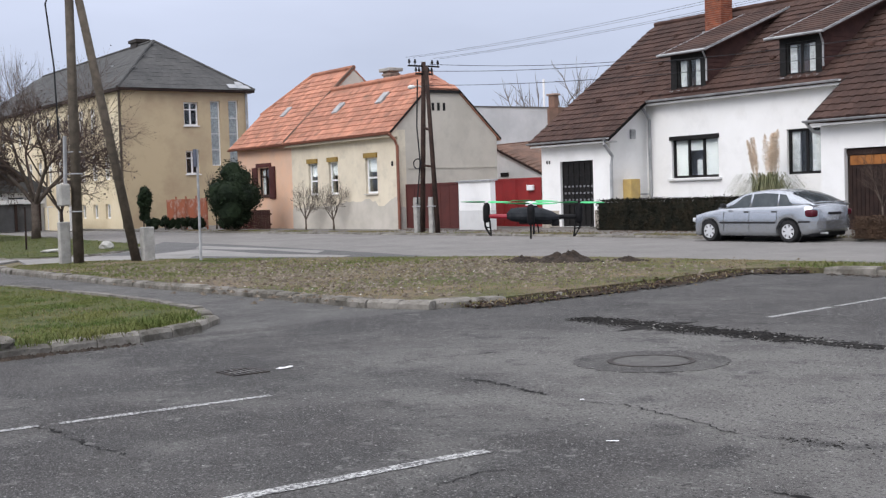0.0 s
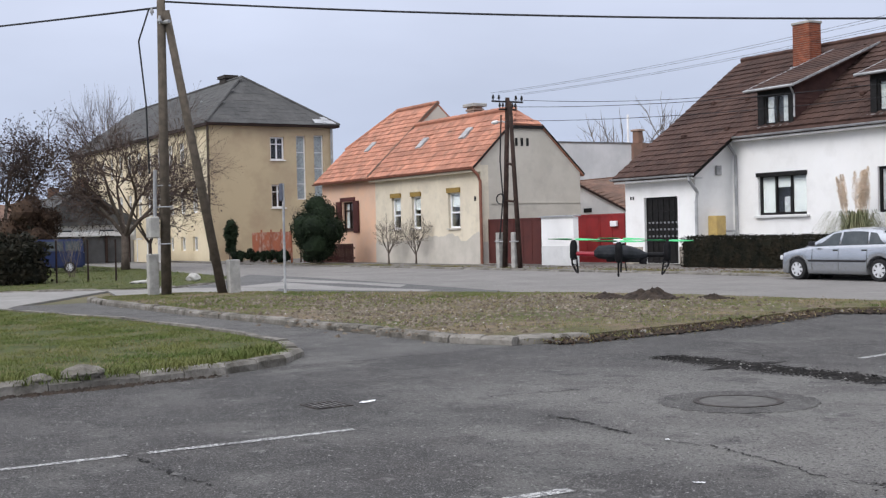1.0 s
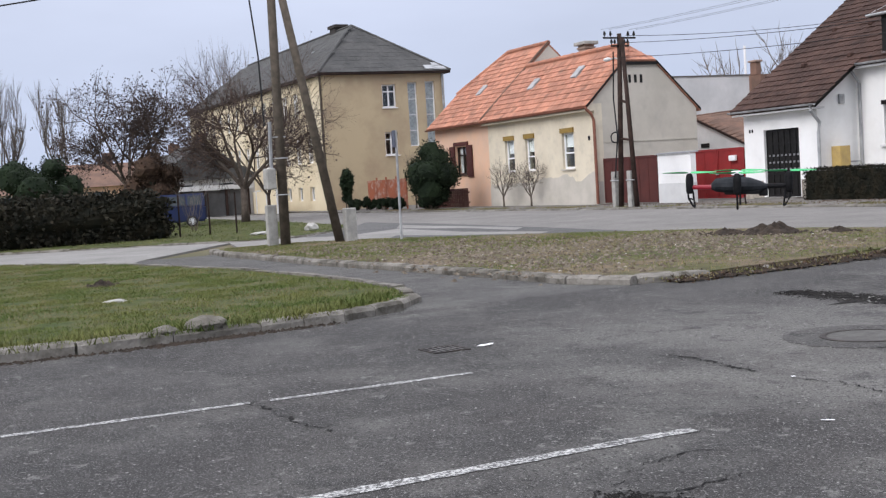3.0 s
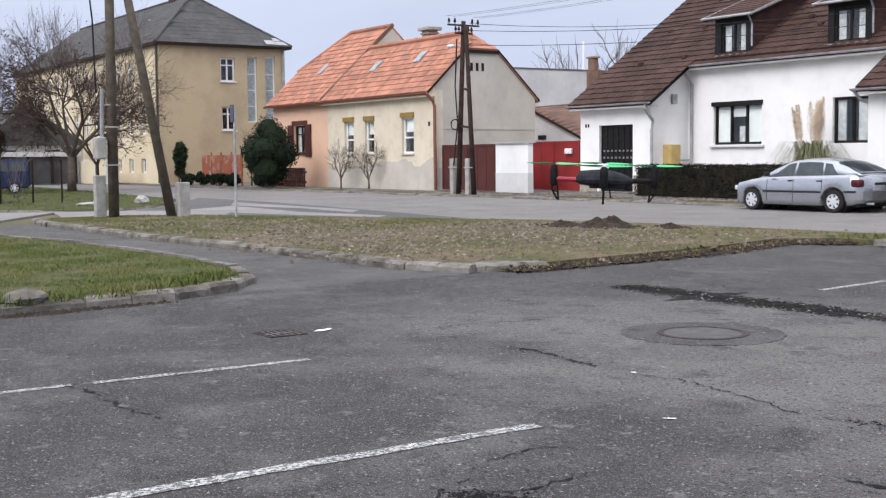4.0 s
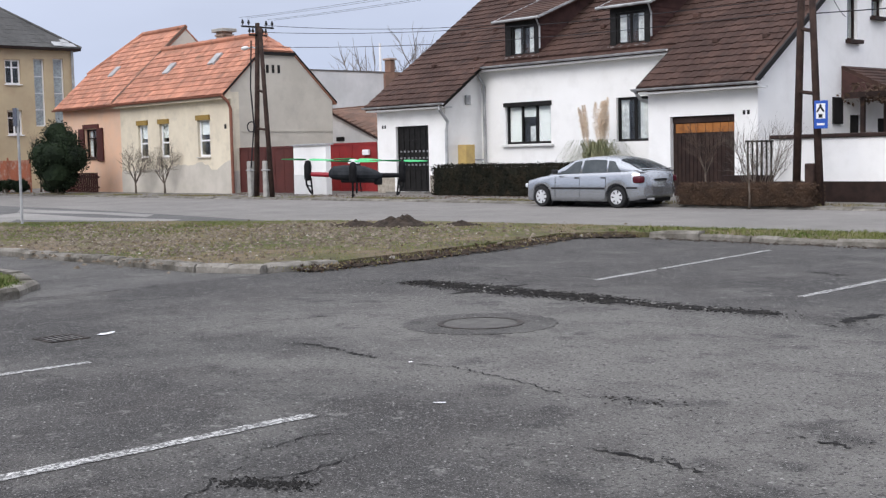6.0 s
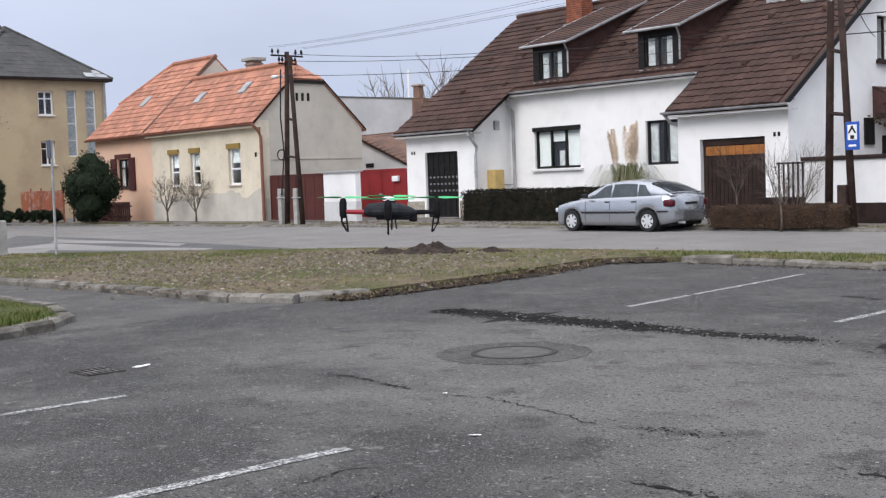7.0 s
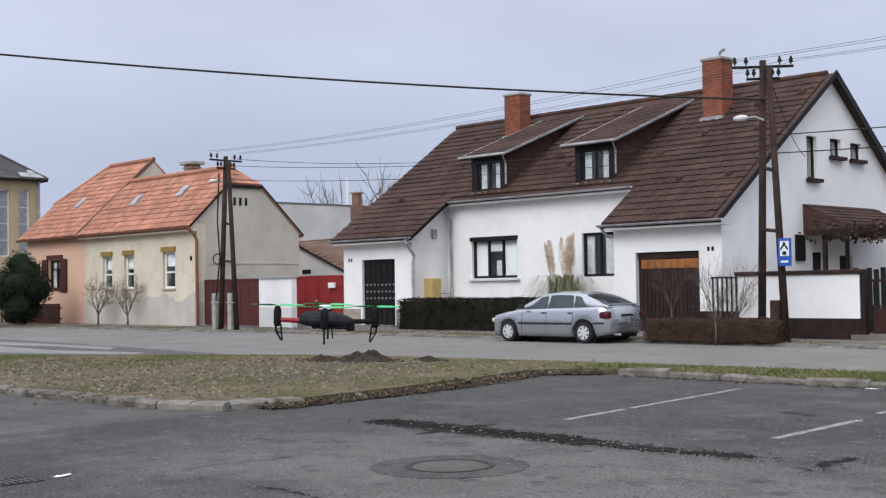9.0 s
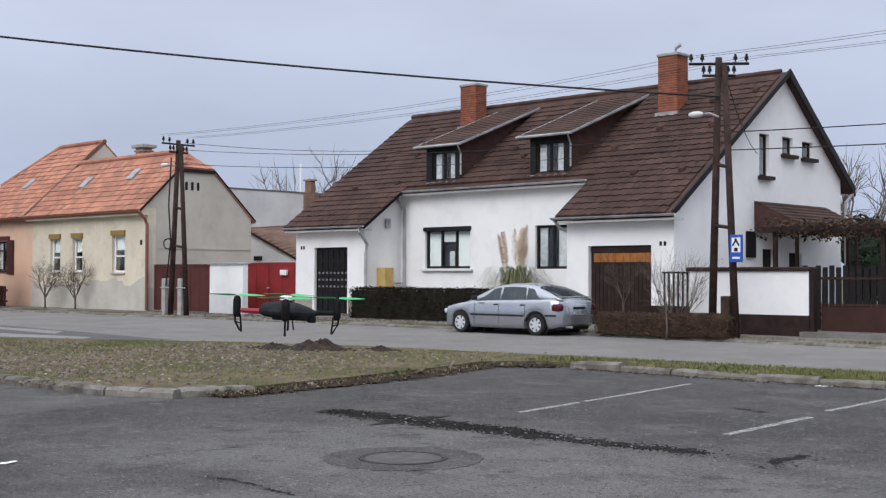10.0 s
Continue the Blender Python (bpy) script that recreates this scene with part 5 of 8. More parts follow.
    part("chimney", box(boxed(-79.3, -78.2, 30.0, 30.8, 11.5, 12.35), -79.45, -78.05, 29.9, 30.9, 12.35, 12.55), IRON, h)
    part("skylight", boxed(-78.6, -78.2, 28.3, 28.6, 10.55, 10.75), METAL, roof)
    part("downpipe", rod([(x1 - 0.15, y0 - 0.1, 8.4), (x1 - 0.15, y0 - 0.1, 0.1)], 0.07, 6), OLD_WOOD, h)
    for u0, q0, w, l in ((y1 + 0.1, 0.08, 0.9, 0.42), (y1 - 0.55, 0.12, 0.8, 0.5), (y1 - 0.2, 0.55, 0.5, 0.4)):
        part("pale_slate", hull(bmesh.new(), [(x1 + e - q * c2 + 0.02, u, z1 + q * n2 + 0.035) for u, q in ((u0 - w, q0), (u0, q0), (u0 - 0.1, q0 + l), (u0 - w, q0 + l))], [(x1 + e - q * c2 + 0.03, u, z1 + q * n2 + 0.055) for u, q in ((u0 - w, q0), (u0, q0), (u0 - 0.1, q0 + l), (u0 - w, q0 + l))]), HALL, roof, "pale grey repaired slates")
    part("downpipe", rod([(x1 + 0.1, y1 - 0.15, 8.4), (x1 + 0.1, y1 - 0.15, 0.1)], 0.08, 6), METAL, h)
    return h


ochre_building()
fw = thing("garden_fence", (-62.5, 26.8, 0.07), "rusty red sheet fence with peeling paint", "fence")
RUST = material("rusty_red_sheet", (0.36, 0.115, 0.06), (0.28, 0.10, 0.06), 1.5, 0.8, third=(0.50, 0.37, 0.30), third_scale=3, amount=0.85)
for i in range(4):
    part("fence_panel", boxed(-66.5 + 1.4 * i, -65.16 + 1.4 * i, 26.9, 26.94, 0.2, 1.75), RUST, fw)
    part("post", boxed(-65.16 + 1.4 * i, -65.1 + 1.4 * i, 26.88, 26.96, 0, 1.9), RUST, fw)
fn = thing("picket_fence", (-57.0, 27.2, 0.07), "low brown wooden garden fence", "fence")
for i in range(30):
    part("slat", boxed(-60 + 0.2 * i, -59.87 + 0.2 * i, 27.2, 27.23, 0.1, 1.05), BROWN_GATE, fn)
part("rail", boxed(-60, -54, 27.235, 27.28, 0.3, 0.38), BROWN_GATE, fn), part("rail", boxed(-60, -54, 27.235, 27.28, 0.8, 0.88), BROWN_GATE, fn)
yw = thing("yard_wall", (-88, 24.0, 0.06), "long low pale yellow yard wall", "wall")
for i in range(12):
    part("wall_panel", boxed(-100 + 2.2 * i, -97.9 + 2.2 * i, 23.6, 23.85, 0.05, 1.5), PALE_OCHRE, yw)
    part("post", boxed(-97.9 + 2.2 * i, -97.8 + 2.2 * i, 23.55, 23.9, 0.05, 1.6), SHADE_WHITE, yw)


# ---- plants ----
def scatter(name, pts, size, mat, parent=None, aspect=1.6, flat=0.0, seed=1):
    """Many small leaves at places in metres, as one mesh."""
    rnd = np.random.RandomState(seed)
    n = len(pts)
    pts = np.array(pts)
    a = rnd.normal(size=(n, 3))
    a[:, 2] *= 1 - flat
    a /= np.linalg.norm(a, axis=1)[:, None]
    b = np.cross(a, rnd.normal(size=(n, 3)))
    b /= np.linalg.norm(b, axis=1)[:, None]
    s = size * rnd.uniform(0.6, 1.3, (n, 1))
    quad = np.stack([pts - a * s, pts + b * s / aspect, pts + a * s, pts - b * s / aspect], 1).reshape(-1, 3)
    me = bpy.data.meshes.new(name)
    me.from_pydata(quad.tolist(), [], np.arange(4 * n).reshape(-1, 4).tolist())
    me.materials.append(mat)
    ob = new(name, me)
    if parent:
        ob.parent = parent
    return tagged(ob, kind="stuff")


def grow(bm, ends, p, d, length, r, level, levels, rnd, spread, rise, kids, seg):
    n = 4 if level == 0 else 3
    pts, q, dd = [p.copy()], p.copy(), d.copy()
    for i in range(n):
        dd = (dd + Vector((rnd.gauss(0, 1), rnd.gauss(0, 1), rnd.gauss(0, 1) + rise)) * 0.13).normalized()
        q = q + dd * length / n
        pts.append(q.copy())
    tip = r * (0.62 if level < levels else 0.3)
    tube(bm, pts, [r + (tip - r) * i / n for i in range(n + 1)], max(3, seg - 2 * level), cap=False)
    if level == levels:
        ends.append(q)
        return
    for k in range(kids + (1 if rnd.random() < 0.5 else 0)):
        f = 0.45 + 0.55 * (k + rnd.random()) / (kids + 1) if level else 0.72 + 0.28 * (k + rnd.random()) / (kids + 1)
        i = min(n - 1, int(f * n))
        at = pts[i].lerp(pts[i + 1], f * n - i)
        side = dd.cross(Vector((rnd.gauss(0, 1), rnd.gauss(0, 1), rnd.gauss(0, 1)))).normalized()
        nd = (dd + side * spread * rnd.uniform(0.6, 1.3)).normalized()
        grow(bm, ends, at, nd, length * rnd.uniform(0.58, 0.82), r * 0.58, level + 1, levels, rnd, spread, rise, kids, seg)
    grow(bm, ends, q, dd, length * 0.72, tip, level + 1, levels, rnd, spread, rise, kids, seg)


def bare_tree(x, y, height, label, seed, spread=0.8, rise=0.5, levels=4, kids=3, trunk=0.28, r=0.13, twig=TWIG, seeds=0.0, z=0.05, name="tree", stems=1, seed_size=0.05):
    """A leafless tree: its trunk and limbs, and the crown of thin twigs."""
    rnd = random.Random(seed)
    root = thing(name, (x, y, z), label, "tree" if name == "tree" else "shrub")
    height *= K
    tb, cb, ends = bmesh.new(), bmesh.new(), []
    top = Vector((0, 0, height * trunk))
    tops = []
    if trunk > 0.1:
        tube(tb, [(0, 0, -0.05), (0.02, 0, height * trunk * 0.4), top], [r * 1.25, r, r * 0.85], 9)
    for s in range(stems if stems > 1 else kids + 2):
        a = 2 * math.pi * (s + rnd.random() * 0.5) / (stems if stems > 1 else kids + 2)
        tilt = spread * rnd.uniform(0.45, 1.0)
        d = Vector((math.cos(a) * tilt, math.sin(a) * tilt, 1.0)).normalized()
        p = top * rnd.uniform(0.85, 1.0) if trunk > 0.1 else Vector((math.cos(a) * 0.08, math.sin(a) * 0.08, 0))
        length = height * (1 - trunk) * 0.36 * rnd.uniform(0.85, 1.15)
        q = p + d * length * 0.5 + Vector((0, 0, 0.1 * length))
        e = q + (d + Vector((0, 0, rise * 0.4))).normalized() * length * 0.5
        tube(tb, [p - d * 0.03, q, e], [r * 0.62, r * 0.5, r * 0.4], 7, cap=False)
        tops.append((e, (e - q).normalized(), length))
        tops.append((q, (d + Vector((rnd.gauss(0, 0.5), rnd.gauss(0, 0.5), 0.1))).normalized(), length * 0.8))
    for e, d, length in tops:
        grow(cb, ends, e, d, length * 0.85, r * 0.38, 1, levels, rnd, spread, rise, kids, 7)
    part("trunk", tb, BARK, root, plan=False, smooth=True)
    crown = part("crown", cb, twig, root, "bare twiggy crown", plan=False)
    if seeds:
        pts = [e + Vector((rnd.gauss(0, 0.07), rnd.gauss(0, 0.07), rnd.gauss(0, 0.07))) for e in ends for _ in range(3) if rnd.random() < seeds]
        if pts:
            tagged(scatter("dry_foliage", pts, seed_size, SEED, crown, 1.5, seed=seed), kind="stuff")
    return root


def lobes(rnd, centre, size, n):
    out = []
    for _ in range(n):
        d = Vector((rnd.gauss(0, 1), rnd.gauss(0, 1), rnd.gauss(0, 1))).normalized()
        out.append((Vector(centre) + Vector((d.x * size[0], d.y * size[1], d.z * size[2])) * rnd.uniform(0.35, 0.75), rnd.uniform(0.3, 0.55) * min(size)))
    return out


def bush(name, x, y, size, label, mat, seed, leaf=0.05, count=6000, n=14, z=0.07, category="bush", stem=True):
    """An evergreen bush: stems, a dim inner mass and a shell of small leaves on uneven lobes."""
    rnd = random.Random(seed)
    root = thing(name, (x, y, z), label, category)
    size = tuple(s * K for s in size)
    centre = (0, 0, size[2])
    blobs = lobes(rnd, centre, size, n) + [(Vector(centre), 0.62 * min(size))]
    bm = bmesh.new()
    for k in range(5):
        a = 2 * math.pi * k / 5
        tube(bm, [(0.1 * math.cos(a), 0.1 * math.sin(a), -0.03), (0.3 * size[0] * math.cos(a), 0.3 * size[1] * math.sin(a), size[2])], [0.04, 0.02], 6)
    part("stem", bm, BARK, root, plan=False)
    core = bmesh.new()
    for c, r in blobs:
        b = bmesh.new()
        bmesh.ops.create_icosphere(b, subdivisions=2, radius=r * 0.82)
        for v in b.verts:
            v.co = v.co * (1 + 0.25 * noise.noise(v.co * 5 + c)) + c
        join(core, b)
    for v in core.verts:
        v.co.z = max(v.co.z, 0.02)
    part("inner_foliage", core, mat, root, plan=False)
    pts = []
    while len(pts) < count:
        c, r = blobs[rnd.randrange(len(blobs))]
        d = Vector((rnd.gauss(0, 1), rnd.gauss(0, 1), rnd.gauss(0, 1))).normalized()
        p = c + d * r * rnd.uniform(0.8, 1.12 + 0.3 * max(0.0, noise.noise(d * 2.5 + c)))
        if p.z > 0.03:
            pts.append(p)
    scatter("leaves", pts, leaf, mat, root, seed=seed)
    return root


def hedge(name, x0, x1, y0, y1, z1, label, mat, seed, leaf=0.035, count=9000, ragged=0.05, z=0.06, fuzz=0.03):
    """A clipped hedge: woody stems, an inner mass and a dense skin of leaves."""
    rnd = random.Random(seed)
    root = thing(name, ((x0 + x1) / 2, (y0 + y1) / 2, z), label, "hedge")
    lx, ly, h = (x1 - x0) * K / 2, (y1 - y0) * K / 2, z1 * K
    bm = bmesh.new()
    bmesh.ops.create_cube(bm, size=1)
    for v in bm.verts:
        v.co = Vector((v.co.x * 2 * (lx - 0.06), v.co.y * 2 * (ly - 0.06), 0.02 + (v.co.z + 0.5) * (h - 0.08)))
    bmesh.ops.subdivide_edges(bm, edges=bm.edges[:], cuts=7, use_grid_fill=True)
    for v in bm.verts:
        v.co += Vector((noise.noise(v.co * 2.1), noise.noise(v.co * 2.3 + Vector((5, 0, 0))), noise.noise(v.co * 1.9 + Vector((0, 9, 0))))) * ragged
        v.co.z = max(v.co.z, 0.0)
    part("inner_foliage", bm, mat, root, plan=False)
    pts = []
    area = [(2 * lx * h, 0), (2 * lx * h, 1), (2 * ly * h, 2), (2 * ly * h, 3), (4 * lx * ly, 4)]
    total = sum(a for a, _ in area)
    for a, side in area:
        for _ in range(int(count * a / total)):
            u, v = rnd.uniform(-1, 1), rnd.random()
            o = rnd.gauss(0, fuzz) + 0.5 * ragged * noise.noise(Vector((u * lx * 1.5, v * h * 2, side)))
            p = ((u * lx, -ly + o, v * h), (u * lx, ly - o, v * h), (-lx + o, u * ly, v * h), (lx - o, u * ly, v * h), (u * lx, rnd.uniform(-ly, ly), h + o))[side]
            if p[2] > 0.01:
                pts.append(p)
    scatter("leaves", pts, leaf, mat, root, seed=seed)
    return root


hedge("garden_hedge", -32.45, -24.4, 29.3, 30.3, 1.05, "dense dark clipped evergreen hedge before the white house", BOXHEDGE, 3, 0.03, 16000, 0.05)
hedge("low_hedge", -19.15, -15.4, 25.95, 26.8, 0.52, "low dry brown hedge at the kerb", DRY_LEAF, 4, 0.018, 20000, 0.07)
left_hedge = hedge("tall_hedge", -46.2, -43.0, -12.0, 9.6, 1.38, "long dark overgrown evergreen hedge", BOXHEDGE, 6, 0.075, 42000, 0.4, fuzz=0.16)
bush("ivy_bush", -54.9, 25.7, (1.6, 1.5, 1.65), "dense dark green ivy-grown bush at the pavement", EVERGREEN, 8, 0.05, 14000, 30)
bush("cypress", -67.3, 25.9, (0.42, 0.42, 1.45), "slim dark columnar evergreen", EVERGREEN, 9, 0.05, 4500, 60)
bush("conifer", -69.5, 8.8, (2.3, 2.3, 2.05), "broad dark green conifer behind the hedge", EVERGREEN, 10, 0.07, 6000, 16)
bush("brown_shrub", -61.0, 13.4, (1.5, 1.5, 2.0), "tall brown dry ivy thicket", DRY_LEAF, 12, 0.06, 7000, 18)
for i, (x, y) in enumerate(((-62.5, 26.2), (-64.3, 26.0), (-61.0, 26.3), (-57.6, 26.6), (-66.0, 25.9))):
    bush("low_bush", x, y, (1.0, 0.6, 0.36), "small dark garden bush by the fence", EVERGREEN, 20 + i, 0.045, 1500, 22)
bare_tree(-58.5, 17.05, 7.3, "leafless spreading street tree with dry seed clusters", 3, 1.2, 0.12, 5, 3, 0.24, 0.17, seeds=0.28, seed_size=0.05)
bare_tree(-64.3, 12.6, 7.6, "leafless tree with dark dry seed clusters", 5, 1.2, 0.05, 5, 3, 0.28, 0.15, seeds=0.42, seed_size=0.055)
bare_tree(-61.4, 19.2, 8.3, "slender leafless reddish-brown tree", 8, 0.95, 0.3, 5, 3, 0.16, 0.09, seeds=0.06, seed_size=0.04)
for i, (x, y, hgt) in enumerate(((-119, 12.3, 11.0), (-123, 17.5, 10.2), (-119, 9.0, 11.0), (-130, 36.0, 15.5), (-133, 38.5, 15.0))):
    bare_tree(x, y, hgt, "tall bare columnar poplar", 30 + i, 0.30 if i < 3 else 0.11, 1.3, 5 if i < 3 else 4, 2, 0.16, 0.2 if i < 3 else 0.1, POPLAR_TWIG)
for i, (x, y) in enumerate(((-51.1, 27.6), (-48.8, 27.8))):
    bare_tree(x, y, 2.1, "small bare pruned garden shrub", 40 + i, 0.95, 0.6, 4, 3, 0.24, 0.04, POPLAR_TWIG, name="shrub")
bare_tree(-60.8, 27.4, 3.6, "bare young garden tree by the fence", 44, 0.7, 0.6, 3, 2, 0.3, 0.04, POPLAR_TWIG)
bare_tree(-18.0, 27.9, 2.2, "bare twiggy rose shrub", 46, 0.75, 0.8, 3, 3, 0.0, 0.022, POPLAR_TWIG, name="shrub", stems=14)
bare_tree(-19.3, 27.4, 2.2, "small bare brown ornamental tree", 47, 0.85, 0.6, 4, 3, 0.38, 0.022, TWIG, name="shrub")
bare_tree(-16.85, 25.75, 1.0, "thin pale sapling stake in the hedge", 48, 0.3, 1.0, 1, 1, 0.6, 0.02, POPLAR_TWIG, name="shrub")
bare_tree(-50.2, 12.4, 2.2, "bare wispy shrub behind the poles", 49, 0.6, 0.7, 3, 2, 0.0, 0.02, POPLAR_TWIG, name="shrub", stems=7)
for i, (x, y) in enumerate(((-60, 50), (-57, 52), (-29, 64), (-32, 66))):
    bare_tree(x, y, 9.0, "far bare garden tree", 60 + i, 0.7, 0.5, 3, 3, 0.2, 0.15, POPLAR_TWIG)
bush("fir", -28.0, 62, (2.0, 2.0, 2.6), "dark evergreen behind the house", EVERGREEN, 66, 0.12, 2500, 10)


def pampas(x, y):
    """A tuft of arching leaves with feathery plumes on tall stalks."""
    rnd = random.Random(4)
    root = thing("pampas_grass", (x, y, 0.07), "dry pampas grass with tall cream plumes before the window", "plant")
    lb = bmesh.new()
    for _ in range(800):
        a, reach, hgt = rnd.uniform(0, 2 * math.pi), rnd.uniform(0.25, 1.35), rnd.uniform(0.8, 1.75)
        d = Vector((math.cos(a), math.sin(a), 0))
        w = Vector((-d.y, d.x, 0)) * 0.016
        last = None
        for i in range(5):
            f = i / 4
            p = d * (0.1 + reach * f ** 1.5) + Vector((0, 0, hgt * (1 - (1.15 * f - 0.72) ** 2 / 0.52)))
            p.z = max(p.z, 0.0)
            pair = (lb.verts.new(p - w * (1.1 - f)), lb.verts.new(p + w * (1.1 - f)))
            if last:
                lb.faces.new((last[0], last[1], pair[1], pair[0]))
            last = pair
    part("leaf_tuft", lb, REED, root, "arching straw-green leaves", plan=False)
    for k in range(17):
        thin = k < 5
        off = rnd.uniform(-0.62, -0.32) if thin else rnd.gauss(0.22, 0.17)
        hgt = rnd.uniform(2.2, 2.85) if thin else rnd.uniform(2.3, 2.95)
        depth = rnd.uniform(-0.3, 0.3)
        d = Vector((0.70 * off - 0.7 * depth, 0.71 * off + 0.7 * depth, 0))
        girth = rnd.uniform(0.06, 0.09) if thin else rnd.uniform(0.12, 0.19)
        st = part("stalk", rod([(d.x * 0.2, d.y * 0.2, 0), (d.x * 0.6, d.y * 0.6, hgt * 0.5), (d.x, d.y, hgt)], [0.012, 0.009, 0.006], 5), PLUME, root, plan=False)
        pts = []
        for _ in range(360):
            f = rnd.random() ** 0.8
            rad = girth * math.sin(math.pi * min(1, 0.12 + 0.85 * f)) ** 0.8
            b = rnd.uniform(0, 2 * math.pi)
            pts.append((d.x * (0.72 + 0.28 * f) + rad * rnd.random() * math.cos(b), d.y * (0.72 + 0.28 * f) + rad * rnd.random() * math.sin(b), hgt * 0.66 + (hgt * 0.36) * f))
        scatter("plume", pts, 0.05, PLUME, st, 9.0, seed=k)
    return root


pampas(-26.55, 31.5)


# ---- poles, lamps and wires ----
def hang(a, b, sag, r=0.012, n=18):
    pts = [Vector(a).lerp(Vector(b), i / n) - Vector((0, 0, sag * 4 * (i / n) * (1 - i / n))) for i in range(n + 1)]
    return rod(pts, r, 5)


def insulator(x, y, z):
    bm = bmesh.new()
    tube(bm, [(x, y, z), (x, y, z + 0.05), (x, y, z + 0.06), (x, y, z + 0.13), (x, y, z + 0.14), (x, y, z + 0.2)], [0.02, 0.02, 0.055, 0.05, 0.035, 0.03], 8)
    return bm


def a_pole(base_a, base_b, top, mat, label, arm, lamp, feet=True, turn=0):
    """Two wooden poles that lean together on concrete feet, with crossarms, insulators and a lamp."""
    p = thing("utility_pole", base_a, label, "utility pole", "utility poles")
    part("pole", rod([base_a, top], [0.105, 0.085], 10), mat, p, smooth=True)
    tb = (top[0] + 0.16, top[1], top[2] - 0.2)
    part("brace_pole", rod([base_b, tb], [0.10, 0.075], 10), mat, p, smooth=True)
    mid = lambda f, a, b: tuple(a[i] + (b[i] - a[i]) * f for i in range(3))
    for f in (0.4, 0.62):
        part("cross_tie", rod([mid(f, base_a, top), mid(f, base_b, tb)], 0.05, 6), mat, p)
    if feet:
        for b in (base_a, base_b):
            part("concrete_foot", soft_box(bmesh.new(), b[0] - 0.38, b[0] - 0.14, b[1] - 0.16, b[1] + 0.12, 0.02, 1.45, 0.02, 1), CONCRETE, p)
            part("strap", rod([(b[0] - 0.4, b[1] - 0.18, 1.1), (b[0] + 0.17, b[1] - 0.18, 1.1)], 0.02, 5), METAL, p)
    if arm:
        for dz, w in ((-0.16, arm), (-0.46, arm * 0.55)):
            c, s = math.cos(radians(turn)), math.sin(radians(turn))
            ar = part("crossarm", rod([(top[0] - c * w, top[1] - s * w, top[2] + dz), (top[0] + c * w, top[1] + s * w, top[2] + dz)], 0.038, 6), DARK_METAL, p)
            for k in (-0.92, -0.55, 0.55, 0.92):
                part("insulator", insulator(top[0] + k * w * c, top[1] + k * w * s, top[2] + dz + 0.05), DARK_METAL, ar)
    if lamp:
        la = part("lamp_arm", rod([(top[0], top[1], lamp), (top[0] - 0.2, top[1] - 0.12, lamp + 0.1), (top[0] - 0.35, top[1] - 0.2, lamp + 0.08)], 0.03, 6), METAL, p)
        b = bmesh.new()
        bmesh.ops.create_uvsphere(b, u_segments=12, v_segments=7, radius=1)
        for v in b.verts:
            v.co = Vector((v.co.x * 0.22 + top[0] - 0.5, v.co.y * 0.11 + top[1] - 0.27, v.co.z * 0.08 + lamp + 0.08))
        part("lamp_head", b, SHADE_WHITE, la, "grey street lamp head", smooth=True)
    return p


right = a_pole((-16.43, 27.2, 0.05), (-15.4, 26.6, 0.05), (-16.1, 27.0, 7.1), TARRED_WOOD, "pair of tarred wooden utility poles with a street lamp", 0.75, 5.6, False, 40)
part("concrete_foot", soft_box(bmesh.new(), -15.75, -15.52, 26.45, 26.75, 0.02, 1.1, 0.02, 1), TARRED_WOOD, right)
mid_pole = a_pole((-39.2, 26.3, 0.05), (-38.15, 26.3, 0.05), (-38.75, 26.3, 6.65), TARRED_WOOD, "pair of tarred wooden utility poles on concrete feet", 0.72, 5.65, True, 90)
part("cable_coil", rod([(-39.1 + 0.28 * math.cos(a * 0.7), 26.1, 2.75 + 0.2 * math.sin(a * 0.7)) for a in range(20)], 0.025, 5), CABLE, mid_pole)
part("down_cable", rod([(-38.95, 26.12, 6.0), (-39.1, 26.12, 4.2), (-38.95, 26.12, 2.8), (-39.25, 26.12, 1.2)], 0.03, 5), CABLE, mid_pole)
left_pole = thing("utility_pole", (-30.35, 9.85, 0.05), "weathered grey wooden utility pole with a leaning brace and concrete feet", "utility pole", "utility poles")
part("pole", rod([(-30.35, 9.85, 0.02), (-30.15, 9.85, 8.0)], [0.135, 0.105], 12), OLD_WOOD, left_pole, smooth=True)
part("brace_pole", rod([(-29.75, 11.15, 0.02), (-30.1, 9.95, 7.35)], [0.125, 0.10], 12), OLD_WOOD, left_pole, smooth=True)
part("concrete_foot", soft_box(bmesh.new(), -30.7, -30.5, 9.45, 9.72, 0.02, 1.15, 0.02, 1), CONCRETE, left_pole)
part("concrete_foot", soft_box(bmesh.new(), -29.75, -29.5, 11.25, 11.55, 0.02, 0.95, 0.02, 1), CONCRETE, left_pole)
part("meter_box", soft_box(bmesh.new(), -30.5, -30.15, 9.4, 9.66, 1.55, 2.1, 0.03, 1), CONCRETE, left_pole, "grey meter box on the pole")
part("conduit", rod([(-30.35, 9.6, 2.1), (-30.3, 9.62, 3.3)], 0.05, 6), METAL, left_pole)
part("down_cable", rod([(-30.2, 9.55, 7.4), (-30.5, 9.35, 6.6), (-30.35, 9.45, 5.0), (-30.4, 9.5, 3.2)], 0.022, 5), CABLE, left_pole)
for z in (1.4, 2.35, 2.9):
    part("strap", rod([(-30.35 + 0.18 * math.cos(a * math.pi / 6), 9.85 + 0.18 * math.sin(a * math.pi / 6), z) for a in range(13)], 0.015, 5), METAL, left_pole)
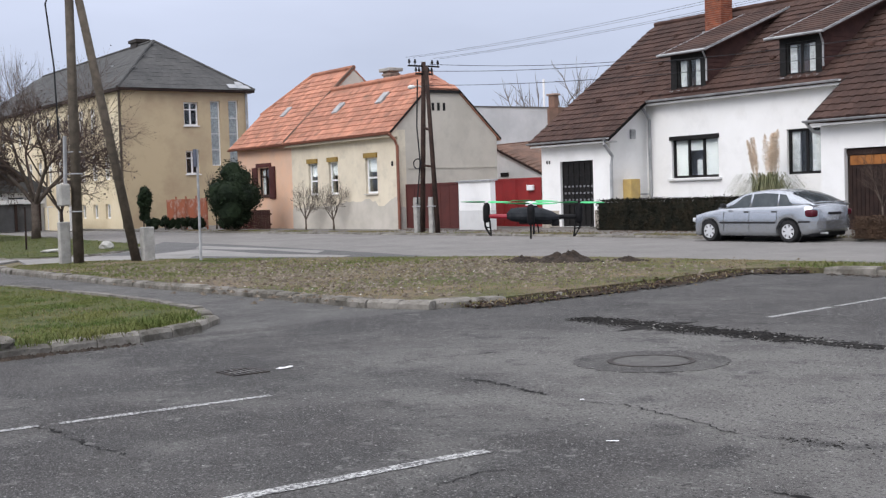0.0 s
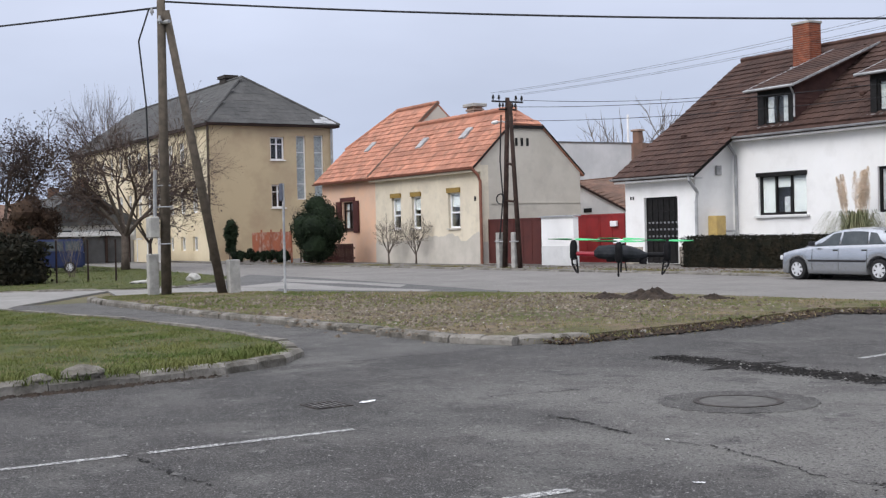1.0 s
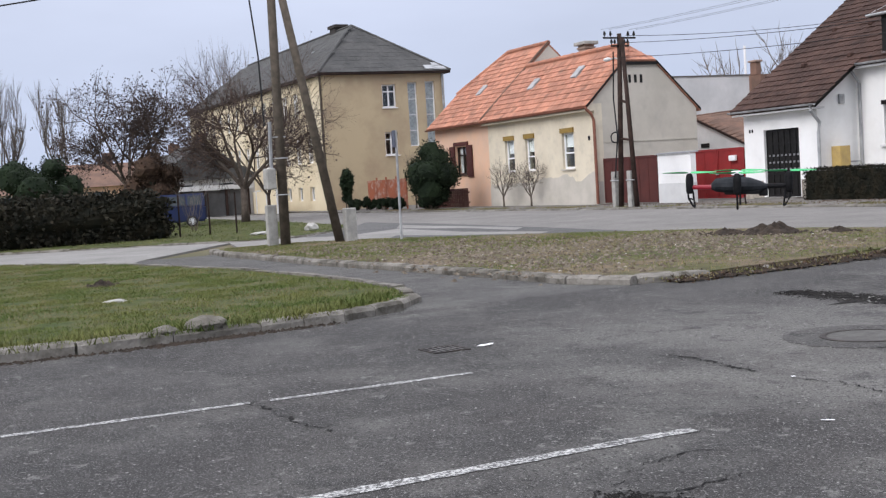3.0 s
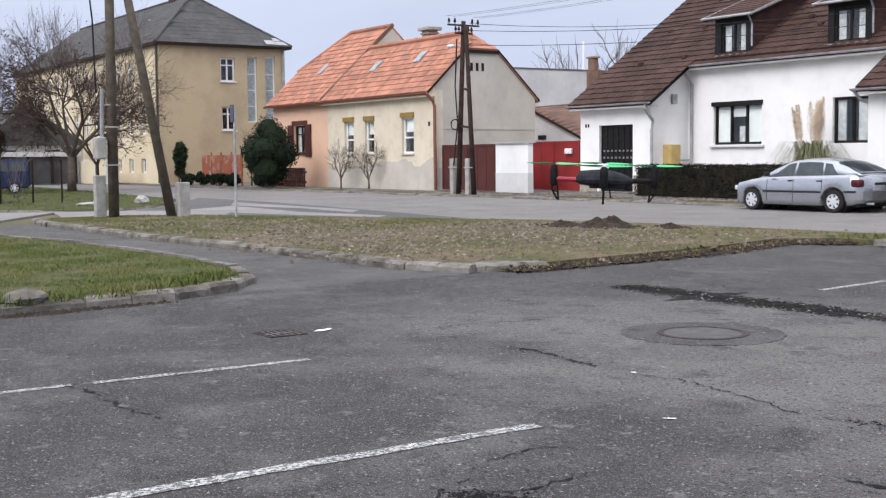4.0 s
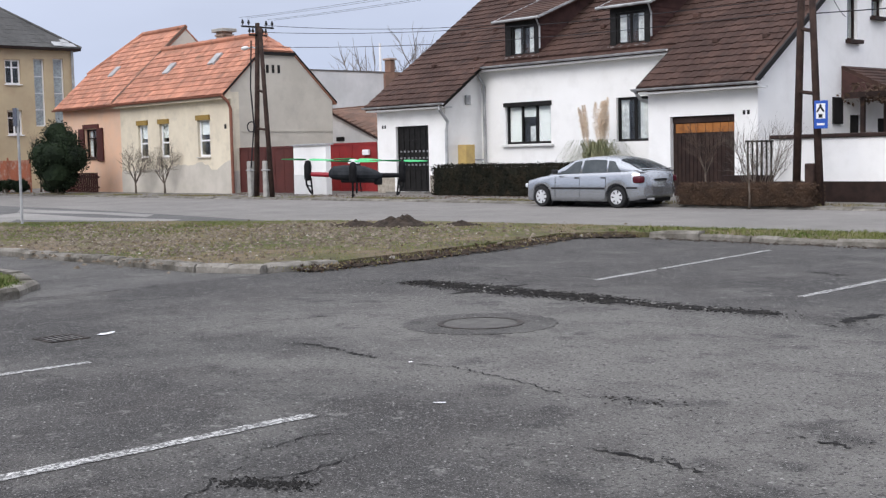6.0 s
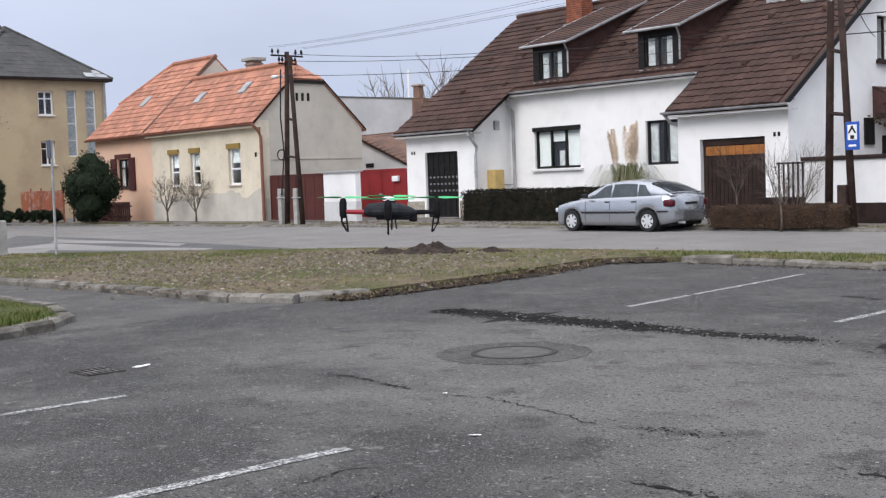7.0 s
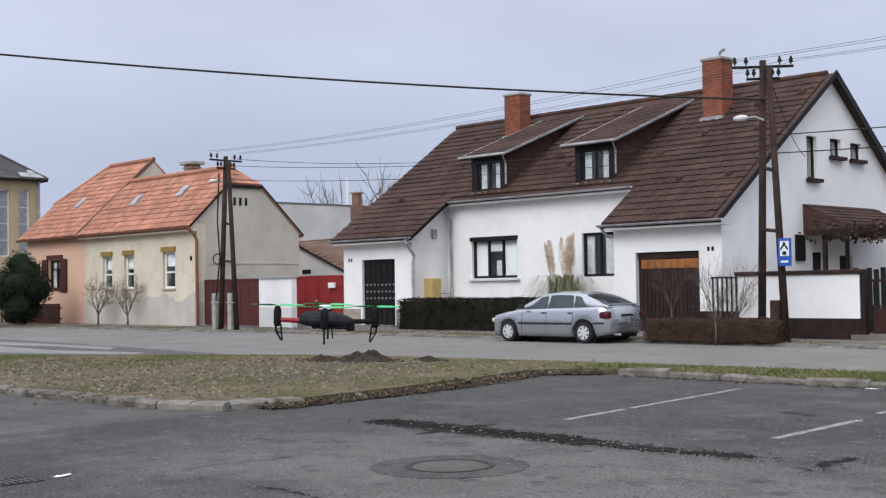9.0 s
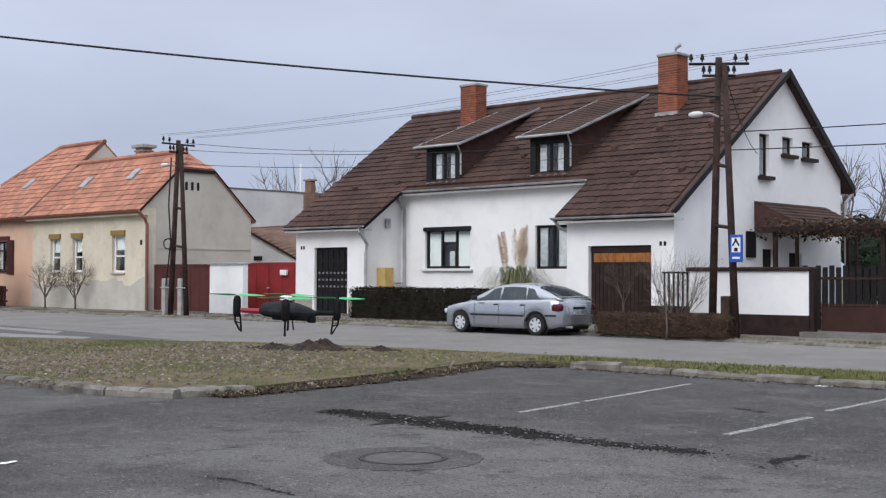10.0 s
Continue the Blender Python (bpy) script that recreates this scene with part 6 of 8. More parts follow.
part("insulator", insulator(-30.0, 9.75, 7.0), METAL, left_pole), part("insulator", insulator(-30.3, 9.65, 7.25), METAL, left_pole)
part("bracket", rod([(-30.15, 9.85, 7.05), (-29.7, 9.9, 7.02)], 0.05, 6), METAL, left_pole)


def cable(a, b, sag, r, label):
    return tagged(solid("overhead_cable", hang(a, b, sag, r), CABLE), label, "cable", "overhead cables")


cable((-30.2, 9.8, 7.60), (-16.05, 26.95, 6.1), 0.2, 0.026, "thick black cable between the poles")
cable((-30.25, 9.8, 7.45), (-62, -3.8, 9.6), 0.15, 0.028, "thick black cable leaving the leaning pole")
for k, dz in ((-0.95, 0), (-0.55, 0), (0.55, 0), (0.92, 0)):
    cable((-38.75, 26.3 + 0.85 * k, 6.8), (-16.0 + k * 0.84, 27.0 + k * 0.7, 7.1), 0.25, 0.005, "thin bare street wire between poles")
    cable((-16.0 + k * 0.84, 27.0 + k * 0.7, 7.1), (6 + k, 27.2 + k, 7.8), 0.3, 0.005, "thin bare street wire between poles")
cable((-38.75, 26.2, 6.3), (-16.2, 27.0, 5.2), 0.35, 0.010, "black sagging cable along the street")
cable((-38.75, 26.2, 5.75), (-16.2, 27.0, 4.85), 0.3, 0.010, "black sagging cable along the street")
cable((-38.2, 26.2, 6.5), (-31.5, 35, 6.6), 0.25, 0.010, "thin service wire to the house")
cable((-16.0, 27.0, 5.2), (8, 27.5, 5.3), 0.25, 0.014, "black sagging cable along the street")
cable((-16.0, 27.0, 4.75), (8, 27.5, 4.8), 0.25, 0.014, "black sagging cable along the street")
cable((-15.9, 27.0, 6.6), (-19.95, 35.9, 5.6), 0.3, 0.012, "thin service wire to the house")

# ---- signs ----
sp = thing("sign_post", (-28.15, 12.2, 0.08), "thin grey sign post with a small plate seen edge-on", "sign")
part("post", rod([(-28.15, 12.2, 0.05), (-28.12, 12.2, 2.85)], 0.034, 8), METAL, sp)
part("plate", boxed(-28.22, -28.04, 12.13, 12.15, 2.42, 2.85), material("dull_plate_back", (0.12, 0.13, 0.17), (0.09, 0.10, 0.13), 5, 0.6, 0.3), sp)
cs = thing("camping_sign", (-15.39, 26.45, 1.9), "blue road sign with a tent and caravan symbol on the pole", "sign")
part("plate", soft_box(bmesh.new(), -15.48, -15.12, 26.44, 26.46, 1.93, 2.60, 0.008, 1), SIGN_BLUE, cs)
part("panel", boxed(-15.42, -15.18, 26.432, 26.439, 2.17, 2.53), SIGN_WHITE, cs)
tent = bmesh.new()
for a, b in (((-15.39, 2.33), (-15.28, 2.50)), ((-15.32, 2.50), (-15.21, 2.33))):
    tube(tent, [(a[0], 26.428, a[1]), (b[0], 26.428, b[1])], 0.022, 5)
part("tent_symbol", tent, BLACK_PAINT, cs)
part("caravan_symbol", soft_box(bmesh.new(), -15.35, -15.25, 26.424, 26.431, 2.19, 2.28, 0.003, 1), BLACK_PAINT, cs)
part("word_bar", boxed(-15.40, -15.20, 26.432, 26.439, 2.01, 2.06), SIGN_WHITE, cs)

# ---- low wall, fence and gate beside the gable ----
lw = thing("garden_wall", (-16.3, 28.7, 0.07), "low white rendered garden wall with a dark coping and base", "wall")
part("wall", boxed(-17.95, -14.5, 28.6, 28.85, 0.6, 1.72), WHITE, lw), part("plinth", boxed(-17.97, -14.48, 28.58, 28.87, 0.03, 0.6), DARK_WOOD, lw)
part("coping", soft_box(bmesh.new(), -18.05, -14.42, 28.52, 28.93, 1.722, 1.83, 0.02, 1), DARK_WOOD, lw)
part("post", boxed(-14.48, -14.36, 28.6, 28.8, 0.03, 1.8), DARK_WOOD, lw)
rf = thing("railing", (-18.9, 29.2, 0.07), "dark metal railing on a brown base wall", "fence")
part("base_wall", boxed(-20.0, -17.97, 29.15, 29.35, 0.03, 0.75), DARK_WOOD, rf)
for i in range(9):
    part("bar", boxed(-19.2 + 0.15 * i, -19.16 + 0.15 * i, 29.22, 29.26, 0.75, 1.72), DARK_METAL, rf)
part("rail", boxed(-19.25, -17.95, 29.21, 29.27, 1.66, 1.71), DARK_METAL, rf)
gg = thing("garden_gate", (-12.5, 28.9, 0.07), "rust-brown steel garden gate with a solid lower panel", "gate")
RUST_BROWN = material("rust_brown_paint", (0.055, 0.024, 0.020), (0.040, 0.018, 0.016), 2, 0.75, bump=0.2)
part("panel", boxed(-14.3, -8.0, 28.88, 28.92, 0.22, 0.85), RUST_BROWN, gg)
for i in range(52):
    part("bar", boxed(-14.28 + 0.12 * i, -14.25 + 0.12 * i, 28.88, 28.91, 0.85, 1.52), DARK_METAL, gg)
for z in (0.86, 1.52):
    part("rail", boxed(-14.3, -8.0, 28.86, 28.93, z, z + 0.05), RUST_BROWN, gg)
for x in (-12.55, -10.6):
    part("post", boxed(x, x + 0.08, 28.85, 28.94, 0.1, 1.62), RUST_BROWN, gg)
part("step", boxed(-14.6, -8.0, 28.3, 28.86, 0.0, 0.2), PAVING, gg)
bf = thing("picket_fence", (-15, 33, 0.07), "dark wooden picket fence in the yard", "fence")
for i in range(34):
    part("slat", boxed(-16.6 + 0.2 * i, -16.46 + 0.2 * i, 32.0, 32.04, 0.1, 1.85 + 0.05 * (i % 2)), BLACK_PAINT, bf)
part("rail", boxed(-16.6, -9.9, 32.05, 32.1, 0.5, 0.58), BLACK_PAINT, bf), part("rail", boxed(-16.6, -9.9, 32.05, 32.1, 1.5, 1.58), BLACK_PAINT, bf)
pg = thing("pergola", (-15.5, 36.5, 0.07), "dark wooden pergola overgrown with dry vines", "pergola")
for x in (-18.4, -15, -11.5):
    for y in (34.0, 39):
        part("post", boxed(x, x + 0.12, y, y + 0.12, 0.05, 2.95), DARK_WOOD, pg)
for y in (33.8, 34.8, 35.8, 36.8, 37.8, 38.8):
    part("beam", boxed(-18.8, -8, y, y + 0.1, 2.95, 3.1), DARK_WOOD, pg)
rnd = random.Random(2)
scatter("vine", [(rnd.uniform(-3.2, 6.5), rnd.uniform(-2.6, 2.2), 2.7 + rnd.gauss(0, 0.12)) for _ in range(4500)], 0.09, DRY_LEAF, pg, 2.5)
hut = thing("shed", (-12, 43, 0.07), "dark wooden yard shed", "shed")
part("wall", boxed(-17.5, -6, 42.5, 45, 0, 2.8), DARK_WOOD, hut), part("roof", boxed(-17.9, -5.6, 42.1, 45.4, 2.8, 2.95), OLD_TILE, hut)

# ---- the yellow cabinet ----
yc = thing("gas_cabinet", (-33.0, 31.9, 1.05), "yellow metal gas meter cabinet on the wall", "cabinet")
part("body", soft_box(bmesh.new(), -33.5, -33.06, 31.6, 32.1, 1.08, 1.88, 0.02, 1), YELLOW_BOX, yc)
part("door", boxed(-33.06, -33.04, 31.64, 32.06, 1.14, 1.82), YELLOW_BOX, yc)
part("pipe", rod([(-33.3, 32.1, 1.3), (-33.3, 32.85, 1.3)], 0.03, 6), METAL, yc)
part("bracket", boxed(-33.4, -33.2, 31.8, 32.0, 0.1, 1.08), METAL, yc)


# ---- vehicles ----
SILVER = material("silver_car_paint", (0.46, 0.48, 0.505), (0.43, 0.45, 0.475), 0.6, 0.25, 0.8)
TYRE = material("tyre_rubber", (0.018, 0.018, 0.019), (0.03, 0.03, 0.03), 9, 0.85)
RIM = material("alloy_rim", (0.72, 0.73, 0.74), (0.62, 0.63, 0.64), 6, 0.4, 0.3)
TRIM = material("black_trim", (0.022, 0.022, 0.024), None, rough=0.55)
TAIL = material("tail_lamp_red", (0.085, 0.007, 0.014), (0.055, 0.005, 0.010), 9, 0.25)
CAR_GLASS = material("tinted_car_glass", (0.035, 0.045, 0.05), (0.055, 0.065, 0.07), 2, 0.05)
LAMP = material("clear_lamp", (0.6, 0.62, 0.64), None, rough=0.1)
BLUE = material("blue_van_paint", (0.010, 0.020, 0.075), (0.014, 0.022, 0.065), 1, 0.35)


def lerp_table(table, x):
    for (xa, *a), (xb, *b) in zip(table, table[1:]):
        if x <= xb:
            f = max(0.0, (x - xa) / (xb - xa))
            return [p + (q - p) * f for p, q in zip(a, b)]
    return list(table[-1][1:])


def loft(stations):
    bm = bmesh.new()
    rings = [[bm.verts.new(p) for p in ring] for ring in stations]
    n = len(rings[0])
    for a, b in zip(rings, rings[1:]):
        for k in range(n):
            bm.faces.new((a[k], a[(k + 1) % n], b[(k + 1) % n], b[k]))
    bm.faces.new(rings[0][::-1]), bm.faces.new(rings[-1])
    return bm


def wheel(parent, x, y, r, side, w=0.19):
    bm = bmesh.new()
    prof = [(r * 0.66, -w / 2), (r * 0.93, -w / 2), (r, -w / 2 + 0.03), (r, w / 2 - 0.03), (r * 0.93, w / 2), (r * 0.66, w / 2)]
    rings = [[bm.verts.new((x + a * math.cos(2 * math.pi * k / 28), y + b, r + a * math.sin(2 * math.pi * k / 28))) for a, b in prof] for k in range(28)]
    for k in range(28):
        for i in range(len(prof)):
            bm.faces.new((rings[k][i], rings[k][(i + 1) % 6], rings[(k + 1) % 28][(i + 1) % 6], rings[(k + 1) % 28][i]))
    ty = part("wheel", bm, TYRE, parent, plan=False, smooth=False)
    yo = y + side * w * 0.36
    rim = bmesh.new()
    tube(rim, [(x, yo - side * 0.05, r), (x, yo, r)], [r * 0.67, r * 0.67], 24)
    part("rim_backing", rim, TRIM, ty, plan=False)
    sb = bmesh.new()
    tube(sb, [(x, yo, r), (x, yo + side * 0.02, r)], [r * 0.2, r * 0.17], 14)
    for k in range(7):
        a = 2 * math.pi * k / 7
        c, s = math.cos(a), math.sin(a)
        hull(sb, [(x + c * r * 0.15 - s * 0.03, yo + side * 0.003, r + s * r * 0.15 + c * 0.03), (x + c * r * 0.15 + s * 0.03, yo + side * 0.003, r + s * r * 0.15 - c * 0.03), (x + c * r * 0.64 + s * 0.042, yo + side * 0.003, r + s * r * 0.64 - c * 0.042), (x + c * r * 0.64 - s * 0.042, yo + side * 0.003, r + s * r * 0.64 + c * 0.042)],
             [(x + c * r * 0.15 - s * 0.03, yo + side * 0.02, r + s * r * 0.15 + c * 0.03), (x + c * r * 0.15 + s * 0.03, yo + side * 0.02, r + s * r * 0.15 - c * 0.03), (x + c * r * 0.64 + s * 0.042, yo + side * 0.014, r + s * r * 0.64 - c * 0.042), (x + c * r * 0.64 - s * 0.042, yo + side * 0.014, r + s * r * 0.64 + c * 0.042)])
    part("rim", sb, RIM, ty, plan=False)
    outer = bmesh.new()
    ringp = [(r * 0.6, 0.0), (r * 0.7, 0.0), (r * 0.69, 0.022), (r * 0.61, 0.022)]
    rr = [[outer.verts.new((x + a * math.cos(2 * math.pi * k / 28), yo + side * b, r + a * math.sin(2 * math.pi * k / 28))) for a, b in ringp] for k in range(28)]
    for k in range(28):
        for i in range(4):
            outer.faces.new((rr[k][i], rr[k][(i + 1) % 4], rr[(k + 1) % 28][(i + 1) % 4], rr[(k + 1) % 28][i]))
    part("rim_ring", outer, RIM, ty, plan=False)


def silver_car():
    """A five-door fastback: front towards -x, parked along the kerb."""
    car = thing("car", (-21.85, 25.98, 0.0), "silver five-door fastback car parked at the kerb", "car")
    # x, underside, belt height, half width
    tab = [(-2.1, 0.30, 0.54, 0.42), (-2.04, 0.22, 0.64, 0.58), (-1.9, 0.18, 0.73, 0.74), (-1.4, 0.17, 0.83, 0.84), (-0.95, 0.17, 0.90, 0.845), (0.0, 0.17, 0.93, 0.85), (0.9, 0.17, 0.95, 0.85), (1.5, 0.18, 0.97, 0.835), (1.75, 0.2, 0.985, 0.79), (1.95, 0.25, 0.97, 0.69), (2.06, 0.34, 0.90, 0.54)]
    xs = sorted({t[0] for t in tab} | {-2.1 + 0.08 * i for i in range(52)})
    rings = []
    wheels_x = (-1.33, 1.29)
    for x in xs:
        lo, bt, w = lerp_table(tab, x)
        arch = lo
        for wx in wheels_x:
            if abs(x - wx) < 0.37:
                arch = max(arch, 0.29 + math.sqrt(0.37 ** 2 - (x - wx) ** 2))
        ring = []
        half = [(w * 0.55, lo), (w * 0.97, min(arch + 0.0, bt - 0.2)), (w, min(max(arch, lo + 0.12) + 0.005, bt - 0.18)), (w * 1.005, max(0.56, min(arch + 0.02, bt - 0.12)) if bt > 0.75 else bt * 0.82), (w * 0.985, bt - 0.09), (w * 0.94, bt), (w * 0.5, bt + 0.035)]
        ring = [(x, -a, z) for a, z in half] + [(x, a, z) for a, z in half[::-1]]
        rings.append(ring)
    part("body", loft(rings), SILVER, car, plan=False, smooth=True)
    roof = [(-1.1, 0.90, 0.78), (-0.7, 1.12, 0.70), (-0.3, 1.30, 0.64), (0.0, 1.365, 0.62), (0.4, 1.39, 0.61), (0.8, 1.375, 0.61), (1.1, 1.33, 0.60), (1.5, 1.20, 0.62), (1.8, 1.07, 0.66), (2.0, 0.985, 0.72)]
    top = lambda x: lerp_table(roof, x)
    gr = []
    for i in range(36):
        x = -1.1 + 3.1 * i / 35
        z, w = top(x)
        b = lerp_table(tab, x)[1] - 0.02
        wb = lerp_table(tab, x)[2] * 0.93
        z = max(z, b + 0.02)
        half = [(wb, b), (wb + (w - wb) * 0.5, b + (z - b) * 0.5), (w + 0.015, z - min(0.05, (z - b) * 0.3)), (w * 0.86, z - 0.008), (w * 0.4, z + 0.02)]
        gr.append([(x, -a, q) for a, q in half] + [(x, a, q) for a, q in half[::-1]])
    part("cabin", loft(gr), SILVER, car, plan=False, smooth=True)

    def side(x, f, s, lift=0.008):
        z, w = top(x)
        b, wb = lerp_table(tab, x)[1] - 0.02, lerp_table(tab, x)[2] * 0.93
        return (x, s * (wb + (w + 0.015 - wb) * f + lift), b + (z - 0.05 - b) * f)
    for s in (-1, 1):
        for name, xa, xb, xc, xd in (("front_side_window", -0.78, 0.02, -0.22, 0.02), ("rear_side_window", 0.10, 0.92, 0.10, 0.86), ("quarter_window", 0.98, 1.42, 0.92, 1.12)):
            bm = bmesh.new()
            lo = [side(xa + (xb - xa) * k / 6, 0.1, s) for k in range(7)]
            mi = [side((xa + xc) / 2 + ((xb + xd) - (xa + xc)) / 2 * k / 6, 0.5, s, 0.012) for k in range(7)]
            hi = [side(xc + (xd - xc) * k / 6, 0.93, s) for k in range(7)]
            rows = [[bm.verts.new(p) for p in row] for row in (lo, mi, hi)]
            for a, b in zip(rows, rows[1:]):
                for k in range(6):
                    bm.faces.new((a[k], a[k + 1], b[k + 1], b[k]))
            part(name, bm, CAR_GLASS, car, plan=False, smooth=True)
        part("side_moulding", loft([[(-0.92, s * 0.853, 0.50), (-0.92, s * 0.866, 0.51), (-0.92, s * 0.866, 0.545), (-0.92, s * 0.853, 0.555)], [(0.92, s * 0.853, 0.50), (0.92, s * 0.868, 0.51), (0.92, s * 0.868, 0.545), (0.92, s * 0.853, 0.555)]]), TRIM, car, plan=False)
        part("bumper_strip", loft([[(1.62, s * 0.835, 0.52), (1.62, s * 0.85, 0.53), (1.62, s * 0.85, 0.56), (1.62, s * 0.835, 0.57)], [(1.9, s * 0.745, 0.52), (1.9, s * 0.765, 0.53), (1.9, s * 0.765, 0.56), (1.9, s * 0.745, 0.57)]]), TRIM, car, plan=False)
        for x in (-0.12, 0.78):
            part("door_handle", soft_box(bmesh.new(), x, x + 0.17, s * 0.835 - 0.012, s * 0.835 + 0.022, 0.79, 0.835, 0.01, 1), TRIM, car, plan=False)
        m = part("wing_mirror", soft_box(bmesh.new(), -0.78, -0.66, s * 0.93 - 0.08, s * 0.93 + 0.07, 0.93, 1.05, 0.03, 2), TRIM, car, plan=False)
        for gap in (-0.80, 0.06, 0.95):
            part("door_gap", rod([(gap, s * 0.852, 0.28), (gap, s * 0.857, 0.60), (gap + 0.01, s * 0.838, 0.86)], 0.005, 4), TRIM, car, plan=False)
        tl = bmesh.new()
        soft_box(tl, 1.74, 2.02, min(s * 0.47, s * 0.775), max(s * 0.47, s * 0.775), 0.66, 0.86, 0.06, 3)
        part("tail_lamp", tl, TAIL, car, "dark red tail lamp", plan=False, smooth=True)
        part("headlamp", soft_box(bmesh.new(), -2.08, -1.9, min(s * 0.40, s * 0.66), max(s * 0.40, s * 0.66), 0.54, 0.66, 0.03, 2), LAMP, car, plan=False, smooth=True)
        for wx in wheels_x:
            wheel(car, wx, s * 0.735, 0.29, s)
            part("wheel_arch", rod([(wx, s * 0.3, 0.31), (wx, s * 0.66, 0.31)], 0.34, 20), TRIM, car, plan=False)
    for name, xa, xb in (("windscreen", -1.02, -0.36), ("rear_window", 1.2, 1.86)):
        bm = bmesh.new()
        rows = []
        for k in range(6):
            x = xa + (xb - xa) * k / 5
            z, w = top(x)
            rows.append([bm.verts.new((x, w * 0.86 * q, z + 0.012 + 0.022 * (1 - q * q))) for q in (-1, -0.5, 0, 0.5, 1)])
        for a, b in zip(rows, rows[1:]):
            for k in range(4):
                bm.faces.new((a[k], a[k + 1], b[k + 1], b[k]))
        part(name, bm, CAR_GLASS, car, plan=False, smooth=True)
    part("spoiler", soft_box(bmesh.new(), 1.8, 2.0, -0.58, 0.58, 1.03, 1.055, 0.01, 1), SILVER, car, plan=False)
    part("rear_panel_bar", soft_box(bmesh.new(), 2.02, 2.09, -0.24, 0.24, 0.72, 0.78, 0.01, 1), TRIM, car, "plain number plate recess", plan=False)
    part("rear_bumper", loft([[(x, y, 0.34) for x, y in ((1.9, -0.74), (2.03, -0.64), (2.12, -0.4), (2.13, 0.0), (2.12, 0.4), (2.03, 0.64), (1.9, 0.74))], [(x, y, 0.56) for x, y in ((1.9, -0.745), (2.04, -0.645), (2.13, -0.4), (2.14, 0.0), (2.13, 0.4), (2.04, 0.645), (1.9, 0.745))]]), SILVER, car, plan=False)
    part("exhaust", rod([(2.0, -0.45, 0.24), (2.2, -0.45, 0.24)], 0.03, 8), METAL, car, plan=False)
    part("aerial", rod([(0.6, 0, 1.4), (0.75, 0, 1.62)], 0.006, 4), TRIM, car, plan=False)
    part("underbody", soft_box(bmesh.new(), -1.9, 1.9, -0.66, 0.66, 0.15, 0.34, 0.03, 1), TRIM, car, plan=False)
    for o in car.children_recursive:
        o.data.transform(Matrix.Diagonal((0.93, 0.93, 0.885, 1)))
    return car


silver_car()


def van():
    v = thing("van", (-57.6, 13.0, 0.06), "dark blue boxy van parked behind the hedge", "van")
    v.rotation_euler = (0, 0, radians(78))
    body = boxed(-2.0, 2.1, -0.85, 0.85, 0.28, 1.2)
    bmesh.ops.bevel(body, geom=body.edges[:], offset=0.1, segments=2, affect="EDGES")
    part("body", body, BLUE, v, plan=False)
    part("cabin", hull(bmesh.new(), [(-1.5, -0.8, 1.15), (2.05, -0.8, 1.15), (2.05, 0.8, 1.15), (-1.5, 0.8, 1.15)], [(-0.8, -0.7, 1.85), (2.0, -0.7, 1.85), (2.0, 0.7, 1.85), (-0.8, 0.7, 1.85)]), BLUE, v, plan=False)
    for s in (-1, 1):
        for xa, xb in ((-0.9, -0.1), (0.05, 0.95), (1.1, 1.85)):
            part("side_window", hull(bmesh.new(), [(xa - 0.15 * (xa < -0.5), s * 0.78, 1.22), (xb, s * 0.78, 1.22), (xb, s * 0.7, 1.72), (xa + 0.15 * (xa < -0.5), s * 0.7, 1.72)], [(xa - 0.15 * (xa < -0.5), s * 0.81, 1.22), (xb, s * 0.81, 1.22), (xb, s * 0.74, 1.72), (xa + 0.15 * (xa < -0.5), s * 0.74, 1.72)]), CAR_GLASS, v, plan=False)
        for x in (-1.25, 1.3):
            wheel(v, x, s * 0.78, 0.31, s)
    part("rear_window", boxed(2.03, 2.07, -0.6, 0.6, 1.25, 1.7), CAR_GLASS, v, plan=False)
    part("sticker", boxed(2.071, 2.075, 0.25, 0.45, 1.4, 1.65), YELLOW_BOX, v, plan=False)
    for o in v.children_recursive:
        o.data.transform(Matrix.Scale(0.76, 4))
    return v


van()

# ---- the flying quadcopter ----
HULL = material("drone_shell", (0.030, 0.033, 0.037), (0.018, 0.020, 0.023), 30, 0.7, ior=1.3)
DRONE_BLACK = material("drone_black_plastic", (0.009, 0.009, 0.010), (0.015, 0.015, 0.016), 40, 0.65, ior=1.3)
PROP = material("green_propeller", (0.02, 0.42, 0.12), (0.04, 0.50, 0.17), 30, 0.45)
DRONE_RED = material("red_arm_plastic", (0.30, 0.012, 0.025), None, rough=0.4)


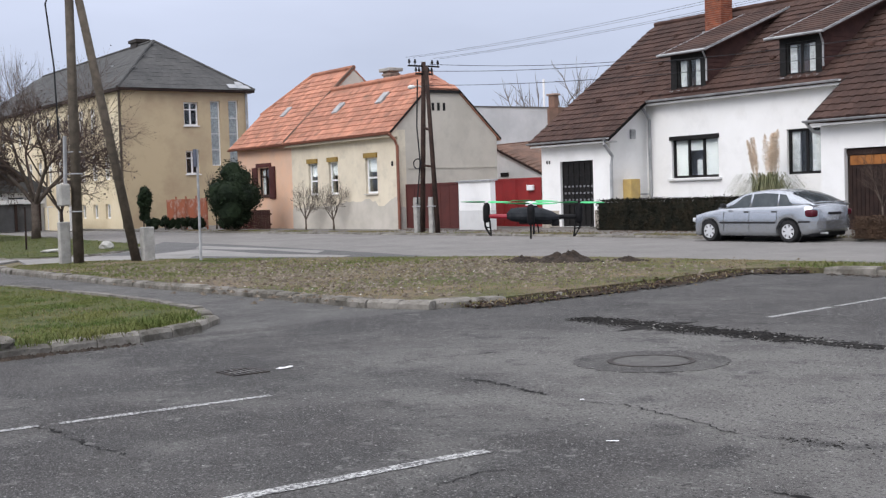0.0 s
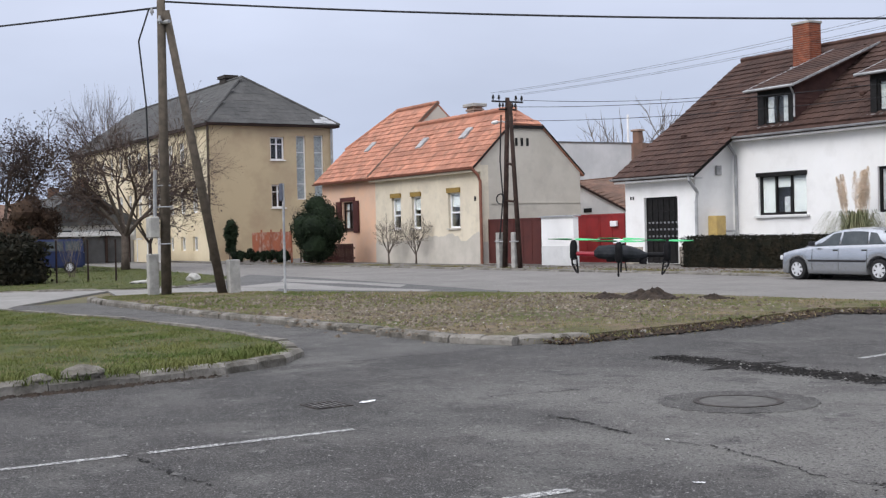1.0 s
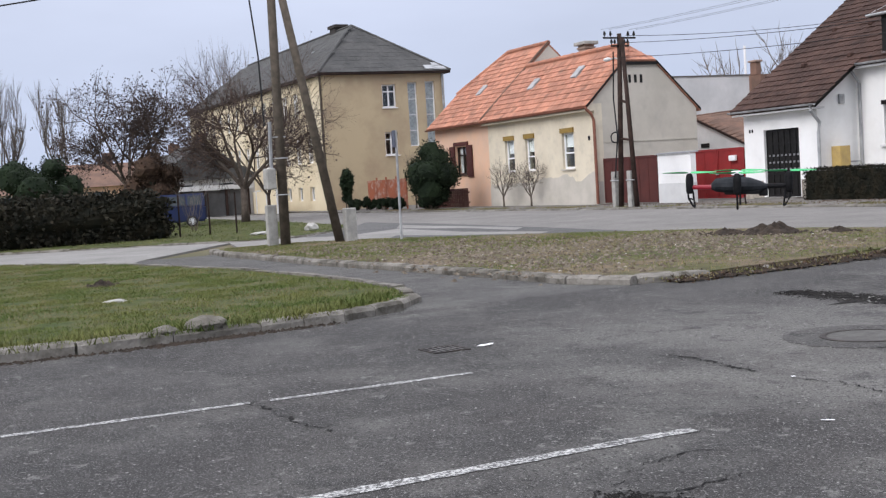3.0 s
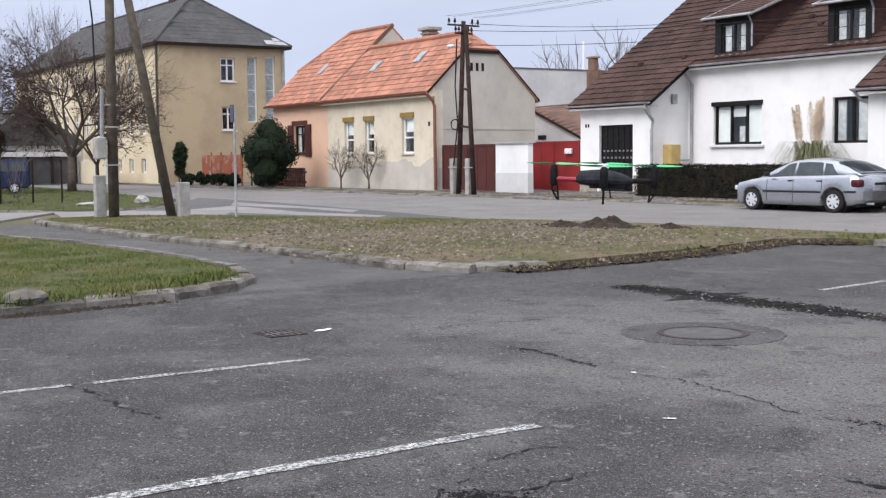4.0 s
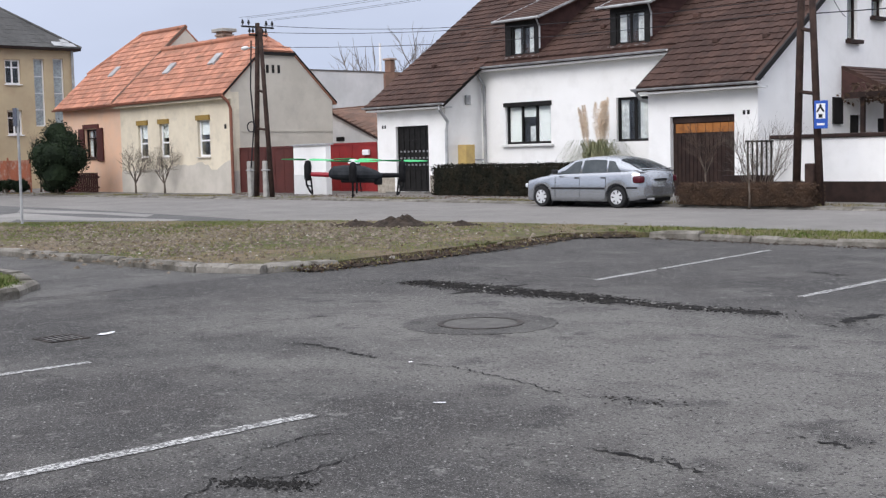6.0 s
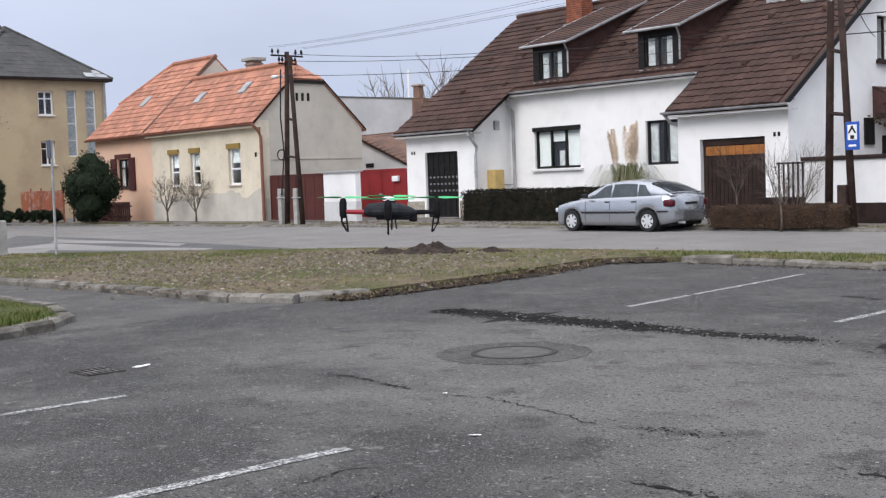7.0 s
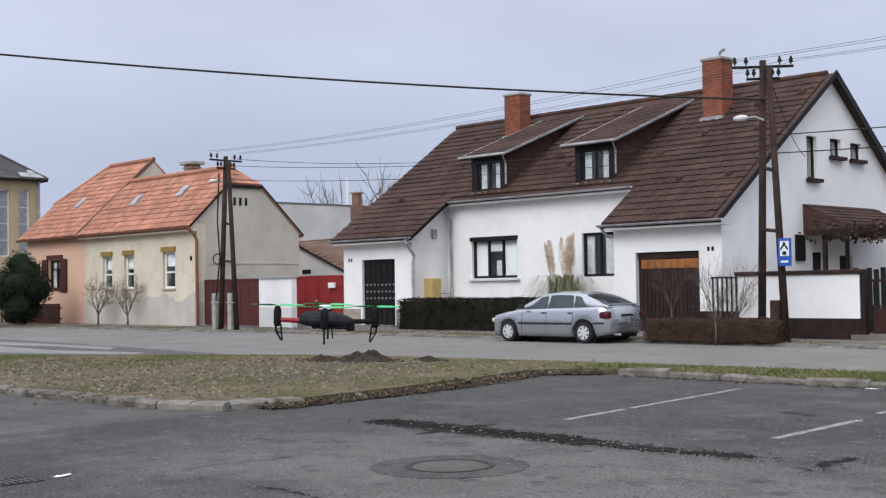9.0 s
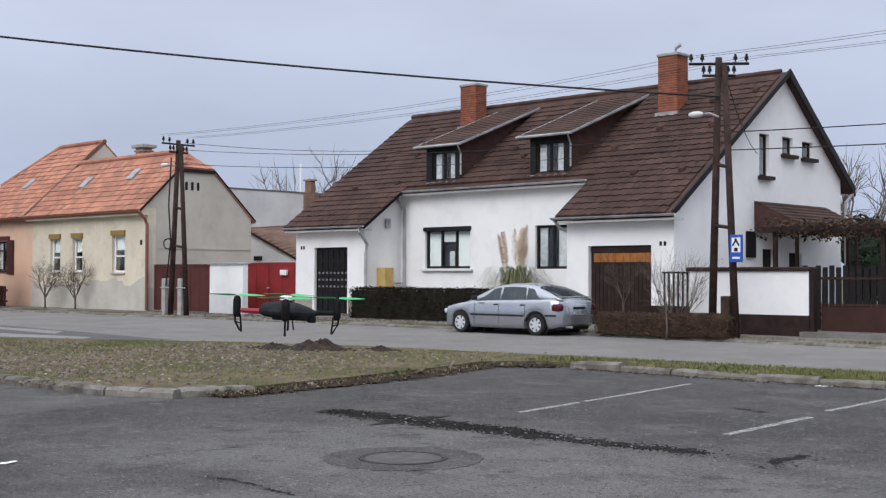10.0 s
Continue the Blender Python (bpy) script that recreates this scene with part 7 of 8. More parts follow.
def quadcopter(x, y, z):
    d = thing("quadcopter", (x, y, z), "black quadcopter with green propellers hovering in the air", "drone")
    d.rotation_euler = (radians(1), radians(2), radians(49))
    sec = [(-0.095, 0.016, 0.010, 0.012), (-0.08, 0.035, 0.018, 0.030), (-0.04, 0.048, 0.024, 0.034), (0.0, 0.046, 0.026, 0.037), (0.04, 0.042, 0.026, 0.030), (0.075, 0.032, 0.026, 0.018), (0.1, 0.014, 0.014, 0.004)]
    rings = [[(a, w * math.cos(2 * math.pi * k / 14), (up if math.sin(2 * math.pi * k / 14) > 0 else lo) * math.sin(2 * math.pi * k / 14)) for k in range(14)] for a, w, lo, up in sec]
    part("shell", loft(rings), HULL, d, "dark grey faceted shell", plan=False)
    part("belly", soft_box(bmesh.new(), -0.05, 0.075, -0.03, 0.03, -0.029, -0.012, 0.006, 2), DRONE_BLACK, d, plan=False)
    part("camera_pod", soft_box(bmesh.new(), 0.07, 0.1, -0.016, 0.016, -0.036, -0.012, 0.006, 2), DRONE_BLACK, d, plan=False)
    part("gps_cap", rod([(-0.005, 0, 0.04), (-0.005, 0, 0.052), (-0.005, 0, 0.055)], [0.022, 0.022, 0.012], 14), SIGN_WHITE, d, "white top cap", plan=False)
    part("skid", rod([(0.02, -0.02, -0.03), (0.025, -0.025, -0.062)], 0.003, 6), DRONE_BLACK, d, plan=False)
    for k, (a, spin) in enumerate(((0, 8), (90, -14), (180, 4), (270, 12))):
        c, s = math.cos(radians(a)), math.sin(radians(a))
        mx, my = 0.172 * c, 0.172 * s
        arm = part("arm", rod([(0.04 * c, 0.04 * s, 0.0), (0.1 * c, 0.1 * s, -0.002), (mx, my, 0.0)], [0.012, 0.009, 0.008], 8), DRONE_RED if a == 180 else DRONE_BLACK, d, "red arm" if a == 180 else "", plan=False)
        part("motor_pod", rod([(mx, my, -0.024), (mx, my, -0.016), (mx, my, 0.03), (mx, my, 0.046), (mx, my, 0.05)], [0.008, 0.013, 0.014, 0.010, 0.004], 12), DRONE_BLACK, arm, plan=False, smooth=True)
        leg = [(mx + c * 0.006, my + s * 0.006, -0.015), (mx + c * 0.004, my + s * 0.004, -0.04), (mx - c * 0.012, my - s * 0.012, -0.068), (mx - c * 0.02, my - s * 0.02, -0.073)]
        leg2 = [(mx - c * 0.012, my - s * 0.012, -0.015), (mx - c * 0.015, my - s * 0.015, -0.045), (mx - c * 0.018, my - s * 0.018, -0.07)]
        lb = rod(leg, 0.004, 6)
        tube(lb, leg2, 0.0035, 6)
        for q in (1, 2):
            tube(lb, [leg[q], leg2[q]], 0.0025, 5)
        part("leg", lb, DRONE_BLACK, arm, plan=False)
        pb = bmesh.new()
        for half in (0, 180):
            w = radians(spin + half)
            u, n = Vector((math.cos(w), math.sin(w), 0)), Vector((-math.sin(w), math.cos(w), 0))
            st = []
            for f, chord, tw in ((0.06, 0.006, 0.3), (0.25, 0.011, 0.30), (0.55, 0.0105, 0.24), (0.85, 0.008, 0.16), (1.0, 0.003, 0.1)):
                p = Vector((mx, my, 0.053)) + u * 0.095 * f
                e = n * chord + Vector((0, 0, chord * tw))
                st.append([tuple(p - e - Vector((0, 0, 0.0012))), tuple(p + e - Vector((0, 0, 0.0012))), tuple(p + e), tuple(p - e)])
            join(pb, loft(st))
        part("propeller", pb, PROP, arm, "bright green propeller", plan=False)
    return d


quadcopter(-3.78, 3.08, 1.43)

# ---- fittings and wear of the lot ----
mh = thing("manhole", (-7.57, 7.45, 0.0), "round cast iron manhole cover in a ring of patched asphalt", "manhole")


def disc(r0, r1, z0, z1, wob=0.0, seg=56, seed=1):
    bm = bmesh.new()
    rnd = random.Random(seed)
    offs = [1 + rnd.uniform(-wob, wob) for _ in range(seg)]
    rows = [[bm.verts.new((r * (offs[k] if r == r1 else 1) * math.cos(2 * math.pi * k / seg), r * (offs[k] if r == r1 else 1) * math.sin(2 * math.pi * k / seg), z)) for k in range(seg)] for r, z in ((r1, z0), (r1, z1), (max(r0, 0.001), z1))]
    for a, b in zip(rows, rows[1:]):
        for k in range(seg):
            bm.faces.new((a[k], a[(k + 1) % seg], b[(k + 1) % seg], b[k]))
    return bm


PATCH = asphalt("patch_asphalt", (0.055, 0.053, 0.050), (0.085, 0.082, 0.077), (0.125, 0.121, 0.113), 0.6)
part("patch_ring", disc(0.35, 0.61, -0.01, 0.0085, 0.035, 96), PATCH, mh, "darker patched ring", plan=False)
part("cover_rim", disc(0.30, 0.345, -0.01, 0.013), IRON, mh, plan=False)
part("cover", disc(0.0, 0.295, -0.01, 0.0105), material("worn_cover_iron", (0.120, 0.116, 0.109), (0.090, 0.087, 0.082), 7, 0.9, 0.05, bump=0.6, third=(0.07, 0.067, 0.063), third_scale=22, amount=0.5), mh, plan=False)
WORN_IRON = material("rubbed_iron", (0.19, 0.185, 0.18), (0.09, 0.08, 0.075), 25, 0.6, 0.2, bump=0.4)
gr = thing("drain_grate", (-9.76, 4.56, 0.0), "rusty iron drain grate sunk in the asphalt", "drain")
# no real hole: a near-black slab paints the shade between the bars
part("pit_shade", boxed(-9.92, -9.60, 4.40, 4.72, -0.02, 0.0095), TAR_PIT_SHADE, gr)
for q in ((-9.94, -9.58, 4.38, 4.405), (-9.94, -9.58, 4.715, 4.74), (-9.94, -9.915, 4.405, 4.715), (-9.605, -9.58, 4.405, 4.715)):
    part("grate_rim", boxed(*q, -0.02, 0.014), IRON, gr)
for i in range(5):
    part("bar", boxed(-9.915, -9.605, 4.445 + 0.058 * i, 4.457 + 0.058 * i, -0.01, 0.0125), WORN_IRON, gr)
part("bar", boxed(-9.768, -9.752, 4.405, 4.715, -0.01, 0.0118), WORN_IRON, gr)


def litter(x, y, w, l, ang, label):
    rnd = random.Random(int(-x * 50))
    bm = bmesh.new()
    bmesh.ops.create_grid(bm, x_segments=6, y_segments=4, size=0.5)
    c, s = math.cos(radians(ang)), math.sin(radians(ang))
    for v in bm.verts:
        px, py = v.co.x * l, v.co.y * w * (1.15 - 1.5 * abs(v.co.x)) * rnd.uniform(0.8, 1.15)
        v.co = Vector((x + (px * c - py * s) / K, y + (px * s + py * c) / K, (0.010 + rnd.uniform(0, 0.2) * min(w, 0.04)) / K))
    solid("paper_scrap", bm, SIGN_WHITE, label, "litter")


litter(-9.69, 4.94, 0.075, 0.18, 110, "crumpled white paper scrap by the drain")
litter(-5.27, 4.86, 0.03, 0.07, 60, "small white paper scrap on the asphalt")
litter(-8.15, 16.45, 0.10, 0.22, 20, "white paper scrap by the kerb")
litter(-6.5, 5.7, 0.025, 0.035, 10, "tiny white paper scrap")


def crack(pts, width, seed, label="dark crack in the asphalt"):
    """A wandering crack of changing width, filled with dark dirt."""
    rnd = random.Random(seed)
    bm = bmesh.new()
    line = along(pts, 0.035)
    last = None
    w = width
    for i, (x, y, a) in enumerate(line):
        o = 0.035 * noise.noise(Vector((i * 0.4, seed * 3.1, 0))) + 0.016 * rnd.gauss(0, 1) + 0.12 * noise.noise(Vector((i * 0.03, seed * 1.3, 5)))
        w = 0.62 * (width + 0.005) * (0.05 + 1.1 * abs(noise.noise(Vector((i * 0.35, seed * 7.7, 2)))) + 0.5 * rnd.random() ** 2) * min(1, 0.2 + 4 * min(i, len(line) - 1 - i) / len(line))
        nx, ny = -math.sin(a), math.cos(a)
        pair = (bm.verts.new((x + nx * (o - w), y + ny * (o - w), 0.0088)), bm.verts.new((x + nx * (o + w), y + ny * (o + w), 0.0088)))
        if last and noise.noise(Vector((i * 0.15, seed * 5.3, 8))) > -0.22:
            bm.faces.new((last[0], last[1], pair[1], pair[0]))
        last = pair
    for i, (x, y, a) in enumerate(line):
        for _ in range(1 + int(45 * width)):
            f = rnd.gauss(0, 0.75 * width + 0.01)
            px, py, r = x - math.sin(a) * f + rnd.uniform(-0.05, 0.05), y + math.cos(a) * f + rnd.uniform(-0.05, 0.05), rnd.uniform(0.003, 0.010 + 0.06 * width)
            bm.faces.new([bm.verts.new((px + r * rnd.uniform(0.5, 1.2) * math.cos(b), py + r * rnd.uniform(0.5, 1.2) * math.sin(b), 0.0092 + 0.0004 * rnd.random())) for b in (0.3, 1.7, 3.3, 4.9)])
    solid("asphalt_crack", bm, TAR_PIT_SHADE, label, "crack", "structure", "asphalt cracks")


for i, (pts, w) in enumerate((
    ([(-8.05, 5.7), (-7.5, 5.72), (-6.85, 5.66)], 0.06), ([(-6.6, 5.62), (-6.1, 5.7), (-5.7, 5.67), (-5.3, 5.67), (-4.95, 5.62), (-4.6, 5.67)], 0.015),
    ([(-4.5, 2.6), (-4.74, 3.05), (-4.82, 3.3)], 0.018), ([(-4.6, 3.1), (-4.56, 3.37), (-4.63, 3.75)], 0.02), ([(-4.62, 3.05), (-4.48, 3.2), (-4.37, 3.32)], 0.05), ([(-5.06, 3.3), (-5.1, 3.82), (-5.1, 4.3)], 0.014), ([(-4.85, 1.9), (-5.0, 2.25), (-5.03, 2.6)], 0.015),
    ([(-8.5, 2.38), (-7.9, 2.45), (-7.5, 2.43), (-7.0, 2.5)], 0.035), ([(-9.0, 1.3), (-9.3, 1.9)], 0.018), ([(-3.85, 4.62), (-3.5, 4.68), (-3.1, 4.65)], 0.045), ([(-3.25, 5.58), (-2.9, 5.56)], 0.06), ([(-5.08, 9.15), (-5.14, 9.6), (-5.18, 10.1)], 0.17), ([(-7.65, 13.02), (-7.05, 12.86)], 0.12),
    ([(-12.92, 5.3), (-12.98, 6.3), (-13.1, 7.5), (-13.12, 8.7)], 0.028), ([(-9.6, 4.9), (-9.2, 5.5), (-9.3, 6.3), (-9.0, 7.4)], 0.012), ([(-11.0, 9.6), (-10.5, 10.3), (-9.6, 10.3)], 0.03), ([(-10.6, 11.5), (-9.9, 12.4), (-9.8, 13.4)], 0.02), ([(-12.0, 1.6), (-11.2, 2.6), (-10.9, 3.6)], 0.014))):
    crack(pts, w, i + 1)


def rubble(name, pts, n, spread, size, label, mat, flat=1.0, seed=1, z=0.006):
    """Loose stones and crumbs strewn along a line, as one mesh."""
    rnd = random.Random(seed)
    line = along(pts, 0.05)
    verts, faces = [], []
    for _ in range(n):
        x, y, a = line[rnd.randrange(len(line))]
        x, y = x + rnd.gauss(0, spread), y + rnd.gauss(0, spread)
        r = size * rnd.uniform(0.3, 1.0) ** 1.5
        n0 = len(verts)
        for k in range(5):
            b = 2 * math.pi * k / 5 + rnd.random()
            verts.append((x * K + r * math.cos(b), y * K + r * math.sin(b), z * K - 0.002))
        verts.append((x * K + rnd.uniform(-0.3, 0.3) * r, y * K + rnd.uniform(-0.3, 0.3) * r, z * K + r * rnd.uniform(0.4, 0.9) * flat))
        faces += [(n0 + k, n0 + (k + 1) % 5, n0 + 5) for k in range(5)]
    me = bpy.data.meshes.new(name)
    me.from_pydata(verts, [], faces)
    me.materials.append(mat)
    return tagged(new(name, me), label, "debris", kind="stuff")


RIP = [(-10.7, 9.45), (-9.8, 9.45), (-9.1, 9.4), (-8.4, 9.5), (-7.6, 9.4), (-6.9, 9.42), (-5.85, 9.55)]
bm = bmesh.new()
last = None
for i, (x, y, a) in enumerate(along(RIP, 0.05)):
    w = (0.11 + 0.55 * abs(noise.noise(Vector((i * 0.22, 1.7, 0))))) * min(1, 0.1 + i / 14) * (1.25 if i < 38 else 0.75 if i < 54 else 0.5)
    up, down = (0.65 + 0.9 * abs(noise.noise(Vector((i * 1.7, k, 4)))) for k in (2.3, 7.9))
    o = 0.07 * noise.noise(Vector((i * 0.3, 9.1, 0)))
    pair = (bm.verts.new((x, y + o - w * down, 0.0088)), bm.verts.new((x, y + o + w * up, 0.0088)))
    if last:
        bm.faces.new((last[0], last[1], pair[1], pair[0]))
    last = pair
solid("broken_strip", bm, RUBBLE, "ripped-up strip of broken dark asphalt", "crack", "structure")
rubble("asphalt_rubble", RIP[:5], 5200, 0.13, 0.018, "crumbled asphalt along the ripped strip", RUBBLE, 0.45, seed=2, z=0.009)
rubble("asphalt_rubble", RIP, 2200, 0.11, 0.018, "crumbled asphalt along the ripped strip", RUBBLE, 0.45, seed=3, z=0.009)
PEBBLE = material("pale_grit", (0.20, 0.195, 0.185), (0.13, 0.128, 0.12), 30, 0.9, spread=0.4)
rubble("loose_grit", [(-12, 0), (-4, 6), (-12, 6), (-3, 12), (-12, 12), (-4, 3)], 2600, 1.5, 0.011, "scattered pale grit on the asphalt", PEBBLE, seed=5)
rubble("edge_dirt", [(-13.0, 9.6), (-13.2, 12), (-13.55, 14.1), (-14.1, 16.0), (-13.2, 16.6)], 3200, 0.13, 0.045, "earth and dead leaves spilling over the verge edge", SOIL, seed=6, z=0.03)
rubble("asphalt_rubble", [(-10.2, 9.42), (-9.1, 9.4), (-7.6, 9.4), (-6.4, 9.45)], 70, 0.14, 0.024, "pale broken chips among the ripped asphalt", PEBBLE, 0.6, seed=14, z=0.011)
rubble("asphalt_rubble", [(-4.68, 3.02), (-4.5, 3.13), (-4.36, 3.22)], 420, 0.05, 0.011, "dark crumbled asphalt in a worn spot", TAR_PIT_SHADE, 0.4, seed=15, z=0.009)
rubble("asphalt_rubble", [(-4.6, 5.68), (-4.1, 5.76)], 60, 0.06, 0.014, "dark crumbs trailing from a crack", RUBBLE, 0.4, seed=16, z=0.009)
BANK = [(-13.02, 9.5), (-13.28, 12), (-13.62, 14.1), (-14.12, 15.95), (-13.5, 16.6)]
rubble("bank_clods", BANK, 900, 0.05, 0.085, "dark broken earth bank along the verge edge", SOIL, 1.0, seed=18, z=0.02)
rubble("bank_stones", BANK, 260, 0.07, 0.075, "broken kerb lumps in the earth bank", KERB, 0.8, seed=19, z=0.03)
rubble("verge_stones", [(-26, 9.6), (-15, 9.8), (-24, 12.5), (-14.8, 13), (-21, 15), (-15, 16.2)], 260, 0.8, 0.035, "pale stones strewn on the bare verge", FIELD_STONE, 0.6, seed=20, z=0.09)
rubble("edge_dirt", [(-12.38, 2.5), (-12.42, 3.1), (-12.5, 3.6)], 500, 0.06, 0.03, "earth and leaves below the broken kerb", SOIL, seed=17)
rubble("edge_dirt", [(-12.35, 0), (-12.4, 2.4), (-12.65, 4.6)], 900, 0.07, 0.03, "earth along the broken kerb", SOIL, seed=7)
rubble("edge_dirt", [(-12.6, 16.55), (-2, 16.65)], 900, 0.1, 0.03, "earth along the kerb", SOIL, seed=8)
rubble("verge_clods", [(-27, 9.5), (-15, 9.6), (-26, 12), (-14.5, 13), (-22, 14.5), (-15, 16)], 4200, 0.9, 0.055, "clods and stones on the bare verge", material("clod_soil", (0.09, 0.068, 0.048), (0.22, 0.19, 0.15), 9, 0.95, spread=0.45), seed=9, z=0.095)
rubble("fallen_leaves", [(-31, 28.9), (-25, 28.9), (-44, 28.1), (-37, 27.9), (-20, 27)], 1500, 0.4, 0.035, "fallen brown leaves before the hedge", DRY_LEAF, seed=10, z=0.075)


def mound(x, y, rx, ry, h, seed):
    bm = bmesh.new()
    bmesh.ops.create_grid(bm, x_segments=28, y_segments=22, size=1)
    for v in bm.verts:
        d = math.hypot(v.co.x, v.co.y)
        e = max(0.0, 1 - d ** 2.4)
        n = noise.noise(Vector((v.co.x * 3, v.co.y * 3, seed))) + 0.6 * noise.noise(Vector((v.co.x * 9, v.co.y * 9, seed)))
        v.co = Vector((x + v.co.x * rx, y + v.co.y * ry, 0.085 + h * (e * (0.75 + 0.6 * n)) - 0.02 * (d > 0.95)))
    solid("soil_mound", bm, SOIL, "heap of dark dug soil on the verge", "soil heap")
    rubble("soil_clods", [(x - rx * 0.7, y), (x + rx * 0.7, y)], 420, ry * 0.5, 0.06, "dark clods round the soil heap", SOIL, seed=seed, z=0.1)


EDGE = [(-12.95, 9.4), (-13.2, 12), (-13.55, 14.1), (-14.1, 16.0), (-13.2, 16.6)]
rnd = random.Random(21)
line = along(EDGE, 0.04)
for mat, n, spread, size, label in ((DRY_LEAF, 1700, 0.14, 0.026, "brown dead leaves along the verge edge"), (STRAW, 700, 0.2, 0.026, "pale dry stalks along the verge edge")):
    pts = []
    for _ in range(n):
        x, y, a = line[rnd.randrange(len(line))]
        pts.append(((x + rnd.gauss(0, spread)) * K, (y + rnd.gauss(0, spread * 0.5)) * K, abs(rnd.gauss(0.03, 0.028))))
    tagged(scatter("leaf_litter", pts, size, mat, None, 2.5, seed=n), label, "leaf litter")
mound(-18.75, 16.05, 0.62, 0.55, 0.22, 4)
mound(-17.6, 16.7, 0.27, 0.2, 0.11, 5)
mound(-19.5, 15.6, 0.4, 0.35, 0.12, 6)
mound(-20.8, 3.5, 0.2, 0.2, 0.12, 8)


def stone(x, y, s, label, mat=FIELD_STONE):
    bm = bmesh.new()
    bmesh.ops.create_icosphere(bm, subdivisions=3, radius=1)
    for v in bm.verts:
        n = 1 + 0.3 * noise.noise(v.co * 1.7 + Vector((x, y, 0)))
        v.co = Vector((x + v.co.x * s[0] * n, y + v.co.y * s[1] * n, max(0.04, 0.06 + s[2] * (0.6 + v.co.z * n))))
    solid("boulder", bm, mat, label, "stone", smooth=False)


stone(-39.6, 12.0, (0.16, 0.36, 0.07), "flat whitish stone on the lawn")
stone(-40.1, 14.0, (0.22, 0.22, 0.17), "whitish boulder on the lawn")
stone(-41.0, 12.8, (0.15, 0.15, 0.11), "small whitish boulder on the lawn")
stone(-17.3, 3.05, (0.14, 0.17, 0.05), "flat pale stone in the lawn")
stone(-12.72, 3.15, (0.17, 0.24, 0.11), "broken concrete lump in the kerb", KERB)
stone(-12.62, 2.68, (0.11, 0.15, 0.08), "broken concrete lump in the kerb", KERB)


# ---- grass ----
def tufts(name, outline, n, hgt, mat, label, seed, near, z, dense=None, blade=0.006):
    """Single grass blades inside an outline, thicker towards the near corner, as one mesh."""
    rnd = np.random.RandomState(seed)
    verts, faces = [], []
    made = 0
    while made < n:
        x, y = rnd.uniform(*near[0]), rnd.uniform(*near[1])
        if not inside(x, y, outline):
            continue
        if dense and noise.noise(Vector((x * dense, y * dense, seed))) + rnd.uniform(-0.35, 0.35) < 0:
            continue
        made += 1
        for k in range(3):
            a, l = rnd.uniform(0, 6.283), hgt * rnd.uniform(0.4, 1.25)
            bx, by = x * K + rnd.normal(0, 0.025), y * K + rnd.normal(0, 0.025)
            w = blade
            n0 = len(verts)
            verts += [(bx - w * math.sin(a), by + w * math.cos(a), z * K - 0.005), (bx + w * math.sin(a), by - w * math.cos(a), z * K - 0.005), (bx + math.cos(a) * l * 0.7, by + math.sin(a) * l * 0.7, z * K + l)]
            faces.append((n0, n0 + 1, n0 + 2))
    me = bpy.data.meshes.new(name)
    me.from_pydata(verts, [], faces)
    me.materials.append(mat)
    tagged(new(name, me), label, "grass", kind="stuff")


tufts("lawn_grass", LEFT_ISLAND, 60000, 0.028, BLADE, "short green and yellow winter grass", 1, ((-32, -12), (-3, 7)), 0.10, 1.3, 0.0045)
tufts("edge_grass", [(-13.6, 8.8), (-12.85, 9.6), (-13.1, 12), (-13.5, 14.2), (-13.9, 15.9), (-14.6, 15.9), (-14.0, 14), (-13.6, 12)], 600, 0.04, STRAW, "dry grass hanging over the verge edge", 12, ((-14.7, -12.8), (8.8, 16)), 0.05)
tufts("lawn_grass", LEFT_ISLAND, 9000, 0.03, STRAW, "dry yellow stalks in the lawn", 31, ((-32, -12), (-3, 7)), 0.10, 0.5, 0.004)
tufts("kerb_top_grass", [(-12.4, -4), (-12.4, 2), (-12.75, 4.7), (-14, 6), (-14.5, 5.8), (-13.1, 4.5), (-12.75, -4)], 2500, 0.09, BLADE, "grass hanging over the lawn kerb", 13, ((-14.6, -12.3), (-4, 6.2)), 0.1)
tufts("verge_grass", MID_ISLAND, 4500, 0.03, STRAW, "dry yellow grass on the verge", 2, ((-31, -12), (7.5, 18.5)), 0.09, 0.35)
tufts("verge_grass", MID_ISLAND, 9000, 0.018, BLADE, "green grass patches on the verge", 3, ((-31, 4), (8, 19)), 0.09, 0.28)
tufts("verge_grass", MID_ISLAND, 9000, 0.022, BLADE, "greener grass on the verge by the poles", 33, ((-31, -21), (8, 17)), 0.09, 0.6)
tufts("strip_grass", MID_ISLAND, 7000, 0.045, BLADE, "green grass strip behind the kerb", 4, ((-14, 6), (16.7, 18.8)), 0.09)
tufts("far_grass", FAR_VERGE, 9000, 0.06, BLADE, "green grass by the side road", 5, ((-70, -36), (2, 18)), 0.06)
tufts("kerb_grass", [(-62, 24.8), (-30, 26.4), (20, 26.0), (20, 26.9), (-30, 27.3), (-62, 25.8)], 5000, 0.06, STRAW, "dry grass along the street kerb", 6, ((-60, 0), (24.8, 27.3)), 0.07, 0.5)


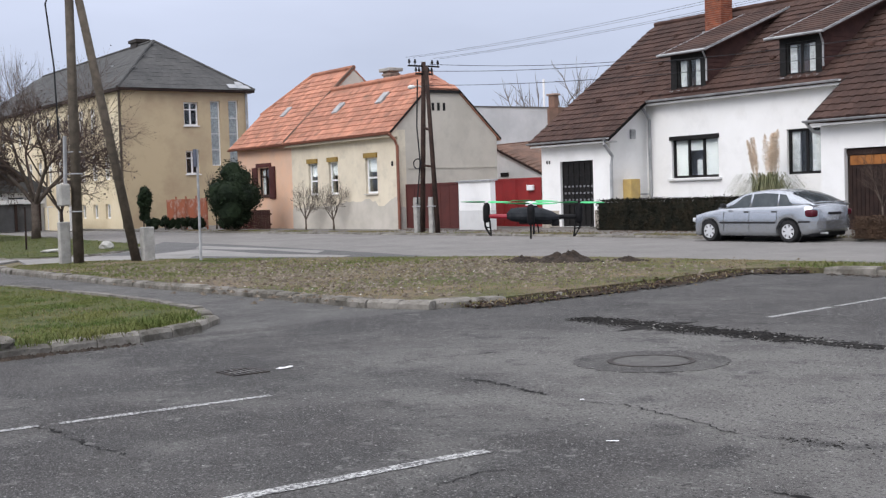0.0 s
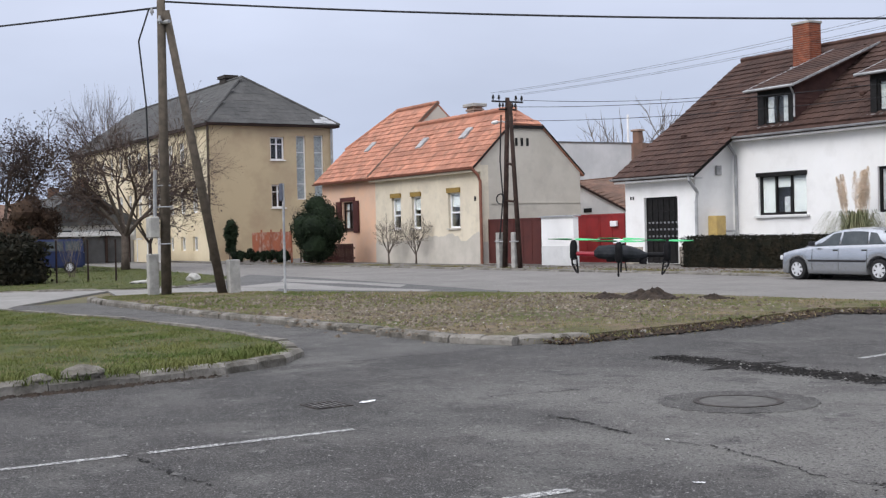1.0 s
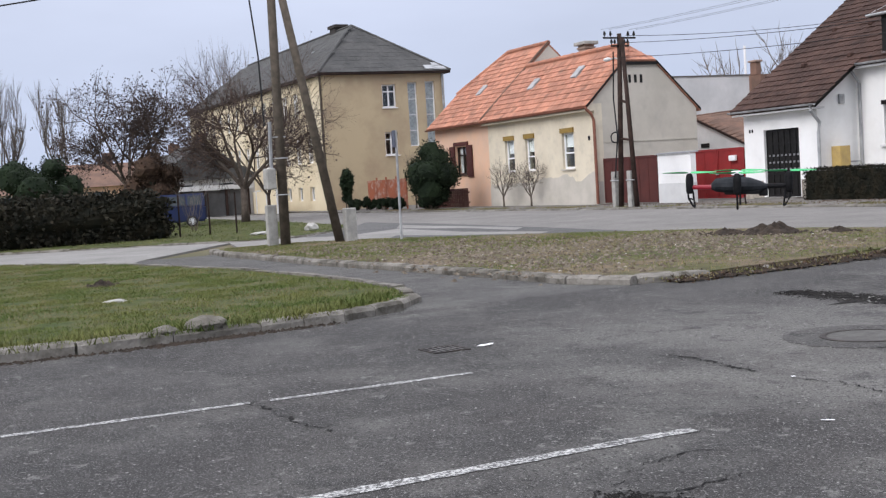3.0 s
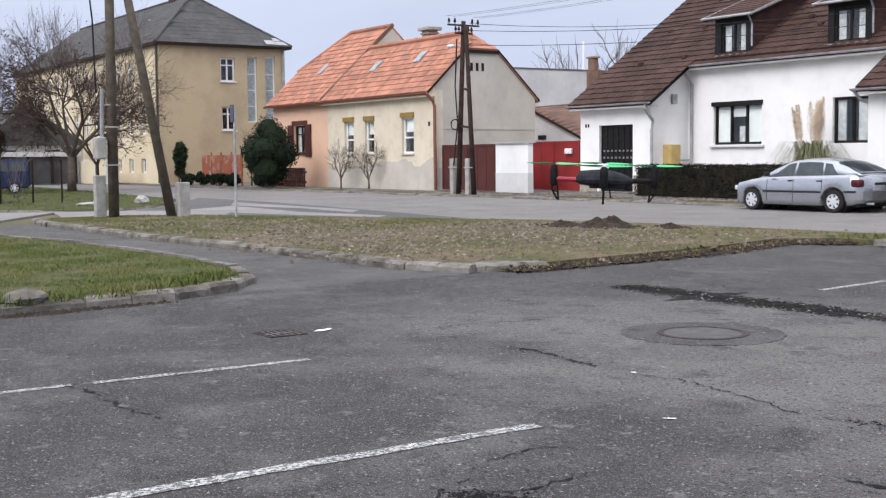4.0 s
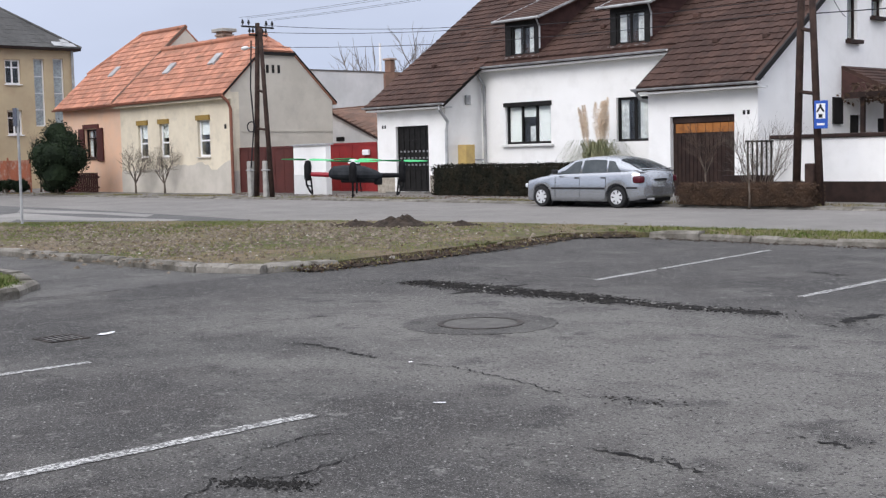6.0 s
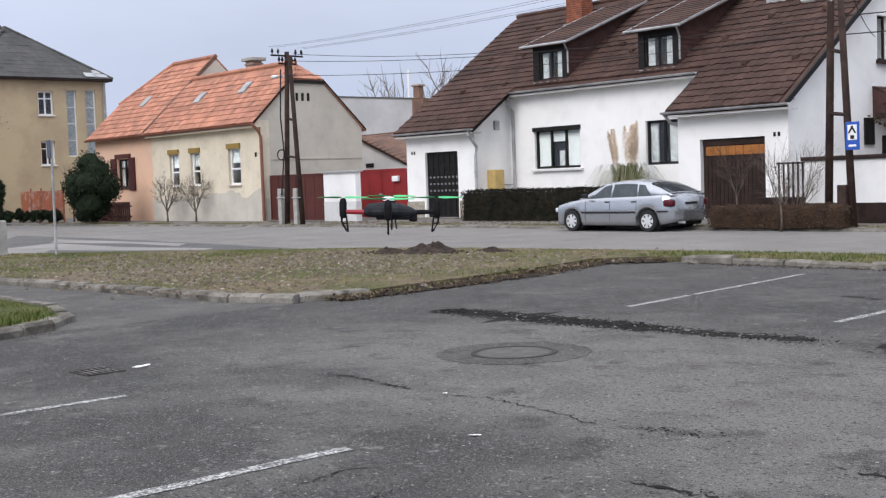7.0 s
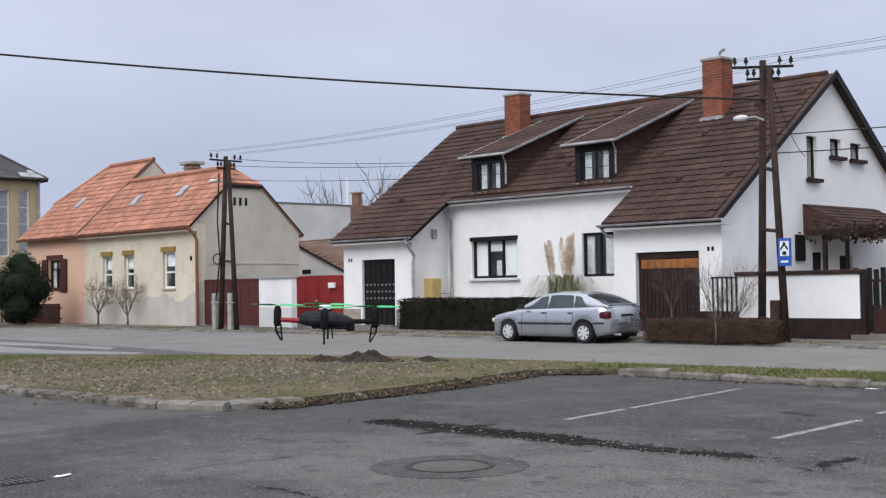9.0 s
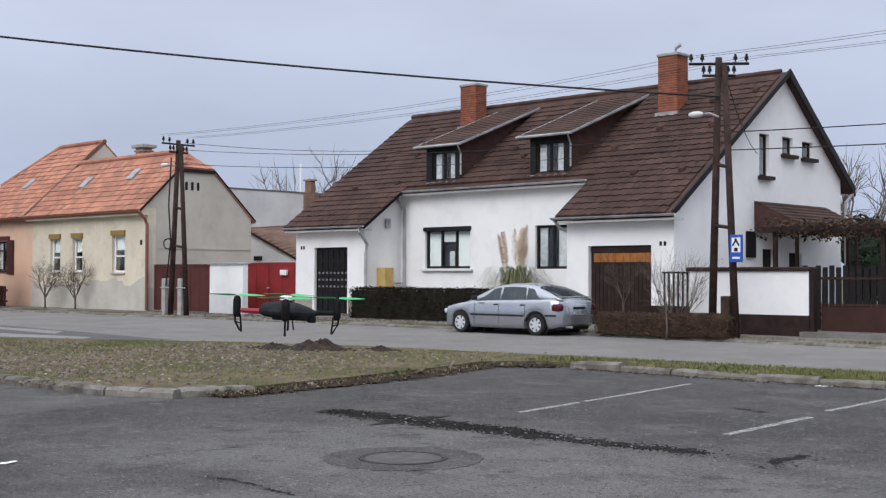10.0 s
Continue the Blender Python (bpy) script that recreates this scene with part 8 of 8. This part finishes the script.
# ---- far houses ----
def far_house(x, y, lx, ly, wall_h, ridge, wall_mat, roof_mat, label, along_x=True):
    h = thing("house", (x, y, 0), label, "house")
    part("wall", boxed(x - lx, x + lx, y - ly, y + ly, 0, wall_h), wall_mat, h)
    e = 0.4
    if along_x:
        part("roof", hull(bmesh.new(), ((x - lx - e, y - ly - e, wall_h), (x - lx - e, y + ly + e, wall_h), (x - lx - e, y, ridge)), ((x + lx + e, y - ly - e, wall_h), (x + lx + e, y + ly + e, wall_h), (x + lx + e, y, ridge))), roof_mat, h)
    else:
        part("roof", hull(bmesh.new(), ((x - lx - e, y - ly - e, wall_h), (x + lx + e, y - ly - e, wall_h), (x, y - ly - e, ridge)), ((x - lx - e, y + ly + e, wall_h), (x + lx + e, y + ly + e, wall_h), (x, y + ly + e, ridge))), roof_mat, h)
    for k in (-0.5, 0.3):
        part("window", boxed(x + lx, x + lx + 0.05, y + k * ly, y + k * ly + 0.9, 1.0, 2.2), CAR_GLASS, h)
    part("chimney", boxed(x - 0.4, x + 0.3, y + 0.4, y + 1.1, wall_h, ridge + 0.8), OLD_TILE, h)
    return h


far_house(-96, 16.6, 4, 2.4, 2.6, 4.4, PEACH, OLD_TILE, "small far house with a red tile roof", False)
far_house(-90, 20.4, 5, 2.4, 2.6, 4.6, CREAM, SLATE, "far house with a grey roof", True)
far_house(-108, 11.0, 5, 2.2, 2.4, 4.3, SHADE_WHITE, OLD_TILE, "far low house with a brown roof", False)
porch_house = far_house(-82, 20.4, 3, 3.4, 2.5, 4.9, SHADE_WHITE, SLATE, "grey-roofed house with a dark open porch", True)
# the porch's inner shade is a flat dark sheet on the solid wall
part("porch_opening", boxed(-78.99, -78.93, 17.3, 23.3, 0.05, 1.75), ROOM_SHADE, porch_house)
for y in (17.2, 18.7, 20.2, 21.7, 23.2):
    part("porch_post", boxed(-78.9, -78.75, y, y + 0.15, 0.05, 1.8), DARK_WOOD, porch_house)
part("porch_beam", boxed(-78.92, -78.7, 17.0, 23.6, 1.8, 2.1), SHADE_WHITE, porch_house)
for i, y in enumerate((10.2, 11.3, 12.3, 13.6)):
    fp = thing("fence_post", (-43.5, y, 0.06), "thin dark fence post on the lawn", "post", "lawn fence posts")
    part("post", rod([(0, 0, -0.03), (0.02, 0, 1.35)], 0.03, 6), DARK_WOOD, fp, plan=False)
